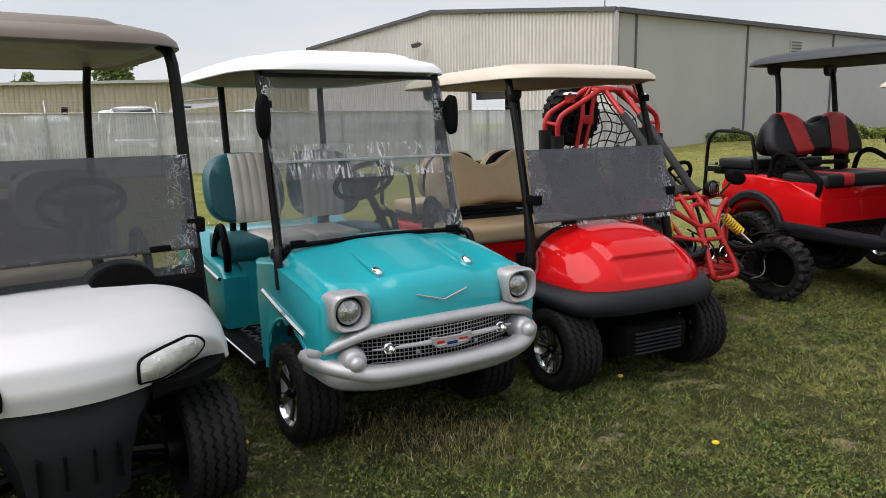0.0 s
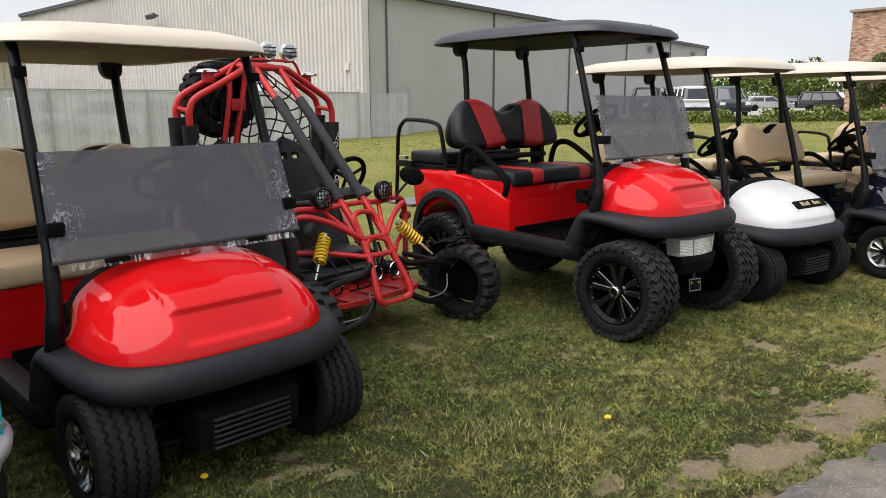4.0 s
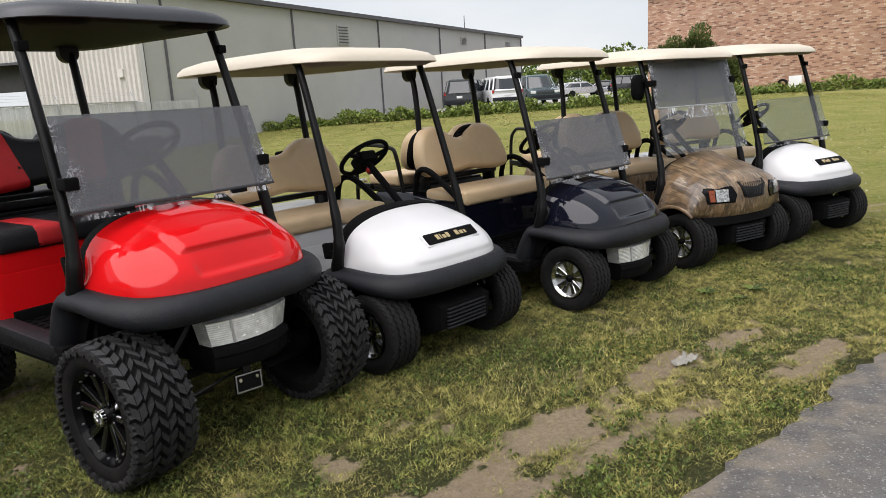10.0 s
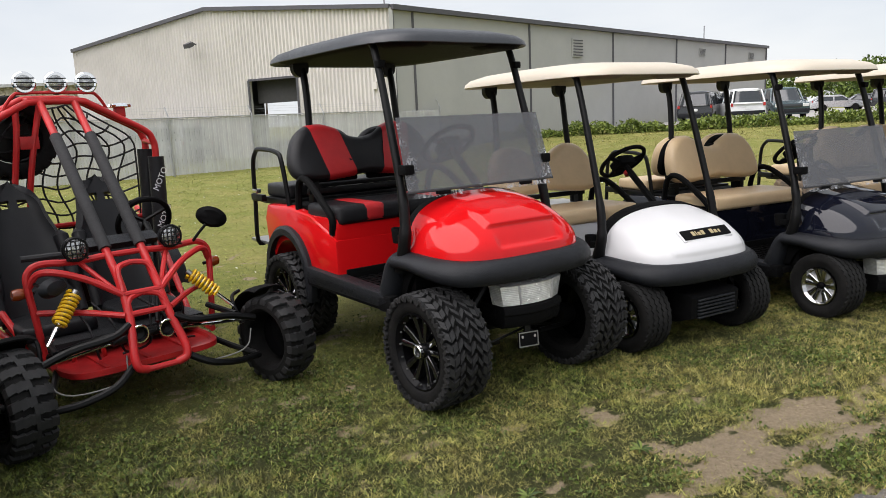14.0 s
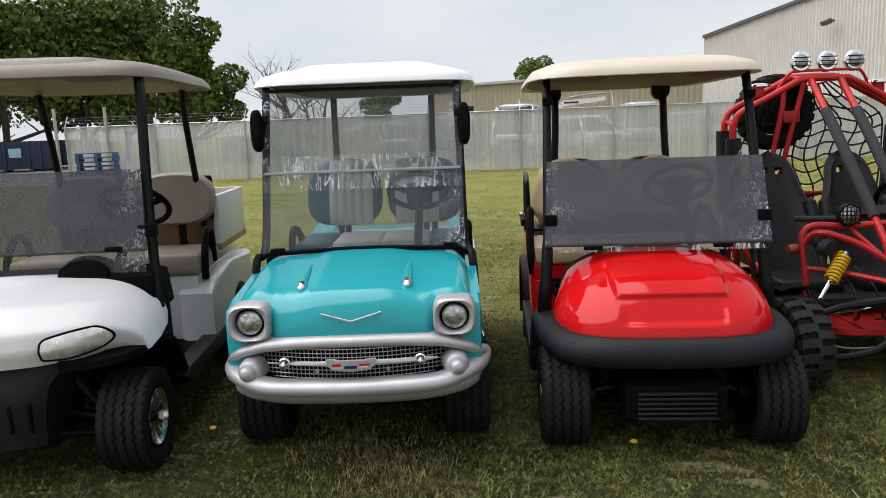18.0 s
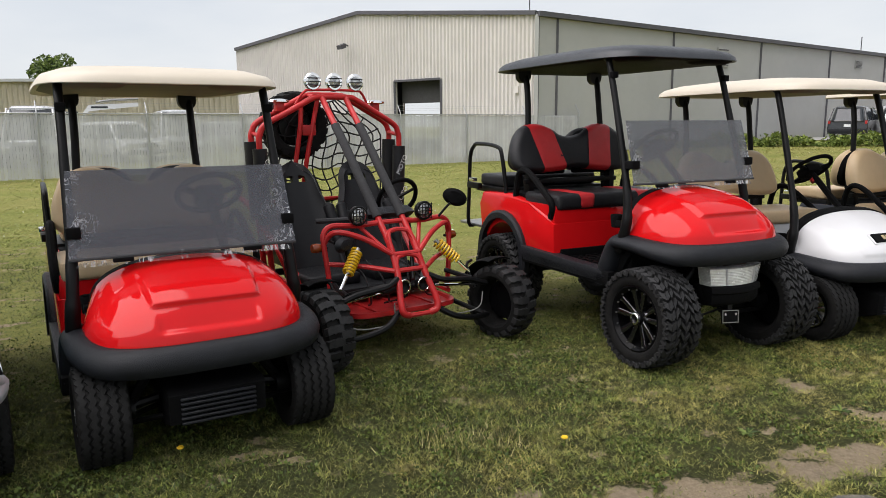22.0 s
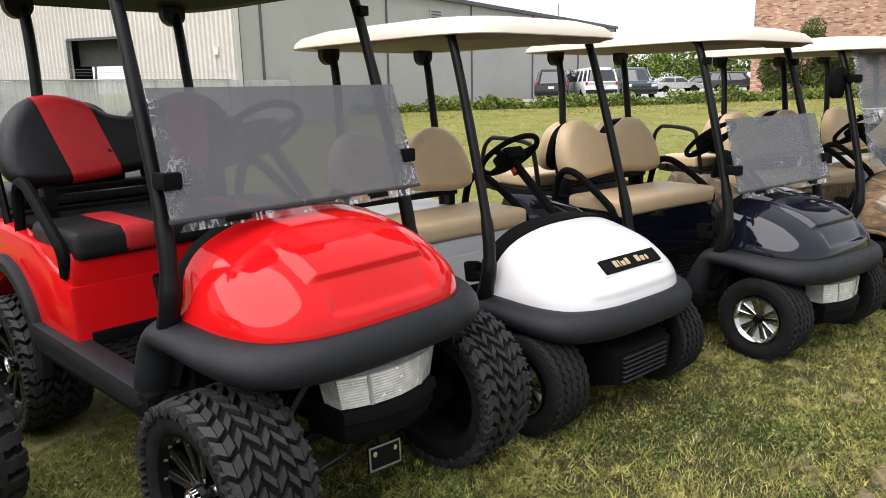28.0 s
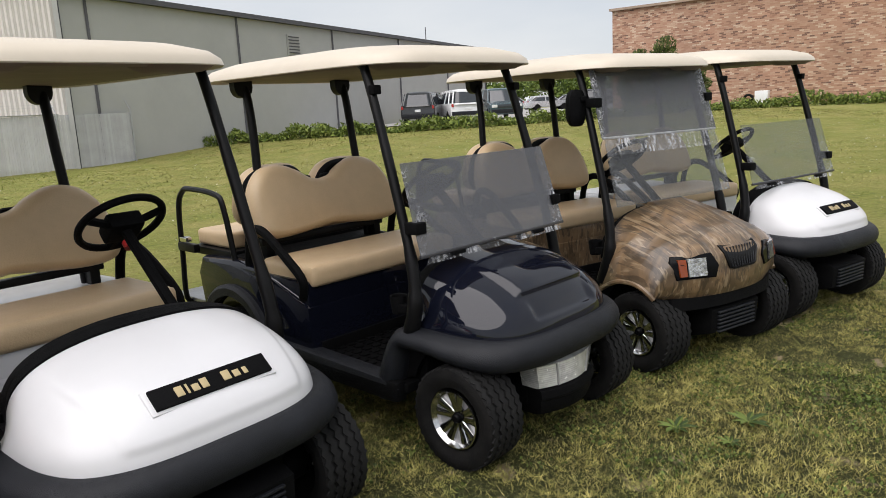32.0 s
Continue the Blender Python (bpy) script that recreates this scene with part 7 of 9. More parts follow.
def buggy(m):
    c = thing("dune_buggy", "red tube-frame dune buggy with net, spotlights and spare tyre", "buggy", m)
    R, K = M["redtube"], M["tube"]
    P = lambda n, bm, mt, lb="", parent=None: part(n, bm, mt, parent or c, lb)
    # cage: two hoops side by side
    for y, dz, nm in ((0.97, 0.0, "roll_hoop"), (0.81, -0.02, "front_hoop")):
        hoop = [(-0.53, y, 0.42), (-0.565, y, 0.85), (-0.585, y, 1.36 + dz), (-0.575, y, 1.46 + dz), (-0.53, y - 0.005, 1.525 + dz), (-0.36, y - 0.02, 1.615 + dz), (-0.20, y - 0.03, 1.70 + dz), (-0.14, y - 0.035, 1.722 + dz), (0.0, y - 0.035, 1.725 + dz)]
        P(nm, bars([hoop + mirror_x(hoop)[::-1][1:]], 0.0225, 10), R)
    for q in ([[(x, 0.77, 1.70), (x, 0.95, 1.722)] for x in (-0.14, 0.14)] + [[(-0.575, 0.81, 1.42), (-0.575, 0.97, 1.44)], [(0.575, 0.81, 1.42), (0.575, 0.97, 1.44)], [(-0.53, 1.0, 0.92), (0.53, 1.0, 0.92)]]):
        P("roof_rail", bars([q], 0.016), R)
    # spare wheel carrier
    P("carrier_bar", bars([[(-0.19, 0.95, 1.70), (-0.21, 0.93, 1.50), (-0.25, 0.96, 1.20)]], 0.019), R)
    P("carrier_bar", bars([[(-0.05, 0.95, 1.71), (-0.12, 0.93, 1.45), (-0.17, 0.96, 1.16), (-0.19, 1.0, 0.92)]], 0.019), R)
    P("carrier_plate", block(-0.20, -0.09, 0.915, 0.93, 1.42, 1.50, 0.006), R)
    for s in (-1, 1):
        P("front_bar", bars([[(s * 0.098, 0.78, 1.705), (s * 0.096, 0.40, 1.335), (s * 0.094, -0.04, 0.875), (s * 0.094, -0.20, 0.70), (s * 0.105, -0.31, 0.53), (s * 0.135, -0.395, 0.37), (s * 0.130, -0.42, 0.30), (s * 0.08, -0.41, 0.275)]], 0.0225, 10), R)
        P("bar_sleeve", bars([[(s * 0.097, 0.56, 1.492), (s * 0.096, 0.40, 1.335), (s * 0.094, -0.04, 0.878)]], 0.033, 10), M["foam"], "grey foam sleeve")
        for y, z0, z1, r in ((0.97, 0.80, 1.38, 0.056), (0.81, 0.78, 1.33, 0.052)):
            slv = P("hoop_sleeve", bars([[(s * 0.562, y, z0), (s * 0.575, y, (z0 + z1) / 2), (s * 0.584, y, z1)]], r, 12), M["seatblack"], "black padded sleeve")
        for y, z in ((0.750, 1.18), (0.750, 0.93)):
            letters("MOTO", 0.056, M["white"], c, Matrix.Translation((s * 0.575, y, z)) @ Matrix.Rotation(radians(90), 4, "X") @ Matrix.Rotation(radians(62), 4, "Z"))
        # rails from the hoop's foot down to the nose
        P("side_rail", bars([[(s * 0.60, 1.30, 0.95), (s * 0.585, 1.10, 0.90), (s * 0.565, 0.84, 0.74), (s * 0.51, 0.50, 0.50), (s * 0.46, 0.25, 0.34)]], 0.021), R)
        P("side_rail", bars([[(s * 0.555, 0.84, 0.76), (s * 0.50, 0.66, 0.50), (s * 0.47, 0.58, 0.34)]], 0.017), R)
        P("side_rail", bars([[(s * 0.44, -0.10, 0.32), (s * 0.47, 0.25, 0.33), (s * 0.53, 0.75, 0.40), (s * 0.53, 1.05, 0.46)]], 0.018), R)
        # nose frame
        P("nose_loop", bars([[(s * 0.10, -0.06, 0.848), (s * 0.26, -0.035, 0.835), (s * 0.42, -0.02, 0.845), (s * 0.485, -0.02, 0.805), (s * 0.492, -0.03, 0.72), (s * 0.475, -0.05, 0.52), (s * 0.46, -0.05, 0.32)]], 0.0185), R)
        P("nose_loop", bars([[(s * 0.485, -0.03, 0.74), (s * 0.45, -0.06, 0.80), (s * 0.38, -0.10, 0.805), (s * 0.25, -0.16, 0.755), (s * 0.10, -0.245, 0.655)]], 0.0185), R)
        P("nose_strut", bars([[(s * 0.48, -0.04, 0.60), (s * 0.30, -0.15, 0.585), (s * 0.12, -0.30, 0.555)]], 0.0165), R)
        P("nose_strut", bars([[(s * 0.24, -0.03, 0.835), (s * 0.17, -0.13, 0.74), (s * 0.11, -0.22, 0.66)]], 0.0145), R)
        P("nose_strut", bars([[(s * 0.46, -0.05, 0.36), (s * 0.30, -0.24, 0.44), (s * 0.13, -0.34, 0.48)]], 0.0165), K)
        lamp = P("spotlight", lathe([(0.0, 0.040), (0.02, 0.062), (0.055, 0.068), (0.062, 0.062)], None, 24, Matrix.Translation((s * 0.256, -0.02, 0.905)) @ Matrix.Rotation(radians(-90), 4, "Z")), K, "round black spotlight")
        P("lens", lathe([(0.055, 0.061), (0.066, 0.048), (0.070, 0.001)], None, 20, Matrix.Translation((s * 0.256, -0.02, 0.905)) @ Matrix.Rotation(radians(-90), 4, "Z")), M["lampglass"], "", lamp)
        g = bmesh.new()
        for k in range(-2, 3):
            tube([(s * 0.256 + 0.024 * k, -0.094, 0.905 - 0.056), (s * 0.256 + 0.024 * k, -0.094, 0.905 + 0.056)], 0.003, g, 4, smooth=False)
            tube([(s * 0.256 - 0.056, -0.095, 0.905 + 0.024 * k), (s * 0.256 + 0.056, -0.095, 0.905 + 0.024 * k)], 0.003, g, 4, smooth=False)
        tagged(P("lamp_guard", g, K, "", lamp), kind="stuff")
        P("lamp_foot", block(s * 0.256 - 0.015, s * 0.256 + 0.015, -0.05, -0.02, 0.835, 0.86, 0.004), M["steel"], "", lamp)
        shock(c, (s * 0.300, -0.14, 0.70), (s * 0.500, -0.275, 0.475))
        P("upper_wishbone", bars([[(s * 0.12, -0.33, 0.51), (s * 0.22, -0.36, 0.47), (s * 0.42, -0.35, 0.445), (s * 0.58, -0.36, 0.40)]], 0.020), K)
        P("upper_wishbone", bars([[(s * 0.44, -0.06, 0.46), (s * 0.46, -0.16, 0.45), (s * 0.48, -0.33, 0.44)]], 0.018), K)
        P("lower_wishbone", bars([[(s * 0.14, -0.38, 0.30), (s * 0.26, -0.43, 0.23), (s * 0.42, -0.42, 0.19), (s * 0.58, -0.38, 0.18)]], 0.020), K)
        P("lower_wishbone", bars([[(s * 0.42, -0.05, 0.27), (s * 0.50, -0.24, 0.22), (s * 0.58, -0.37, 0.18)]], 0.018), K)
        P("tie_rod", bars([[(s * 0.10, -0.24, 0.42), (s * 0.56, -0.28, 0.38)]], 0.009), M["chrome"], "bright steel tie rod")
        P("rod_boot", bars([[(s * 0.10, -0.24, 0.42), (s * 0.19, -0.25, 0.414)]], 0.024, 10), M["seatblack"])
        P("brake_hose", bars([[(s * 0.16, -0.36, 0.36), (s * 0.20, -0.40, 0.25), (s * 0.38, -0.42, 0.235), (s * 0.50, -0.40, 0.26), (s * 0.55, -0.36, 0.34)]], 0.0042), M["hose"], "pale looping brake hose")
        buggy_wheel(c, (s * 0.70, -0.38, 0.262), s, 0.262, 0.19, 8)
        buggy_wheel(c, (s * 0.70, 1.42, 0.285), s, 0.285, 0.25, 0)
        fen = sheet(lambda u, v: (s * (0.57 + 0.20 * u), -0.37 + 0.315 * math.cos(radians(15 + 80 * v)), 0.262 + 0.315 * math.sin(radians(15 + 80 * v)) - 0.02 * abs(2 * u - 1) ** 3), 6, 16, 0.008)
        P("front_mudguard", fen, M["black"], "black plastic mudguard")
        P("mudguard_stay", bars([[(s * 0.54, -0.28, 0.36), (s * 0.53, -0.20, 0.50), (s * 0.60, -0.16, 0.53)]], 0.011), K)
        fen = sheet(lambda u, v: (s * (0.57 + 0.26 * u), 1.42 + 0.37 * math.cos(radians(20 + 150 * v)), 0.33 + 0.40 * math.sin(radians(20 + 150 * v)) - 0.03 * u ** 4), 6, 18, 0.008)
        P("rear_mudguard", fen, M["trim"], "grey plastic rear mudguard")
        P("turn_signal", lathe([(-0.032, 0.001), (-0.032, 0.028), (0.0, 0.033), (0.03, 0.026), (0.035, 0.001)], None, 14, Matrix.Translation((s * 0.53, 0.0, 0.705))), M["amber"], "amber turn signal")
        P("signal_stalk", bars([[(s * 0.46, -0.02, 0.705), (s * 0.51, 0.0, 0.705)]], 0.010), K)
    # bars that join both sides of the nose
    for q in ([(-0.10, -0.06, 0.848), (0.10, -0.06, 0.848)], [(-0.10, -0.245, 0.655), (0.10, -0.245, 0.655)], [(-0.105, -0.30, 0.555), (0.105, -0.30, 0.555)],
              [(-0.10, -0.24, 0.665), (-0.085, -0.16, 0.775), (-0.03, -0.135, 0.80), (0.03, -0.135, 0.80), (0.085, -0.16, 0.775), (0.10, -0.24, 0.665)],
              [(-0.11, -0.335, 0.49), (-0.09, -0.27, 0.615), (-0.03, -0.245, 0.645), (0.03, -0.245, 0.645), (0.09, -0.27, 0.615), (0.11, -0.335, 0.49)],
              [(-0.08, -0.41, 0.275), (0.08, -0.41, 0.275)]):
        P("cross_bar", bars([q], 0.0165), R)
    P("floor_pan", round_slab(0.43, -0.30, 1.00, 0.255, 0.295, 0.02), R, "red steel floor pan")
    for x in (-0.22, 0.0, 0.22):
        P("floor_rib", block(x - 0.012, x + 0.012, -0.24, 0.30, 0.277, 0.290, 0.004), R)
    P("pan_bracket", bars([[(-0.32, -0.02, 0.30), (-0.30, -0.06, 0.37), (-0.20, -0.08, 0.38), (-0.17, -0.05, 0.30)]], 0.013), R)
    P("dash_panel", extruded([(0.04, 0.86), (-0.02, 0.90), (0.08, 0.935), (0.22, 0.91), (0.20, 0.84)], -0.20, 0.22, 0.014), M["trim"], "dull grey dash cover")
    P("grab_handle", bars([[(-0.46, 0.16, 0.86), (-0.22, 0.10, 0.86)]], 0.018), M["foam"], "foam-covered grab handle")
    mm = Matrix.Translation((0.26, 0.30, 0.965)) @ Matrix.Rotation(radians(-62), 4, "X")
    sw = P("steering_wheel", ring(0.155, 0.017, None, 30, 8, mm), M["black"])
    P("steering_shaft", bars([[(0.26, 0.30, 0.965), (0.22, 0.08, 0.82), (0.08, -0.2, 0.46)]], 0.014), K)
    for a in (90, 210, 330):
        d = Vector((math.cos(radians(a)), math.sin(radians(a)), 0))
        P("spoke", tube([mm @ (d * 0.01), mm @ (d * 0.155)], 0.012, None, 6, smooth=False), K, "", sw)
    for x in (-0.30, 0.21):
        bucket_seat(c, x)
    P("seat_bench", block(-0.47, 0.47, 0.06, 0.66, 0.32, 0.39, 0.02), M["bucket"], "low black seat base")
    # spotlights on the roof bar
    P("lamp_bar", bars([[(-0.30, 0.80, 1.65), (-0.24, 0.78, 1.735), (-0.17, 0.77, 1.755), (0.17, 0.77, 1.755), (0.24, 0.78, 1.735), (0.30, 0.80, 1.65)]], 0.010), R)
    for x in (-0.170, 0.005, 0.180):
        mm = Matrix.Translation((x, 0.83, 1.815)) @ Matrix.Rotation(radians(-90), 4, "Z")
        lamp = P("roof_spotlight", lathe([(0.0, 0.035), (0.03, 0.060), (0.065, 0.066), (0.072, 0.058)], None, 24, mm), M["chrome"], "round chrome spotlight")
        P("lens", lathe([(0.066, 0.057), (0.074, 0.042), (0.077, 0.001)], None, 20, mm), M["lampglass"], "", lamp)
        g = bmesh.new()
        for k in (-1, 0, 1):
            tube([(x - 0.055, 0.752, 1.815 + 0.026 * k), (x + 0.055, 0.752, 1.815 + 0.026 * k)], 0.004, g, 4, smooth=False)
        tagged(P("lamp_guard", g, K, "", lamp), kind="stuff")
        P("lamp_foot", block(x - 0.012, x + 0.012, 0.765, 0.81, 1.745, 1.765), K, "", lamp)
    for s in (-1, 1):
        ml = P("marker_light", loft([superring(s * 0.40, 0.86, z, rx, ry, 2.4, 24) for z, rx, ry in ((1.655, 0.030, 0.025), (1.668, 0.080, 0.050), (1.682, 0.074, 0.046), (1.690, 0.03, 0.02))]), M["chrome"], "oval chrome marker light")
        P("marker_lens", block(s * 0.40 - 0.06, s * 0.40 + 0.06, 0.815, 0.835, 1.662, 1.680, 0.006), M["amber"], "red and amber lens", ml)
        P("marker_foot", block(s * 0.40 - 0.03, s * 0.40 + 0.03, 0.84, 0.90, 1.60, 1.66, 0.006), R, "", ml)
    # spare wheel and net
    mm = pose(-0.205, 1.075, 1.495, 8, 0, 90)
    sp = attach("spare_wheel", once("bug_spare_rim", lambda: rim_dish(0.155, 0.13)), M["blackrim"], c)
    sp.matrix_basis = mm
    attach("tyre", once("bug0.26ty", lambda: mud_tyre(0.262, 0.19)), M["rubber"], sp, "knobbly black spare tyre")
    tagged(attach("tread", once("bug0.26tr", lambda: mud_tread(0.262, 0.19, 20)), M["rubber"], sp), kind="stuff")
    attach("hub_disc", once("bug_spare_disc", lambda: lathe([(-0.03, 0.001), (-0.03, 0.10), (-0.015, 0.155), (0.0, 0.155)], None, 28, caps=False)), M["tube"], sp)
    net = bmesh.new()
    def net_at(u, v):
        z = 0.86 + 0.84 * v
        w = 0.52 if z < 1.46 else 0.52 - (z - 1.46) * 1.55
        return (-w + 2 * w * u, 1.02 + 0.05 * math.sin(3 * u) * math.sin(3 * v) + 0.03 * math.sin(9 * u + 4 * v), z - 0.03 * math.sin(math.pi * u))
    for k in range(12):
        tube([net_at((k + 0.3 * math.sin(j)) / 11 if 0 < k < 11 else k / 11, j / 12) for j in range(13)], 0.0065, net, 5, 2)
    for k in range(11):
        tube([net_at(j / 12, (k + 0.25 * math.sin(j * 1.7)) / 10 if 0 < k < 10 else k / 10) for j in range(13)], 0.0065, net, 5, 2)
    P("cargo_net", net, M["seatblack"], "black webbing net")
    # mirrors
    st = P("mirror_stalk", bars([[(0.40, -0.03, 0.845), (0.43, -0.05, 0.89), (0.47, -0.08, 0.945)]], 0.009), K)
    P("mirror", lathe([(-0.018, 0.001), (-0.018, 0.05), (0.0, 0.072), (0.022, 0.05), (0.03, 0.001)], None, 22, Matrix.Translation((0.505, -0.09, 0.985)) @ Matrix.Rotation(radians(60), 4, "Z") @ Matrix.Rotation(radians(20), 4, "X") @ Matrix.Diagonal((1, 1.25, 0.85, 1))), M["black"], "black oval mirror", st)
    st = P("mirror_stalk", bars([[(-0.47, -0.03, 0.76), (-0.45, -0.10, 0.745)]], 0.009), K)
    P("mirror", lathe([(-0.02, 0.001), (-0.02, 0.05), (0.0, 0.072), (0.03, 0.05), (0.04, 0.001)], None, 22, Matrix.Translation((-0.405, -0.13, 0.735)) @ Matrix.Rotation(radians(-60), 4, "Z") @ Matrix.Diagonal((1, 1.3, 0.72, 1))), M["trim"], "folded grey mirror", st)
    for x in (-0.075, 0.075):
        horn = P("air_horn", lathe([(0.0, 0.028), (0.03, 0.034), (0.055, 0.047), (0.066, 0.048), (0.068, 0.040), (0.05, 0.03), (0.04, 0.001)], None, 22, Matrix.Translation((x, -0.275, 0.452)) @ Matrix.Rotation(radians(-90), 4, "Z"), caps=False), M["tube"], "round black horn with chrome rim")
        P("horn_rim", ring(0.044, 0.006, None, 24, 6, Matrix.Translation((x, -0.343, 0.452)) @ Matrix.Rotation(radians(90), 4, "X")), M["chrome"], "", horn)
    # controls and lines in the foot well
    P("brake_cylinder", tube([(-0.14, -0.10, 0.40), (-0.02, -0.18, 0.42), (0.06, -0.24, 0.43)], 0.022, None, 8), K, "black brake cylinder")
    P("steering_rack", tube([(-0.22, -0.24, 0.42), (0.22, -0.24, 0.42)], 0.020, None, 8, smooth=False), K)
    for x in (0.20, 0.32):
        ped = P("pedal_arm", bars([[(x, 0.06, 0.54), (x, 0.02, 0.44), (x, 0.06, 0.34)]], 0.009), K)
        P("pedal_pad", block(x - 0.035, x + 0.035, 0.03, 0.05, 0.32, 0.38, 0.005), M["black"], "", ped)
    for x, dx in ((-0.20, 0.05), (0.12, -0.07), (0.02, 0.10), (-0.30, 0.03)):
        P("control_cable", bars([[(x, -0.04, 0.60), (x + dx, -0.18, 0.50), (x + dx * 1.5, -0.22, 0.36), (x + dx * 3, -0.10, 0.30)]], 0.007), M["seatblack"])
    P("rear_engine", block(-0.28, 0.28, 1.15, 1.6, 0.35, 0.72, 0.04), K)
    P("rear_rail", bars([[(-0.53, 1.0, 0.46), (-0.40, 1.45, 0.45), (0.40, 1.45, 0.45), (0.53, 1.0, 0.46)]], 0.018), R)
    P("rear_axle", tube([(-0.66, 1.42, 0.285), (0.66, 1.42, 0.285)], 0.03, None, 10, smooth=False), K)
    return c


M["bucket"] = mat("black_bucket_vinyl", (0.0075, 0.008, 0.010), 0.50, spec=0.30, var=0.15, scale=8.0, bump=0.2, bscale=200.0)
M["cloth"] = mat("black_seat_cloth", (0.006, 0.0065, 0.009), 0.85, spec=0.15, var=0.2, scale=18.0, bump=0.3, bscale=300.0)

# ---- the row of vehicles ----
golf_cart("red golf cart with a beige roof and tan seats", pose(2.040, 4.737, 0, 0, 0, 39), M["red"], M["beige"], M["tan"], "grille", kit=True, screen_mat="darkfilm")
golf_cart("lifted red golf cart with black roof and all-terrain tyres", pose(4.684, 6.436, 0, 0, 0, 35), M["red"], M["roofblack"], M["seatblack"], "lights", "mud", 0.215, kit=True, stripes=M["seatred"])
golf_cart("white golf cart with a name plate and tan seats", pose(5.92, 7.10, 0, 0, 0, 29), M["white"], M["beige"], M["tan"], "grille", plate=True, screen="none", roof_dz=0.03)
golf_cart("midnight black golf cart with chrome wheels and tan seats", pose(7.445, 7.608, 0, 0, 0, 26), M["navy"], M["beige"], M["tan"], "lights", kit=True, roof_dz=0.025)
CAMO = golf_cart("reed-camouflage golf cart with a tall filmed windscreen", pose(8.826, 8.095, 0, 0, 0, 13.1), M["camo"], M["beige"], M["tan"], "grille", screen="full", body=None, kit=True)
golf_cart("white golf cart parked at the end of the row", pose(10.145, 8.477, 0, 0, 0, 14.5), M["white"], M["beige"], M["tan"], "grille", plate=True, screen_mat="thinfilm", roof_dz=0.025)
classic_cart(pose(0.878, 3.939, 0, 0, 0, 42.7))
utility_cart(pose(-0.005, 2.695, 0, 0, 0, 46.5))
buggy(pose(2.538, 6.48, 0, 0, 0, 42.5))

# ---- nose of the camouflage cart ----
def camo_top(u, v):
    """Cowl and wings in one shell: a broad nose, arches over the wheels, a spine along the middle."""
    s = 2 * u - 1
    a = abs(s)
    y, top, w, low = lerp_table(v, [(0.0, -0.262, 0.425, 0.520, 0.425), (0.05, -0.278, 0.470, 0.535, 0.425), (0.12, -0.282, 0.545, 0.548, 0.430), (0.22, -0.266, 0.645, 0.560, 0.445), (0.34, -0.205, 0.705, 0.570, 0.480), (0.45, -0.12, 0.752, 0.575, 0.512), (0.7, 0.06, 0.822, 0.575, 0.505), (1.0, 0.26, 0.882, 0.545, 0.42)])
    p = (1 - a ** 3.6) ** 0.5 if a < 1 else 0.0
    spine = 0.022 * (1 - ease(a, 0.20 + 0.06 * v, 0.30 + 0.06 * v)) * ease(v, 0.10, 0.2)
    brow = 0.020 * ease(a, 0.34, 0.44) * (1 - ease(a, 0.86, 0.97)) * ease(v, 0.20, 0.26) * (1 - ease(v, 0.26, 0.55))
    return (s * w, y + 0.15 * a ** 2.4 * (1 - v) + 0.03 * a * a, low + (top - low) * p + spine + brow)


def camo_on(x, z, out):
    """The place on the nose at a width and a height, moved outwards."""
    for k in range(200):
        v = 0.4 * k / 199
        w = camo_top(1.0, v)[0]
        p = camo_top(0.5 + 0.5 * x / w, v)
        if p[2] >= z:
            break
    return Vector((x, p[1] - out, z))


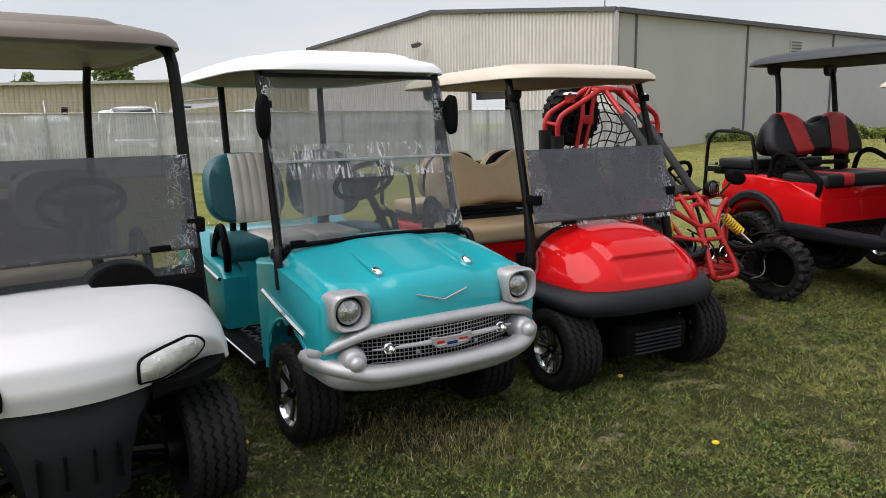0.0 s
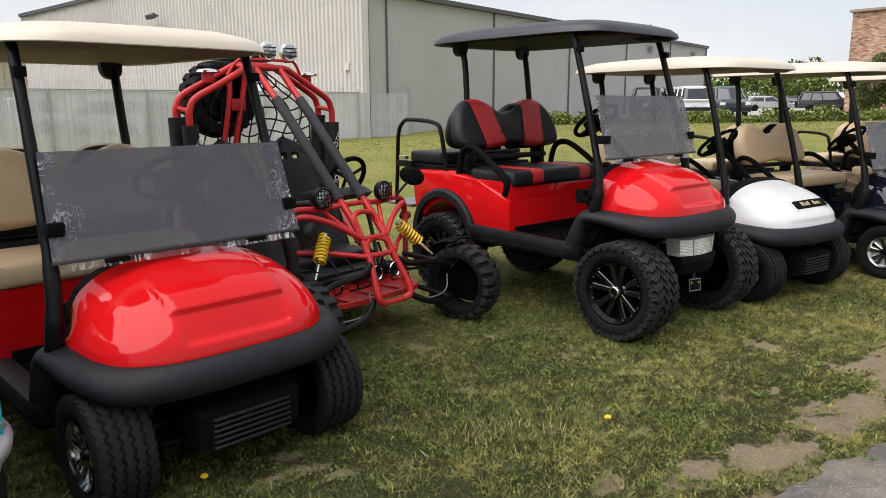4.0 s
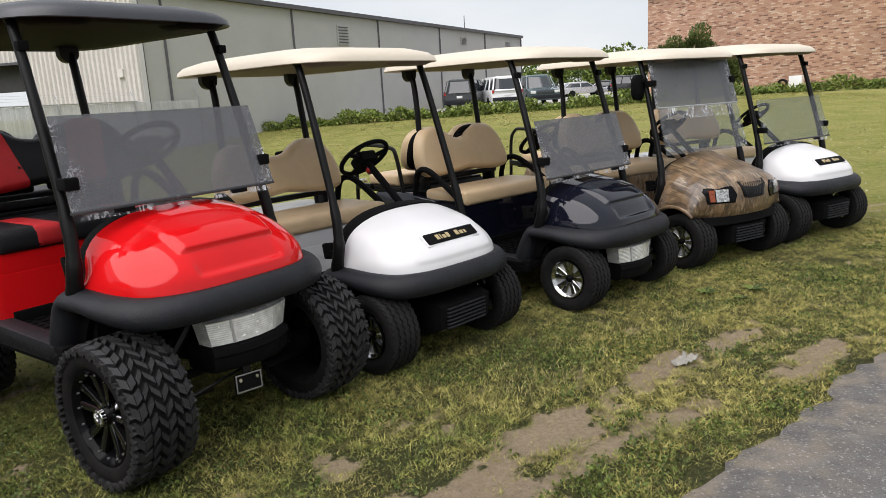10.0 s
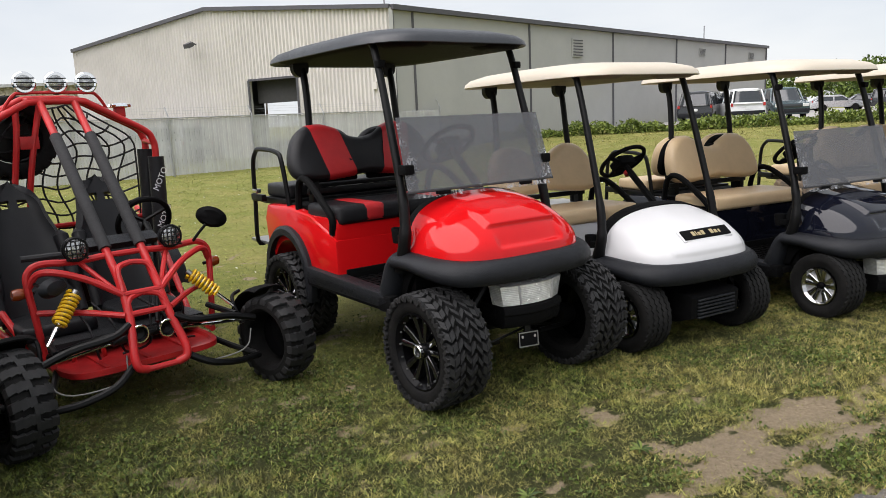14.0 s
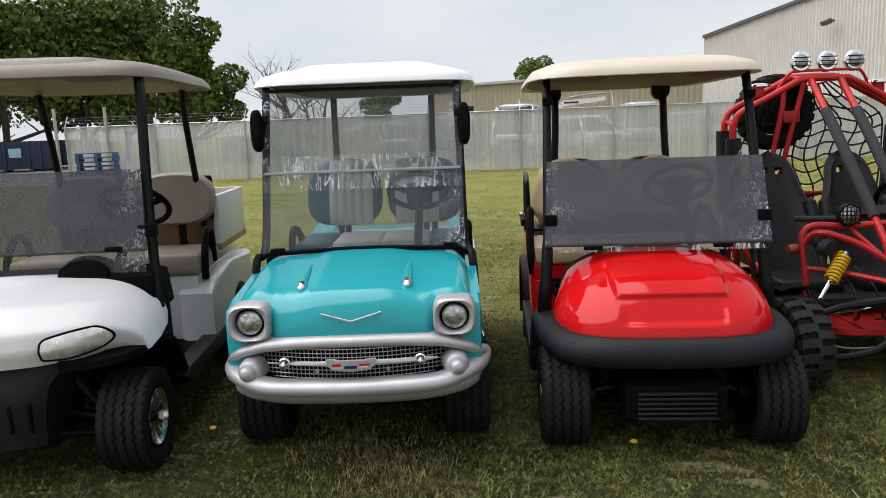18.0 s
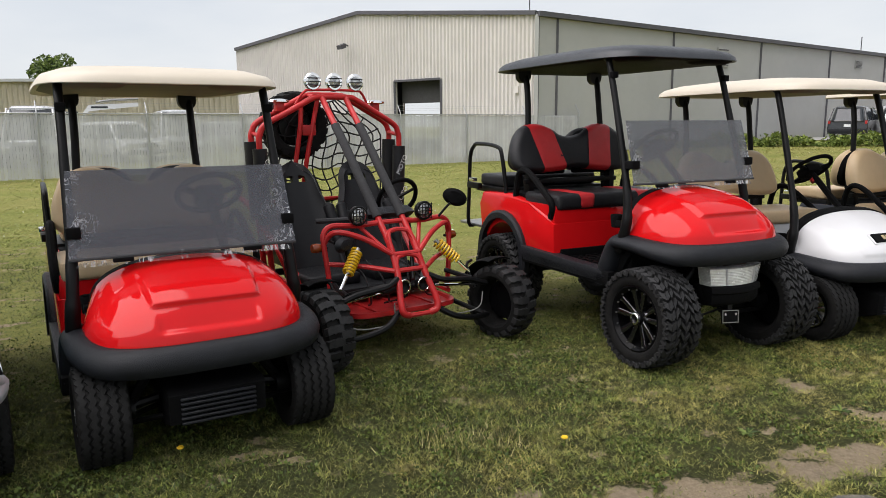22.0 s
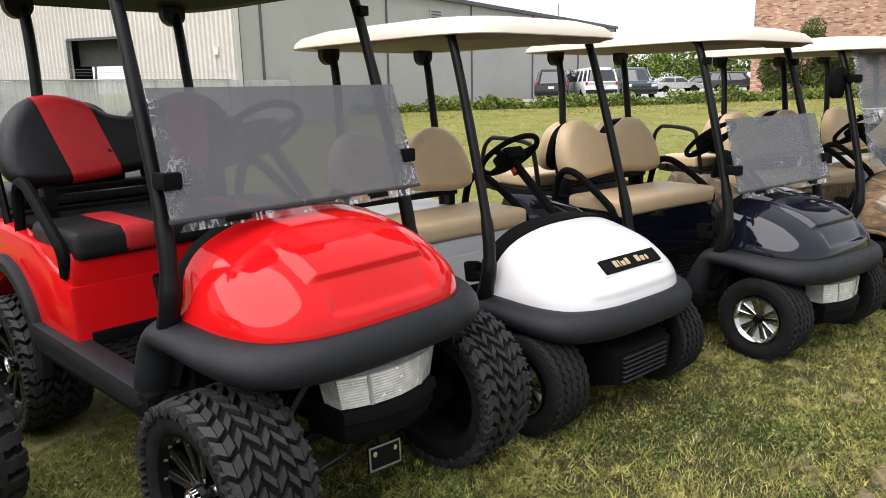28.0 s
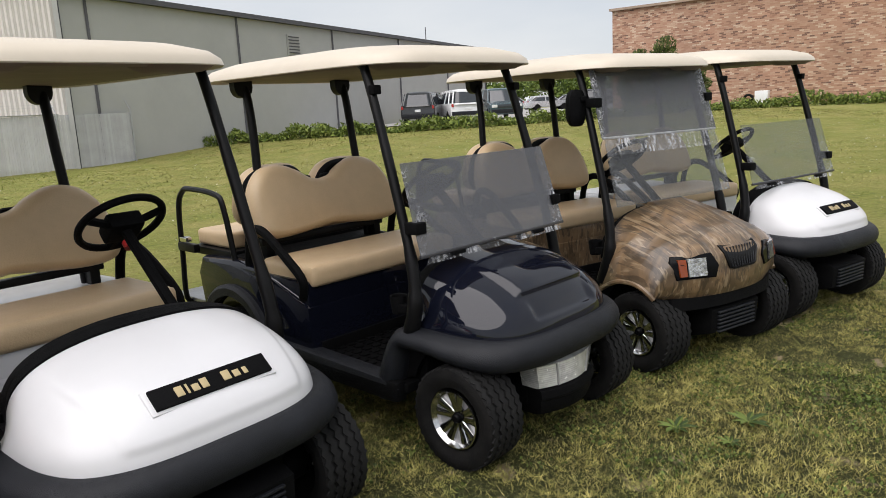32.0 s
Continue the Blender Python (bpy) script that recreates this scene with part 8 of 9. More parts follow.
def camo_nose(c):
    for ch in list(c.children):
        if ch.name.split(".")[0] in ("cowl", "bumper"):
            bpy.data.objects.remove(ch)
    part("cowl", sheet(camo_top, 72, 56, 0.012), M["camo"], c, "reed camouflage cowl", angle=60)
    for s in (-1, 1):
        line = [(0.235, 0.668), (0.448, 0.662), (0.468, 0.632), (0.446, 0.538), (0.222, 0.535), (0.198, 0.60)]
        ctr = (0.335, 0.60)
        def face(k, out):
            return [camo_on(s * (ctr[0] + (x - ctr[0]) * k), ctr[1] + (z - ctr[1]) * k, out) for x, z in line]
        body = part("headlight_housing", loft([face(1.0, -0.03), face(1.0, 0.010), face(0.96, 0.013), face(0.5, 0.010), face(0.1, 0.010)]), M["blackrim"], c, "black headlight housing")
        def lens(x0, x1, z0, z1):
            q = [(x0, z0), (x1, z0), (x1, z1), (x0, z1)]
            return loft([[camo_on(s * x, z, o) for x, z in q] for o in (0.0, 0.018)])
        part("headlight", lens(0.285, 0.388, 0.553, 0.650), M["lampglass"], body, "square clear headlight")
        part("turn_signal", lens(0.397, 0.433, 0.556, 0.646), M["amber"], body, "amber turn signal")
        part("wheel_lip", tube([camo_top(0.5 + s * 0.5, v) for v in (0.16, 0.3, 0.4, 0.5, 0.65, 0.8, 1.0)], 0.014, None, 8), M["camo"], c)
    line = [(-0.155, 0.694), (0.155, 0.694), (0.150, 0.66), (0.118, 0.570), (0.09, 0.560), (-0.09, 0.560), (-0.118, 0.570), (-0.150, 0.66)]
    def frame_ring(k, out):
        return [camo_on(x * k, 0.627 + (z - 0.627) * k, out) for x, z in line]
    g = part("nose_grille", loft([frame_ring(1.0, -0.02), frame_ring(1.0, 0.012), frame_ring(0.93, 0.014), frame_ring(0.90, 0.006), frame_ring(0.1, 0.006)]), M["tube"], c, "black slatted nose grille")
    for k in range(10):
        x = -0.117 + 0.026 * k
        part("grille_slat", tube([camo_on(x * 0.80, 0.572, 0.010), camo_on(x, 0.682, 0.010)], 0.004, None, 5, smooth=False), M["trim"], g)
    part("front_apron", loft([[(x, y + 0.10 * (abs(x) / 0.45) ** 3, z) for y, z in ((-0.255, 0.425), (-0.262, 0.36), (-0.20, 0.34), (-0.05, 0.36), (-0.05, 0.425))] for x in [-0.45 + 0.9 * i / 14 for i in range(15)]]), M["black"], c)
    arm = part("mirror_arm", block(-0.56, -0.50, 0.40, 0.44, 1.51, 1.54, 0.006), M["black"], c)
    part("mirror", loft([upright_ring(-0.565, y, 1.475, rx, rz, 3.0, 24) for y, rx, rz in ((0.41, 0.04, 0.075), (0.425, 0.062, 0.105), (0.455, 0.062, 0.105), (0.48, 0.045, 0.085), (0.50, 0.02, 0.04))]), M["black"], arm, "black oblong mirror")


camo_nose(CAMO)

# ---- trees, weeds, parked cars, yard things ----
def leaf_material(name, dark, light):
    m = bpy.data.materials.new(name)
    m.use_nodes = True
    n, l = m.node_tree.nodes, m.node_tree.links
    b = n["Principled BSDF"]
    b.inputs["Roughness"].default_value, b.inputs["Specular IOR Level"].default_value = 0.6, 0.25
    g = n.new("ShaderNodeNewGeometry")
    r = n.new("ShaderNodeValToRGB")
    r.color_ramp.elements[0].color, r.color_ramp.elements[1].color = (*dark, 1), (*light, 1)
    l.new(g.outputs["Random Per Island"], r.inputs[0])
    l.new(r.outputs[0], b.inputs["Base Color"])
    b.inputs["Subsurface Weight"].default_value = 0.0
    return m


M["leaf"] = leaf_material("tree_leaves", (0.030, 0.055, 0.012), (0.17, 0.23, 0.05))
M["weed"] = leaf_material("tall_weeds", (0.045, 0.075, 0.014), (0.20, 0.25, 0.050))
M["bushleaf"] = leaf_material("bush_leaves", (0.028, 0.042, 0.012), (0.125, 0.155, 0.040))
M["bark"] = mat("grey_bark", (0.12, 0.10, 0.08), 0.9, var=0.2, scale=12.0, bump=0.6, bscale=40.0)


def cloud_mesh(name, pts, size, rng, aspect=0.6):
    """Single leaves as bent quads at the points, with random turns."""
    k = len(pts)
    r = np.random.RandomState(rng)
    a = r.normal(size=(k, 3))
    a /= np.linalg.norm(a, axis=1)[:, None]
    b = np.cross(a, r.normal(size=(k, 3)))
    b /= np.linalg.norm(b, axis=1)[:, None]
    sz = (size * r.uniform(0.6, 1.35, k))[:, None]
    P = np.asarray(pts)
    v = np.stack([P - a * sz, P + b * sz * aspect, P + a * sz, P - b * sz * aspect], 1).reshape(-1, 3)
    me = bpy.data.meshes.new(name)
    me.vertices.add(4 * k)
    me.vertices.foreach_set("co", v.ravel())
    me.loops.add(4 * k)
    me.loops.foreach_set("vertex_index", np.arange(4 * k))
    me.polygons.add(k)
    me.polygons.foreach_set("loop_start", np.arange(0, 4 * k, 4))
    me.update(calc_edges=True)
    me.validate()
    return me


def tree(x, y, h, w, seed, leaves=9000, bare=False, label="broad leafy tree behind the fence", leaf=0.17, spread=0.40):
    rng = random.Random(seed)
    top = thing("tree", label, "tree", pose(x, y, lift(x, y)), "trees along the yard")
    bm = bmesh.new()
    tips = []

    def limb(p, d, ln, r, depth):
        q = [p]
        for k in range(3):
            d = (d + Vector((rng.gauss(0, 0.16), rng.gauss(0, 0.16), rng.gauss(0.05, 0.08)))).normalized()
            q.append(q[-1] + d * ln / 3)
        tube(q, [r, r * 0.85, r * 0.7, r * 0.55], bm, 6 if depth < 2 else 4, 2)
        tips.append((q[-1], depth))
        if depth < (4 if bare else 2):
            for _ in range(3 if depth else 6):
                nd = (d * (0.7 if depth else 0.35) + Vector((rng.gauss(0, 0.6), rng.gauss(0, 0.6), rng.gauss(0.25, 0.3)))).normalized()
                limb(q[rng.choice((1, 2, 3))], nd, ln * rng.uniform(0.55, 0.75), r * 0.5, depth + 1)

    limb(Vector((0, 0, -0.1)), Vector((0, 0, 1)), h * 0.45, h * 0.022, 0)
    part("trunk", bm, M["bark"], top)
    if bare:
        return top
    r = np.random.RandomState(seed)
    blobs = [(Vector((max(-1.5, min(1.5, rng.gauss(0, 1))) * w * spread, max(-1.5, min(1.5, rng.gauss(0, 1))) * w * spread, h * rng.uniform(0.30, 0.86))), w * rng.uniform(0.20, 0.36)) for _ in range(26)]
    pts = []
    for c, rad in blobs:
        k = leaves // 26
        d = r.normal(size=(k, 3))
        d /= np.linalg.norm(d, axis=1)[:, None]
        d *= (rad * r.uniform(0.55, 1.08, k) ** 0.6)[:, None]
        d[:, 2] *= 0.75
        pts.append(d + np.array(c))
    me = cloud_mesh("crown", np.concatenate(pts), leaf, seed)
    ob = new("crown", me)
    me.materials.append(M["leaf"])
    ob.parent = top
    return top


def polar(az, d):
    return 3.3 + d * math.cos(radians(az)), 1.5 + d * math.sin(radians(az))


for i, (az, d, h, w, nl) in enumerate(((151.2, 47, 8.8, 3.6, 13000), (154.2, 46, 10.5, 4.6, 14000), (158.5, 48, 10.0, 5.2, 13000), (163.5, 46, 10.6, 5.0, 13000), (169.5, 47, 11.0, 5.5, 11000), (176, 48, 11.0, 5.5, 9000), (183, 50, 11, 6, 7000), (156, 58, 11.5, 6, 8000), (166, 60, 12, 6, 8000))):
    x, y = polar(az, d)
    tree(x, y, h, w, 40 + i, nl)
for az, d, h in ((143.6, 52, 7.2), (145.3, 50, 6.9), (141.8, 55, 7.1), (142.7, 50, 6.5)):
    x, y = polar(az, d)
    tree(x, y, h, 3, int(az * 10), bare=True, label="bare dead tree beside the leafy trees")
for az, d, h, w, nl in ((125.7, 92, 9.6, 4.0, 6500), (137.5, 100, 10, 4.0, 5000), (131, 110, 9.0, 3.4, 4000), (72.5, 150, 6.5, 7, 2600), (69.5, 150, 5.5, 8, 2600), (66.5, 148, 6, 8, 2600), (63.5, 146, 5.5, 8, 2600), (60.5, 140, 6.5, 8, 2600), (57.5, 130, 7.5, 7, 2600)):
    x, y = polar(az, d)
    tree(x, y, h, w, int(d * 3 + az), nl, label="small distant tree on the horizon", leaf=0.20 if d < 120 else 0.34, spread=0.27 if d < 120 else 0.42)


def build_weeds():
    r = np.random.RandomState(8)
    path = [(4.8, 37.6), (9, 37.9), (14, 36.8), (21, 35.2), (28, 34.6), (34, 34.0), (39, 29.5), (46, 22)]
    pts = []
    for (x0, y0), (x1, y1) in zip(path, path[1:]):
        ln = math.hypot(x1 - x0, y1 - y0)
        k = int(ln * 420)
        t = r.uniform(0, 1, k)
        w = np.abs(r.normal(0, 0.55, k))
        x, y = x0 + (x1 - x0) * t, y0 + (y1 - y0) * t + w * 1.3
        hh = 0.42 + 0.24 * np.sin(x * 1.7) * np.sin(x * 0.63 + 1) + 0.12 * np.sin(x * 5.1)
        z = hh * r.uniform(0.02, 1.0, k) ** 0.8 * np.where(x < 6.0, 0.55, 1.0)
        pts.append(np.stack([x, y, z + [lift(a, b) for a, b in zip(x, y)]], 1))
    me = cloud_mesh("weeds", np.concatenate(pts), 0.105, 5, 0.4)
    ob = new("weed_strip", me)
    me.materials.append(M["weed"])
    tagged(ob, "strip of tall green weeds at the lawn's edge", "weeds", kind="stuff")


build_weeds()


def shrub(x, y, h, w, seed):
    top = thing("bush", "tall green bush against the brick wall", "bush", pose(x, y, lift(x, y)))
    r = np.random.RandomState(seed)
    d = r.normal(size=(9000, 3))
    d /= np.linalg.norm(d, axis=1)[:, None]
    d *= r.uniform(0.3, 1.0, 9000)[:, None] ** 0.5
    lump = 1 + 0.25 * np.sin(d[:, 0] * 5 + seed) * np.sin(d[:, 2] * 6)
    pts = d * np.array([w, w, h / 2]) * lump[:, None] + np.array([0, 0, h / 2])
    me = cloud_mesh("foliage", pts, 0.075, seed)
    ob = new("foliage", me)
    me.materials.append(M["bushleaf"])
    ob.parent = top
    part("stem", tube([(0, 0, 0), (0.05, 0, h * 0.6)], 0.08, None, 6), M["bark"], top)


for az, d, h, w in ((54.4, 50, 3.6, 1.0), (52.6, 50, 4.2, 1.15), (50.8, 49, 2.4, 1.2)):
    shrub(4.4 + d * math.cos(radians(az)), 3.1 + d * math.sin(radians(az)), h, w, int(az * 7))

# parked cars
M["carwhite"] = mat("white_car_paint", (0.74, 0.75, 0.76), 0.25, var=0.03, coat=0.6)
M["carblue"] = mat("dark_teal_car_paint", (0.05, 0.085, 0.095), 0.25, var=0.05, coat=0.7)
M["carblack"] = mat("black_car_paint", (0.02, 0.022, 0.025), 0.22, var=0.05, coat=0.7)
M["carsilver"] = mat("silver_car_paint", (0.52, 0.53, 0.55), 0.28, metal=0.4, var=0.04, coat=0.6)
M["carglass"] = mat("car_glass", (0.03, 0.035, 0.04), 0.06, var=0.1, coat=0.5)
M["tail"] = mat("red_tail_lamp", (0.42, 0.02, 0.02), 0.2, var=0.05, coat=0.6)


def car(label, x, y, turn, paint, style):
    """A parked car; its nose looks along -y before the turn."""
    c = thing("car", label, "car", pose(x, y, lift(x, y), 0, 0, turn), "cars on the far lot")
    L, W, H = {"suv": (4.7, 0.93, 1.78), "sedan": (4.6, 0.88, 1.44), "pickup": (5.2, 0.95, 1.75), "van": (5.4, 1.0, 2.35)}[style]
    prof = {"suv": [(0, 0.5), (0.05, 0.88), (0.95, 1.02), (1.5, H - 0.06), (2.2, H), (4.3, H - 0.04), (4.62, 1.1), (4.7, 0.55)],
            "sedan": [(0, 0.45), (0.08, 0.75), (1.1, 0.90), (1.8, H - 0.03), (2.6, H), (3.3, H - 0.08), (3.95, 0.98), (4.55, 0.92), (4.6, 0.5)],
            "pickup": [(0, 0.5), (0.05, 0.95), (1.2, 1.05), (1.7, H - 0.05), (2.3, H), (3.0, H - 0.05), (3.2, 1.08), (5.15, 1.06), (5.2, 0.55)],
            "van": [(0, 0.5), (0.05, 1.0), (0.7, 1.2), (1.2, H - 0.15), (1.8, H), (5.3, H), (5.4, 0.6)]}[style]
    low = [(L, 0.30)] + [(yy, 0.28) for yy in (L - 0.3,)] + arc(L - 0.95, 0.33, 0.40, 0, 180, 8) + arc(0.95, 0.33, 0.40, 0, 180, 8) + [(0.1, 0.28)]
    b0 = 1.02 if style != "sedan" else 0.92
    belt = [(yy, min(zz, b0)) for yy, zz in prof]
    part("body", extruded([(yy - L / 2, zz) for yy, zz in belt + low], -W, W, 0.09), paint, c)
    cab = [(yy, zz) for yy, zz in prof if zz > b0 + 0.01]
    first, last = cab[0][0] - L / 2, cab[-1][0] - L / 2
    fy, ry = first - 0.48, last + (0.16 if style != "sedan" else 0.55)
    ty, by = first + 0.12, last - (0.06 if style != "sedan" else 0.10)

    def band(k, grow=0.0):
        """The cabin's outline at a share of its height, leaning in towards the roof."""
        y0, y1 = fy + (ty - fy) * k, ry + (by - ry) * k
        return superring(0, (y0 + y1) / 2, b0 - 0.03 + (H - 0.09 - b0) * k, W - 0.07 - 0.16 * k + grow, (y1 - y0) / 2 + grow, 7, 40)

    cabin = part("cabin_glass", loft([band(0.0), band(0.5), band(1.0)]), M["carglass"], c, "dark window glass")
    y0, y1 = ty, by
    part("roof", loft([superring(0, (y0 + y1) / 2, z, W - 0.23 + a, (y1 - y0) / 2 + a, 6, 40) for z, a in ((H - 0.16, 0.02), (H - 0.08, 0.015), (H - 0.02, -0.06), (H, -0.25))]), paint, c)
    part("waistline", loft([band(-0.05, 0.012), band(0.06, 0.012)]), paint, c)
    for s in (-1, 1):
        posts = [(fy + 0.06, ty + 0.06), ((fy + ry) / 2 - 0.15, (ty + by) / 2 - 0.15), (ry - 0.06, by - 0.06)]
        if style in ("suv", "van"):
            posts.append((ry - 1.0, by - 0.95))
        for p0, p1 in posts:
            part("pillar", tube([(s * (W - 0.075), p0, b0 - 0.02), (s * (W - 0.225), p1, H - 0.11)], 0.045, None, 6, smooth=False), paint, c)
        part("lamp", block(s * (W - 0.22) - 0.16, s * (W - 0.22) + 0.16, -L / 2 - 0.015, -L / 2 + 0.05, 0.68, 0.84, 0.02), M["lens"], c)
        part("tail_lamp", block(s * (W - 0.09) - 0.06, s * (W - 0.09) + 0.06, L / 2 - 0.05, L / 2 + 0.02, 0.82, 1.00, 0.02), M["tail"], c)
        part("door_mirror", block(s * (W + 0.08) - 0.09, s * (W + 0.08) + 0.09, fy + 0.35, fy + 0.47, b0 + 0.02, b0 + 0.17, 0.03), M["carblack"], c)
        for yy in (0.95, L - 0.95):
            w = attach("wheel", once("car_rim", lambda: rim_dish(0.22, 0.2)), M["silver"], c, at=(s * (W - 0.11), yy - L / 2, 0.33), turn=(0, 0, 180 if s > 0 else 0))
            attach("tyre", once("car_tyre", lambda: lathe([(-0.09, 0.2), (-0.1, 0.29), (-0.08, 0.33), (0.08, 0.33), (0.1, 0.29), (0.09, 0.2)], None, 24)), M["rubber"], w)
    part("front_grille", block(-W + 0.42, W - 0.42, -L / 2 - 0.02, -L / 2 + 0.04, 0.64, 0.84, 0.02), M["carglass"], c)
    part("number_plate", block(-0.16, 0.16, L / 2 - 0.02, L / 2 + 0.025, 0.66, 0.80, 0.004), M["carwhite"], c)
    for yy, n2 in ((-L / 2 - 0.05, "front_bumper"), (L / 2 - 0.06, "rear_bumper")):
        part(n2, block(-W + 0.04, W - 0.04, yy, yy + 0.12, 0.36, 0.58, 0.04), M["trim"] if style != "sedan" else paint, c)
    return c


def spot(az, d):
    return 5.9 + d * math.cos(radians(az)), 4.7 + d * math.sin(radians(az))


for lb, az, d, turn, paint, style in (
        ("black pickup parked beside the warehouse", 70.5, 43, 150, "carblack", "pickup"),
        ("white sport utility car seen from behind", 68.1, 43, 172, "carwhite", "suv"),
        ("dark teal sport utility car on the far lot", 65.0, 44, -12, "carblue", "suv"),
        ("silver sedan on the far lot", 61.2, 74, 80, "carsilver", "sedan"),
        ("black sedan on the far lot", 58.9, 76, 70, "carblack", "sedan"),
        ("silver sedan on the far lot", 63.6, 86, 75, "carsilver", "sedan"),
        ("dark sport utility car on the far lot", 57.2, 72, 60, "carblack", "suv"),
        ("white sedan on the far lot", 56.2, 84, 65, "carwhite", "sedan")):
    x, y = spot(az, d)
    car(lb, x, y, turn, M[paint], style)
M["lot"] = mat("pale_lot_gravel", (0.36, 0.35, 0.33), 0.95, var=0.12, scale=2.0)
bm = bmesh.new()
vs = [bm.verts.new((x, y, lift(x, y) + 0.03)) for x, y in ((12, 42.5), (27, 39.5), (44, 46), (80, 60), (76, 95), (44, 92), (33, 62))]
bm.faces.new(vs)
ob = new("parking_lot", finish(bm, "parking_lot"))
ob.data.materials.append(M["lot"])
tagged(ob, "pale gravel parking lot beyond the weeds", "parking lot", kind="structure")
for lb, az, d, turn, paint, style in (
        ("silver work van with a tall roof behind the fence", 126.5, 34, 30, "carsilver", "van"), ("white sport utility car behind the fence", 121.5, 36, 60, "carwhite", "suv"),
        ("silver work van parked behind the fence", 117.8, 40, 35, "carsilver", "van"), ("dark sport utility car behind the fence", 131.0, 33, 20, "carblue", "suv"),
        ("silver sport utility car behind the fence", 113.4, 44, 75, "carsilver", "suv"), ("silver pickup parked behind the fence", 135.5, 34, 40, "carsilver", "pickup")):
    x, y = polar(az, d)
    car(lb, x, y, turn, M[paint], style)

car("silver pickup parked in front of the warehouse gable", -8.6, 38.0, 238.5, M["carsilver"], "pickup")
car("dark sedan parked behind the slatted fence", -30.0, 24.0, 131.0, M["carblue"], "sedan")

def crane_truck(m):
    """A white service truck with a folded boom."""
    c = thing("crane_truck", "white service truck with a folded boom behind the fence", "truck", m)
    part("cab", loft([superring(-1.0, 0, z, 0.85 - a, 0.95 - a, 6, 32) for z, a in ((0.55, 0.0), (1.5, 0.0), (2.25, 0.06), (2.38, 0.12), (2.42, 0.3))]), M["carwhite"], c)
    part("cab_window", block(-1.72, -0.62, -0.965, -0.90, 1.55, 2.22, 0.03), M["cabglass"], c, "pale green cab window")
    part("cab_window", block(-0.48, -0.22, -0.955, -0.90, 1.60, 2.15, 0.02), M["carglass"], c)
    part("body", block(-0.1, 3.6, -1.0, 1.0, 0.6, 1.75, 0.05), M["carsilver"], c, "grey truck body")
    part("roof_rack", block(-0.2, 1.35, -0.7, 0.5, 2.15, 2.32, 0.03), M["carglass"], c)
    part("rack_frame", block(-0.1, 1.3, -0.6, 0.4, 1.75, 2.15, 0.03), M["carsilver"], c)
    part("boom", loft([[(x, -0.2 + dy, z + dz) for dy, dz in ((-0.12, -h), (0.12, -h), (0.12, h), (-0.12, h))] for x, z, h in ((1.45, 1.75, 0.10), (1.6, 2.2, 0.13), (1.85, 2.50, 0.16), (2.4, 2.56, 0.15), (3.3, 2.62, 0.12), (4.2, 2.70, 0.10))]), M["carwhite"], c, "white folding boom")
    part("boom_ram", tube([(2.2, -0.35, 2.80), (3.0, -0.35, 2.92), (4.2, -0.35, 2.98)], 0.06, None, 8, smooth=False), M["steel"], c)
    part("boom_mark", block(1.95, 2.75, -0.335, -0.322, 2.50, 2.60, 0.004), M["carglass"], c)
    for x in (-1.0, 2.6):
        for s in (-1, 1):
            w = attach("wheel", once("truck_rim", lambda: rim_dish(0.28, 0.25)), M["silver"], c, at=(x, s * 0.85, 0.45), turn=(0, 0, 90 * s + 180))
            attach("tyre", once("truck_tyre", lambda: lathe([(-0.12, 0.28), (-0.13, 0.40), (-0.10, 0.45), (0.10, 0.45), (0.13, 0.40), (0.12, 0.28)], None, 24)), M["rubber"], w)


def tank(m):
    c = thing("storage_tank", "pale grey steel tank behind the fence", "tank", m)
    part("shell", lathe([(-1.1, 0.001), (-1.1, 0.45), (-1.0, 0.6), (1.0, 0.6), (1.1, 0.45), (1.1, 0.001)], None, 28, Matrix.Translation((0, 0, 1.65))), M["carsilver"], c)
    part("stack", tube([(0.85, 0, 2.1), (0.85, 0, 2.62)], 0.16, None, 14, smooth=False), M["tube"], c, "short black stack")
    for x in (-0.7, 0.7):
        part("cradle", block(x - 0.08, x + 0.08, -0.5, 0.5, 0.0, 1.25, 0.02), M["steel"], c)


M["cabglass"] = mat("pale_green_glass", (0.30, 0.42, 0.40), 0.08, var=0.1, coat=0.5)
crane_truck(pose(-21.4, 35.6, 0, 0, 0, 34))
tank(pose(-25.6, 34.2, 0, 0, 0, 38))

# yard at the fence's open end: container, pallets, gravel
bm = bmesh.new()
vs = [bm.verts.new((x, y, 0.018)) for x, y in ((-22.6, 11.0), (-34, 3), (-70, -4), (-75, 20), (-40, 26), (-23, 12.5))]
bm.faces.new(vs)
ob = new("yard", finish(bm, "yard"))
ob.data.materials.append(M["lot"])
tagged(ob, "pale gravel yard past the fence", "yard", kind="structure")
M["navybox"] = mat("navy_container_paint", (0.020, 0.035, 0.075), 0.5, var=0.15, scale=2.0)
M["sign"] = mat("pale_blue_sign", (0.35, 0.62, 0.66), 0.5)
M["pallet"] = mat("blue_pallet_paint", (0.03, 0.10, 0.26), 0.6, var=0.2, scale=8.0)


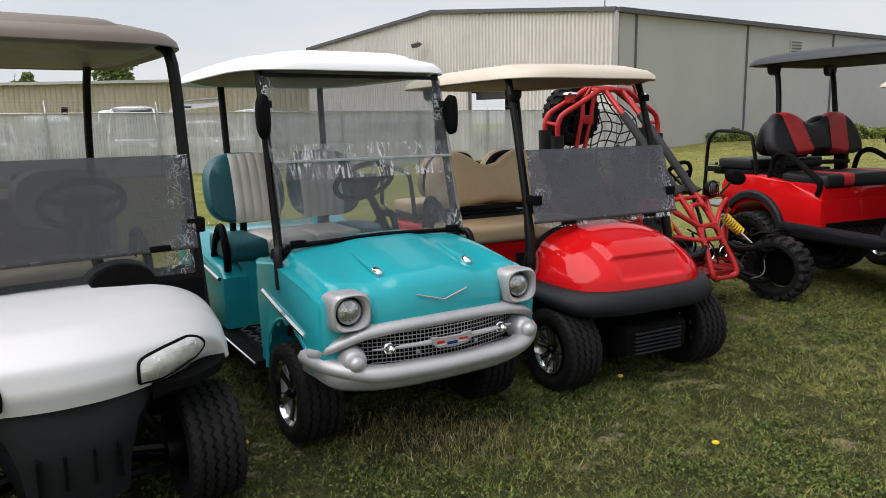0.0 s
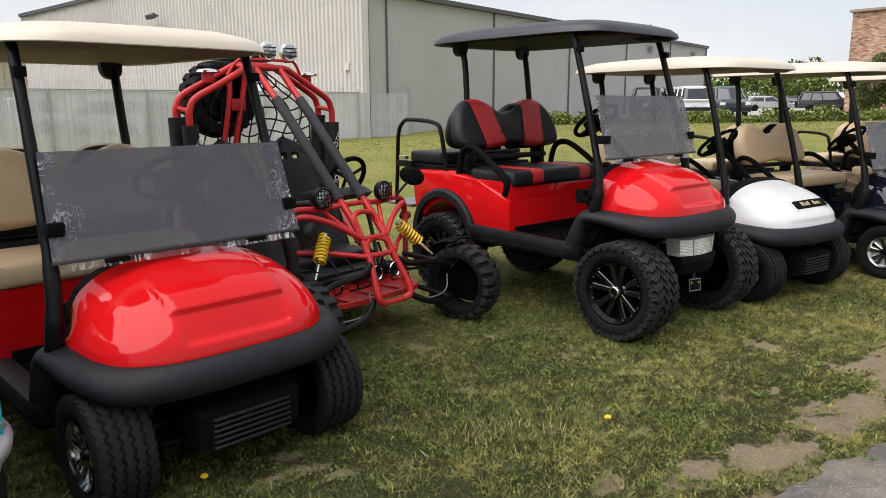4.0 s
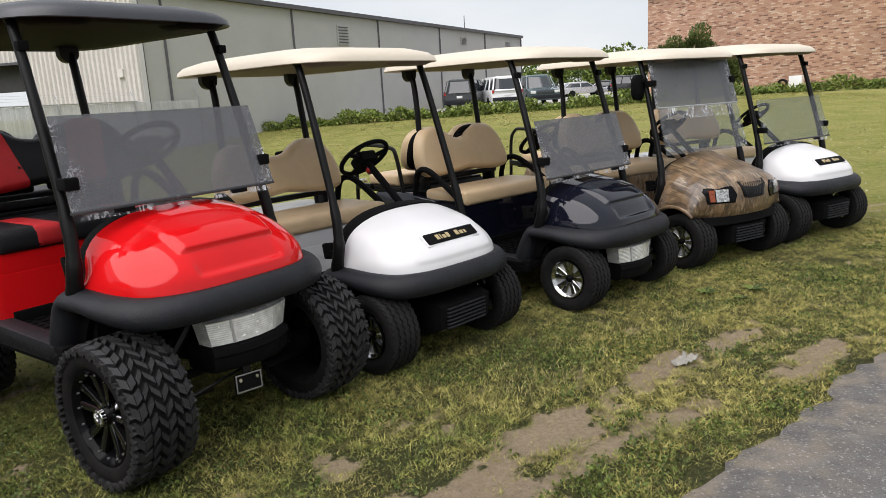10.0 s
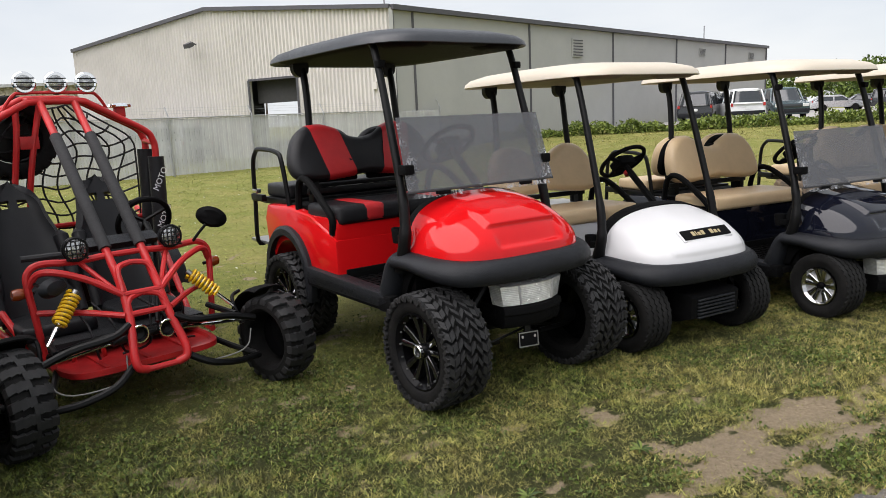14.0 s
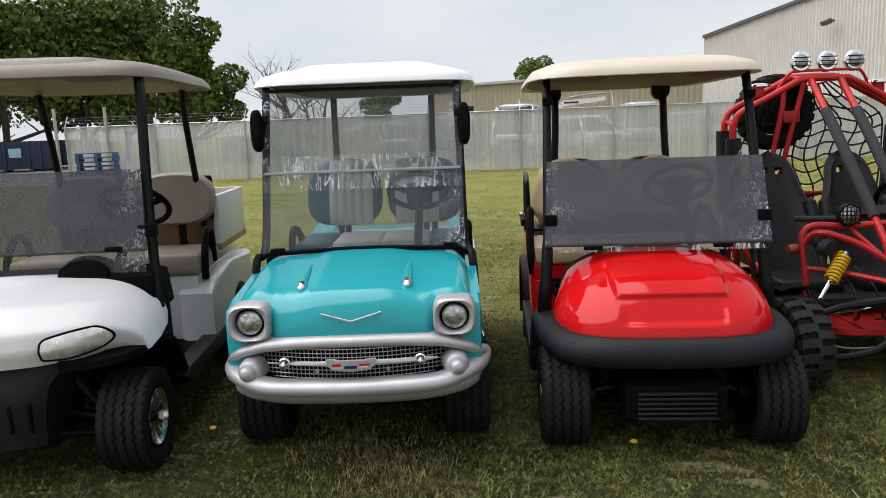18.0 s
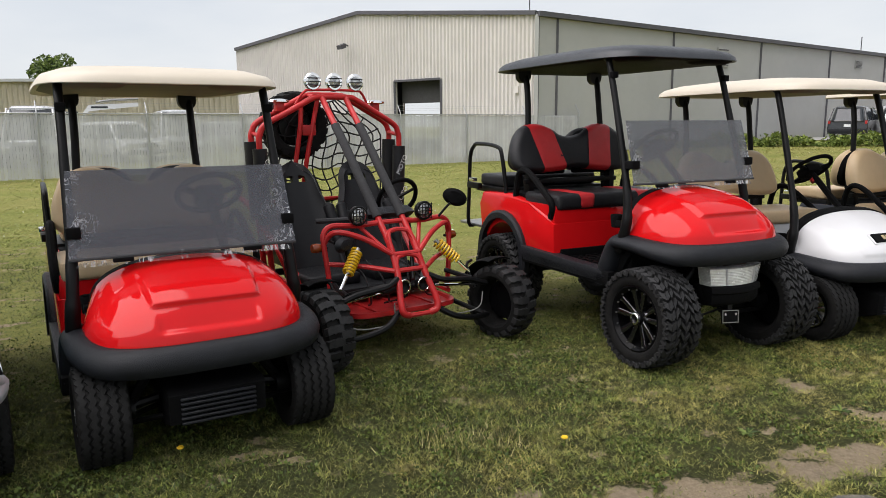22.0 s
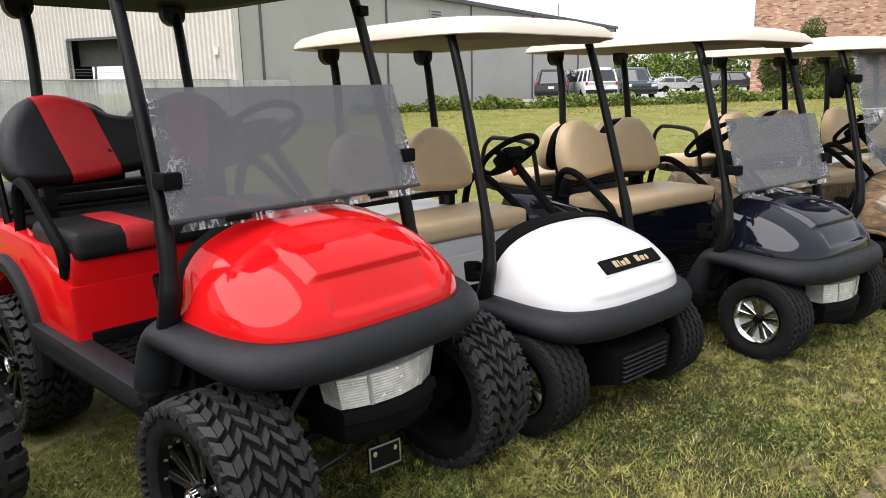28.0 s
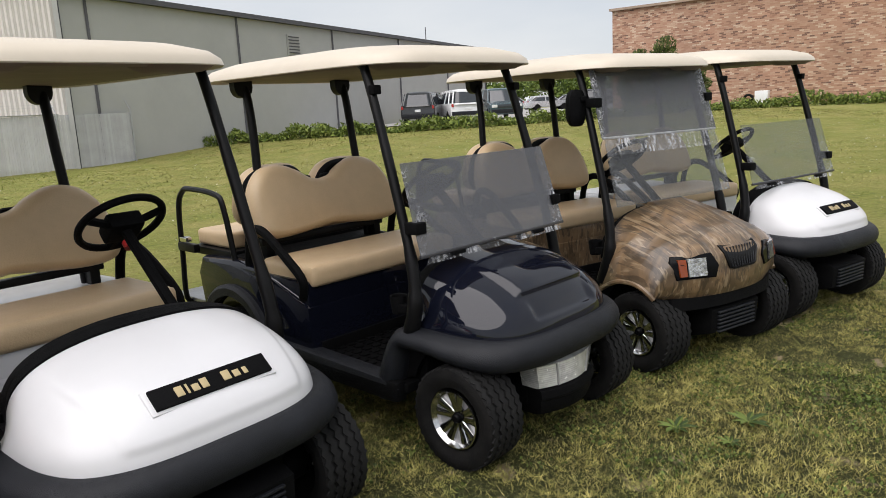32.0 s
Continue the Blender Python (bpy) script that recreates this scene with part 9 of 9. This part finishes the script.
def container(az, d, turn, sign):
    x, y = polar(az, d)
    c = thing("dumpster", "open navy steel roll-off dumpster", "dumpster", pose(x, y, 0.02, 0, 0, turn))
    bm = extruded([(-1.1, 0.15), (1.1, 0.15), (1.2, 1.55), (1.12, 1.55), (1.02, 0.22), (-1.02, 0.22), (-1.12, 1.55), (-1.2, 1.55)], -1.7, 1.7, 0.0)
    part("tub", bm, M["navybox"], c)
    for k in range(7):
        part("rib", block(-1.6 + 0.53 * k - 0.04, -1.6 + 0.53 * k + 0.04, -1.29, -1.13, 0.2, 1.52, 0.01), M["navybox"], c)
    for s in (-1, 1):
        part("end_wall", block(s * 1.7 - 0.04, s * 1.7 + 0.04, -1.1, 1.1, 0.2, 1.5, 0.01), M["navybox"], c)
        part("skid", block(s * 0.6 - 0.06, s * 0.6 + 0.06, -1.1, 1.1, 0.0, 0.16, 0.01), M["navybox"], c)
    if sign:
        part("sign", block(-0.35, 0.2, -1.32, -1.30, 0.75, 1.2, 0.004), M["sign"], c, "pale blue sign plate")


container(162.6, 44, 66, True)
container(159.9, 47, 66, False)


def pallet(x, y, z, turn):
    c = thing("pallet", "blue wooden pallet in a stack by the fence", "pallet", pose(x, y, z, 0, 0, turn), "stacked blue pallets")
    for k in range(6):
        attach("board", once("pallet_board", lambda: block(-0.6, 0.6, -0.045, 0.045, 0.11, 0.13)), M["pallet"], c, at=(0, -0.45 + 0.18 * k, 0))
    for k in range(3):
        attach("bearer", once("pallet_bearer", lambda: block(-0.05, 0.05, -0.5, 0.5, 0.0, 0.11)), M["pallet"], c, at=(-0.52 + 0.52 * k, 0, 0))


x, y = polar(157.6, 25.2)
for k in range(8):
    pallet(x, y, 0.02 + 0.135 * k, 60 + (k % 3) * 2)

# air-conditioner box and tyre by the brick wall
for az, d, nm in ((46.0, 52, "box"), (46.9, 52, "tyre")):
    x, y = spot(az, d)
    if nm == "box":
        solo("utility_box", block(-0.4, 0.4, -0.3, 0.3, 0, 0.85, 0.03), M["carwhite"], "white utility box against the brick wall", "utility box", pose(x, y, lift(x, y), 0, 0, -58))
    else:
        solo("old_tyre", lathe([(-0.1, 0.2), (-0.12, 0.3), (-0.08, 0.34), (0.08, 0.34), (0.12, 0.3), (0.1, 0.2), (-0.1, 0.2)], None, 24), M["rubber"], "old black tyre leaning by the brick wall", "tyre", pose(x, y, lift(x, y) + 0.34, 0, 0, 32))


# poles standing in the yard behind the warehouse, seen through its open doors
def yard_pole(m0, out, h, lean):
    n2 = Vector((-SIDE.y, SIDE.x, 0))
    p = CORNER + GABLE * GW + SIDE * m0 + n2 * out
    c = thing("utility_pole", "dark leaning pole behind the open warehouse", "pole", pose(p.x, p.y, 0, 0, lean, 40), "poles behind the warehouse")
    part("mast", tube([(0, 0, -0.3), (0, 0, h)], [0.10, 0.09, 0.07, 0.06], None, 8), M["bark"], c)
    part("cross_arm", block(-0.5, 0.5, -0.05, 0.05, h - 0.6, h - 0.5, 0.01), M["bark"], c)


for m0, out, h, lean in ((12.9, 4, 5.6, 6), (13.7, 5, 6.2, -2), (14.6, 4, 5.2, 3)):
    yard_pole(m0, out, h, lean)

# ---- grass ----
def grass_material(name, stops, clump=17.0, spread=(0.45, 1.62), near=(0.70, 1.18)):
    m = bpy.data.materials.new(name)
    m.use_nodes = True
    n, l = m.node_tree.nodes, m.node_tree.links
    b = n["Principled BSDF"]
    b.inputs["Roughness"].default_value, b.inputs["Specular IOR Level"].default_value = 0.55, 0.3
    g = n.new("ShaderNodeNewGeometry")
    r = n.new("ShaderNodeValToRGB")
    e = r.color_ramp.elements
    e[0].position, e[0].color = stops[0][0], (*stops[0][1], 1)
    e[1].position, e[1].color = stops[-1][0], (*stops[-1][1], 1)
    for p, c in stops[1:-1]:
        e.new(p).color = (*c, 1)
    l.new(g.outputs["Random Per Island"], r.inputs[0])
    # dry straw in patches, more of it towards the far end of the row
    q = n.new("ShaderNodeTexNoise")
    q.inputs["Scale"].default_value, q.inputs["Detail"].default_value, q.inputs["Roughness"].default_value = 2.1, 7.0, 0.75
    l.new(g.outputs["Position"], q.inputs["Vector"])
    sx = n.new("ShaderNodeSeparateXYZ")
    l.new(g.outputs["Position"], sx.inputs[0])
    gr = n.new("ShaderNodeMapRange")
    for k, v in enumerate((1.0, 7.5, -0.12, 0.13)):
        gr.inputs[k + 1].default_value = v
    l.new(sx.outputs["X"], gr.inputs[0])
    ad = n.new("ShaderNodeMath")
    ad.operation = "ADD"
    l.new(q.outputs["Fac"], ad.inputs[0])
    l.new(gr.outputs[0], ad.inputs[1])
    dry = n.new("ShaderNodeMapRange")
    for k, v in enumerate((0.42, 0.62, 0.0, 0.92)):
        dry.inputs[k + 1].default_value = v
    l.new(ad.outputs[0], dry.inputs[0])
    r2 = n.new("ShaderNodeValToRGB")
    r2.color_ramp.elements[0].color, r2.color_ramp.elements[1].color = (0.135, 0.130, 0.031, 1), (0.29, 0.25, 0.085, 1)
    l.new(g.outputs["Random Per Island"], r2.inputs[0])
    x = n.new("ShaderNodeMix")
    x.data_type = "RGBA"
    l.new(dry.outputs[0], x.inputs[0])
    l.new(r.outputs[0], x.inputs[6])
    l.new(r2.outputs[0], x.inputs[7])
    # value factor along x, lowest at the near end of the row
    near_tone = n.new("ShaderNodeMapRange")
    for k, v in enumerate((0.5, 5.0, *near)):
        near_tone.inputs[k + 1].default_value = v
    l.new(sx.outputs["X"], near_tone.inputs[0])
    # plants of lighter and darker green stand in small clumps
    cl = n.new("ShaderNodeTexNoise")
    cl.inputs["Scale"].default_value, cl.inputs["Detail"].default_value, cl.inputs["Roughness"].default_value = clump, 3.0, 0.6
    l.new(g.outputs["Position"], cl.inputs["Vector"])
    cr = n.new("ShaderNodeMapRange")
    for k, v in enumerate((0.36, 0.64, *spread)):
        cr.inputs[k + 1].default_value = v
    l.new(cl.outputs["Fac"], cr.inputs[0])
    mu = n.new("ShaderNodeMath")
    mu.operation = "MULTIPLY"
    l.new(near_tone.outputs[0], mu.inputs[0])
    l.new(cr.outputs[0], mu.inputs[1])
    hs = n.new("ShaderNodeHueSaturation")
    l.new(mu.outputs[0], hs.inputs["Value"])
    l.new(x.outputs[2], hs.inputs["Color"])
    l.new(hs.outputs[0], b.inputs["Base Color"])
    return m


M["lawnleaf"] = leaf_material("lawn_weed_leaves", (0.026, 0.044, 0.010), (0.125, 0.165, 0.034))
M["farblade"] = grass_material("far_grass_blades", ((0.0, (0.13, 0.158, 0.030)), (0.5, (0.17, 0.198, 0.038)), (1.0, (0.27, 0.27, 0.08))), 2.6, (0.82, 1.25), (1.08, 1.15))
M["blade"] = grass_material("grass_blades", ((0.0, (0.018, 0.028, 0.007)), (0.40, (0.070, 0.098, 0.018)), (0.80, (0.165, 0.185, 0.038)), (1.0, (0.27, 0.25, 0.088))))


def blades(name, x, y, h, w, seed, label, material="blade", lean=(0.15, 0.95)):
    k = len(x)
    r = np.random.RandomState(seed)
    a = r.uniform(0, 2 * math.pi, k)
    ln = r.uniform(*lean, k) * h
    b = r.uniform(0, 2 * math.pi, k)
    ww = w * r.uniform(0.6, 1.4, k) / 2
    t = np.clip((x * 0.45 + y - 33.0) / 16.0, 0, 1)
    z0 = 0.62 * t * t * (3 - 2 * t) - 0.004
    dx, dy = np.cos(a) * ww, np.sin(a) * ww
    v = np.stack([np.stack([x - dx, y - dy, z0], 1), np.stack([x + dx, y + dy, z0], 1), np.stack([x + np.cos(b) * ln, y + np.sin(b) * ln, z0 + h], 1)], 1).reshape(-1, 3)
    me = bpy.data.meshes.new(name)
    me.vertices.add(3 * k)
    me.vertices.foreach_set("co", v.ravel())
    me.loops.add(3 * k)
    me.loops.foreach_set("vertex_index", np.arange(3 * k))
    me.polygons.add(k)
    me.polygons.foreach_set("loop_start", np.arange(0, 3 * k, 3))
    me.update(calc_edges=True)
    ob = new(name, me)
    me.materials.append(M[material])
    return tagged(ob, label, "grass", kind="stuff")


GRID = 0.06
GX, GY = 236, 150


def lawn_grid(fn):
    return np.array([[fn(-3 + GRID * i, 1.6 + GRID * j) for j in range(GY)] for i in range(GX + 1)])


def at_grid(grid, x, y):
    return grid[np.clip(((x + 3) / GRID).astype(int), 0, GX), np.clip(((y - 1.6) / GRID).astype(int), 0, GY - 1)]


def build_grass():
    r = np.random.RandomState(2)
    worn = lawn_grid(soil)
    # where clover and low weeds crowd the grass out
    weedy = lawn_grid(lambda x, y: 0.6 * noise.noise((x * 1.3, y * 1.6, 11.0)) + 0.5 * noise.noise((x * 3.6, y * 4.1, 4.0)) + 0.3 * noise.noise((x * 9, y * 9, 1.0)))

    def on_lawn(x, y, n):
        d = -0.386 * x + 0.922 * y
        return (d > 2.27 + 0.04 * np.sin(x * 5) + 0.04 * np.sin(x * 13) + n) | (x < 3.75 - (4.1 - y) * 0.45), d

    k = 3600000
    x, y = r.uniform(-5.0, 11.2, k), r.uniform(1.6, 10.6, k)
    lawn, d = on_lawn(x, y, r.normal(0, 0.03, k))
    # thinner behind the row, where only gaps show it
    behind = np.clip((d - 4.2) / 1.6, 0, 1)
    s = at_grid(worn, x, y)
    tuft = 0.5 + 0.25 * np.sin(x * 11.3 + 2 * np.sin(y * 5.1)) * np.sin(y * 9.7 + 2 * np.sin(x * 4.3)) + 0.25 * np.sin(x * 31 + 3 * np.sin(y * 13)) * np.sin(y * 29 + 3 * np.sin(x * 17))
    keep = lawn & (r.uniform(0, 1, k) > s * 0.96) & (r.uniform(0, 1, k) < 0.25 + 0.9 * tuft) & (r.uniform(0, 1, k) > 0.80 * behind)
    keep &= r.uniform(0, 1, k) < np.clip((10.6 - y) / 3.0, 0, 1) * np.clip((x + 5.0) / 3.0, 0, 1)
    x, y, tuft, s = x[keep], y[keep], tuft[keep], s[keep]
    h = r.uniform(0.006, 0.034, len(x)) * (0.50 + 0.8 * tuft) * (1 - 0.6 * s)
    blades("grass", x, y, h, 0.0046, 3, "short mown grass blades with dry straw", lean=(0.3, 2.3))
    k = 330000
    rr = r.uniform(0, 1, k) ** 0.75
    x, y = r.uniform(-20, 34, k), 8.2 + 30 * rr
    x[:80000], y[:80000] = r.uniform(-17, -2.6, 80000), r.uniform(1.0, 12.0, 80000)
    clump = np.sin(x * 3.1 + 2 * np.sin(y * 1.3)) * np.sin(y * 2.3 + 2 * np.sin(x * 1.1)) + 0.6 * np.sin(x * 7.7 + y * 1.9) * np.sin(y * 6.1 - x * 2.3)
    keep = r.uniform(-1.2, 1.0, k) < clump + 0.25
    x, y = x[keep], y[keep]
    far = np.clip((y - 9) / 24, 0, 1)
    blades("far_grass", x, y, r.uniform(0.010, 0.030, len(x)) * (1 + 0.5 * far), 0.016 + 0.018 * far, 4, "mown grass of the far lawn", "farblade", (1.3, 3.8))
    # clover heads
    k = 3800
    x, y = r.uniform(-14, 38, k), 9.5 + 25 * r.uniform(0, 1, k)
    pts = np.stack([x, y, np.array([lift(a, b) for a, b in zip(x, y)]) + r.uniform(0.03, 0.05, k)], 1)
    me = cloud_mesh("clover_flowers", pts, 0.013, 6, 0.9)
    ob = new("clover_flowers", me)
    me.materials.append(mat("clover_white", (0.62, 0.62, 0.50), 0.8, var=0.1))
    tagged(ob, "white clover heads scattered over the lawn", "clover", kind="stuff")
    # small clover and weed leaves in the near lawn, in drifts
    k = 900000
    x, y = r.uniform(-2.8, 11, k), r.uniform(1.8, 9.5, k)
    lawn, d = on_lawn(x, y, 0.06)
    keep = lawn & (r.uniform(-0.1, 0.75, k) < at_grid(weedy, x, y)) & (at_grid(worn, x, y) < 0.35) & (r.uniform(0, 1, k) > 0.85 * np.clip((d - 4.2) / 1.6, 0, 1))
    x, y = x[keep], y[keep]
    me = cloud_mesh("lawn_weeds", np.stack([x, y, r.uniform(0.004, 0.024, len(x))], 1), 0.0085, 12, 0.7)
    ob = new("lawn_weeds", me)
    me.materials.append(M["lawnleaf"])
    tagged(ob, "drifts of clover and small weed leaves in the lawn", "weeds", kind="stuff")


def broad_weed(x, y, size, seed):
    """A flat rosette of broad leaves."""
    c = thing("broad_leaf_weed", "broad-leaved weed rosette flat in the lawn", "weed", pose(x, y, 0), "broad-leaved weeds in the lawn")
    rng = random.Random(seed)
    for k in range(9):
        a, ln, up = 2 * math.pi * (k + rng.uniform(-0.2, 0.2)) / 9, size * rng.uniform(0.7, 1.1), rng.uniform(0.2, 0.5)
        m = Matrix.Rotation(a, 3, "Z")
        def leaf(u, v):
            w = ln * 0.30 * math.sin(math.pi * min(1.0, 0.08 + 0.92 * u)) ** 0.8
            return m @ Vector((ln * u, w * (v - 0.5) * 2 * 0.5, 0.012 + ln * up * math.sin(2.0 * u) * 0.5 + 0.012 * abs(v - 0.5)))
        part("leaf", sheet(leaf, 7, 4, 0.0015), M["lawnleaf"], c)


build_grass()
for x, y, size, seed in ((8.32, 7.15, 0.105, 1), (7.99, 7.25, 0.095, 2), (8.10, 7.02, 0.06, 3), (5.15, 5.45, 0.07, 4), (4.6, 5.1, 0.06, 5)):
    broad_weed(x, y, size, seed)
M["dandelion"] = mat("dandelion_yellow", (0.80, 0.50, 0.01), 0.7, var=0.1)


def dandelion(x, y):
    c = thing("dandelion", "yellow dandelion flower in the grass", "flower", pose(x, y, 0), "dandelions in the lawn")
    attach("head", once("dand_head", lambda: lathe([(0.0, 0.001), (0.0, 0.012), (0.006, 0.017), (0.012, 0.012), (0.014, 0.001)], None, 10, Matrix.Translation((0, 0, 0.045)) @ Matrix.Rotation(radians(-90), 4, "Y"))), M["dandelion"], c)
    attach("stem", once("dand_stem", lambda: tube([(0, 0, 0), (0, 0, 0.048)], 0.002, None, 5, smooth=False)), M["weed"], c)


for x, y in ((2.37, 3.72), (2.0, 4.53), (0.31, 3.4), (3.73, 4.87)):
    dandelion(x, y)


# dry tufts and litter
M["straw"] = grass_material("dry_straw", ((0.0, (0.16, 0.13, 0.06)), (0.6, (0.30, 0.26, 0.12)), (1.0, (0.42, 0.37, 0.19))))


def build_tufts():
    r = np.random.RandomState(21)
    x, y = [], []
    for cx, cy, rad, k in ((1.07, 3.74, 0.30, 1500), (1.3, 3.71, 0.20, 900), (3.3, 4.9, 0.18, 500), (7.0, 6.7, 0.35, 1100), (6.1, 6.35, 0.28, 900), (8.3, 7.0, 0.40, 1200)):
        x.append(cx + r.normal(0, rad, k))
        y.append(cy + r.normal(0, rad * 0.6, k))
    x, y = np.concatenate(x), np.concatenate(y)
    blades("straw_tufts", x, y, r.uniform(0.012, 0.055, len(x)), 0.0055, 22, "dry straw tufts lying in the lawn", "straw")


build_tufts()


def paper_scrap(x, y, turn):
    rng = random.Random(6)
    h = [[rng.uniform(0.004, 0.028) for _ in range(6)] for _ in range(11)]
    def fn(u, v):
        i, j = u * 10, v * 5
        z = h[round(i)][round(j)]
        return ((u - 0.5) * 0.20 + 0.012 * math.sin(v * 9), (v - 0.5) * 0.085 + 0.010 * math.sin(u * 7), z)
    solo("paper_scrap", sheet(fn, 10, 5, 0.002), mat("dirty_paper", (0.26, 0.25, 0.22), 0.8, var=0.12, scale=25.0), "crumpled dirty white scrap on the bare soil", "litter", pose(x, y, -0.004, 0, 0, turn))


paper_scrap(7.07, 6.24, 35)
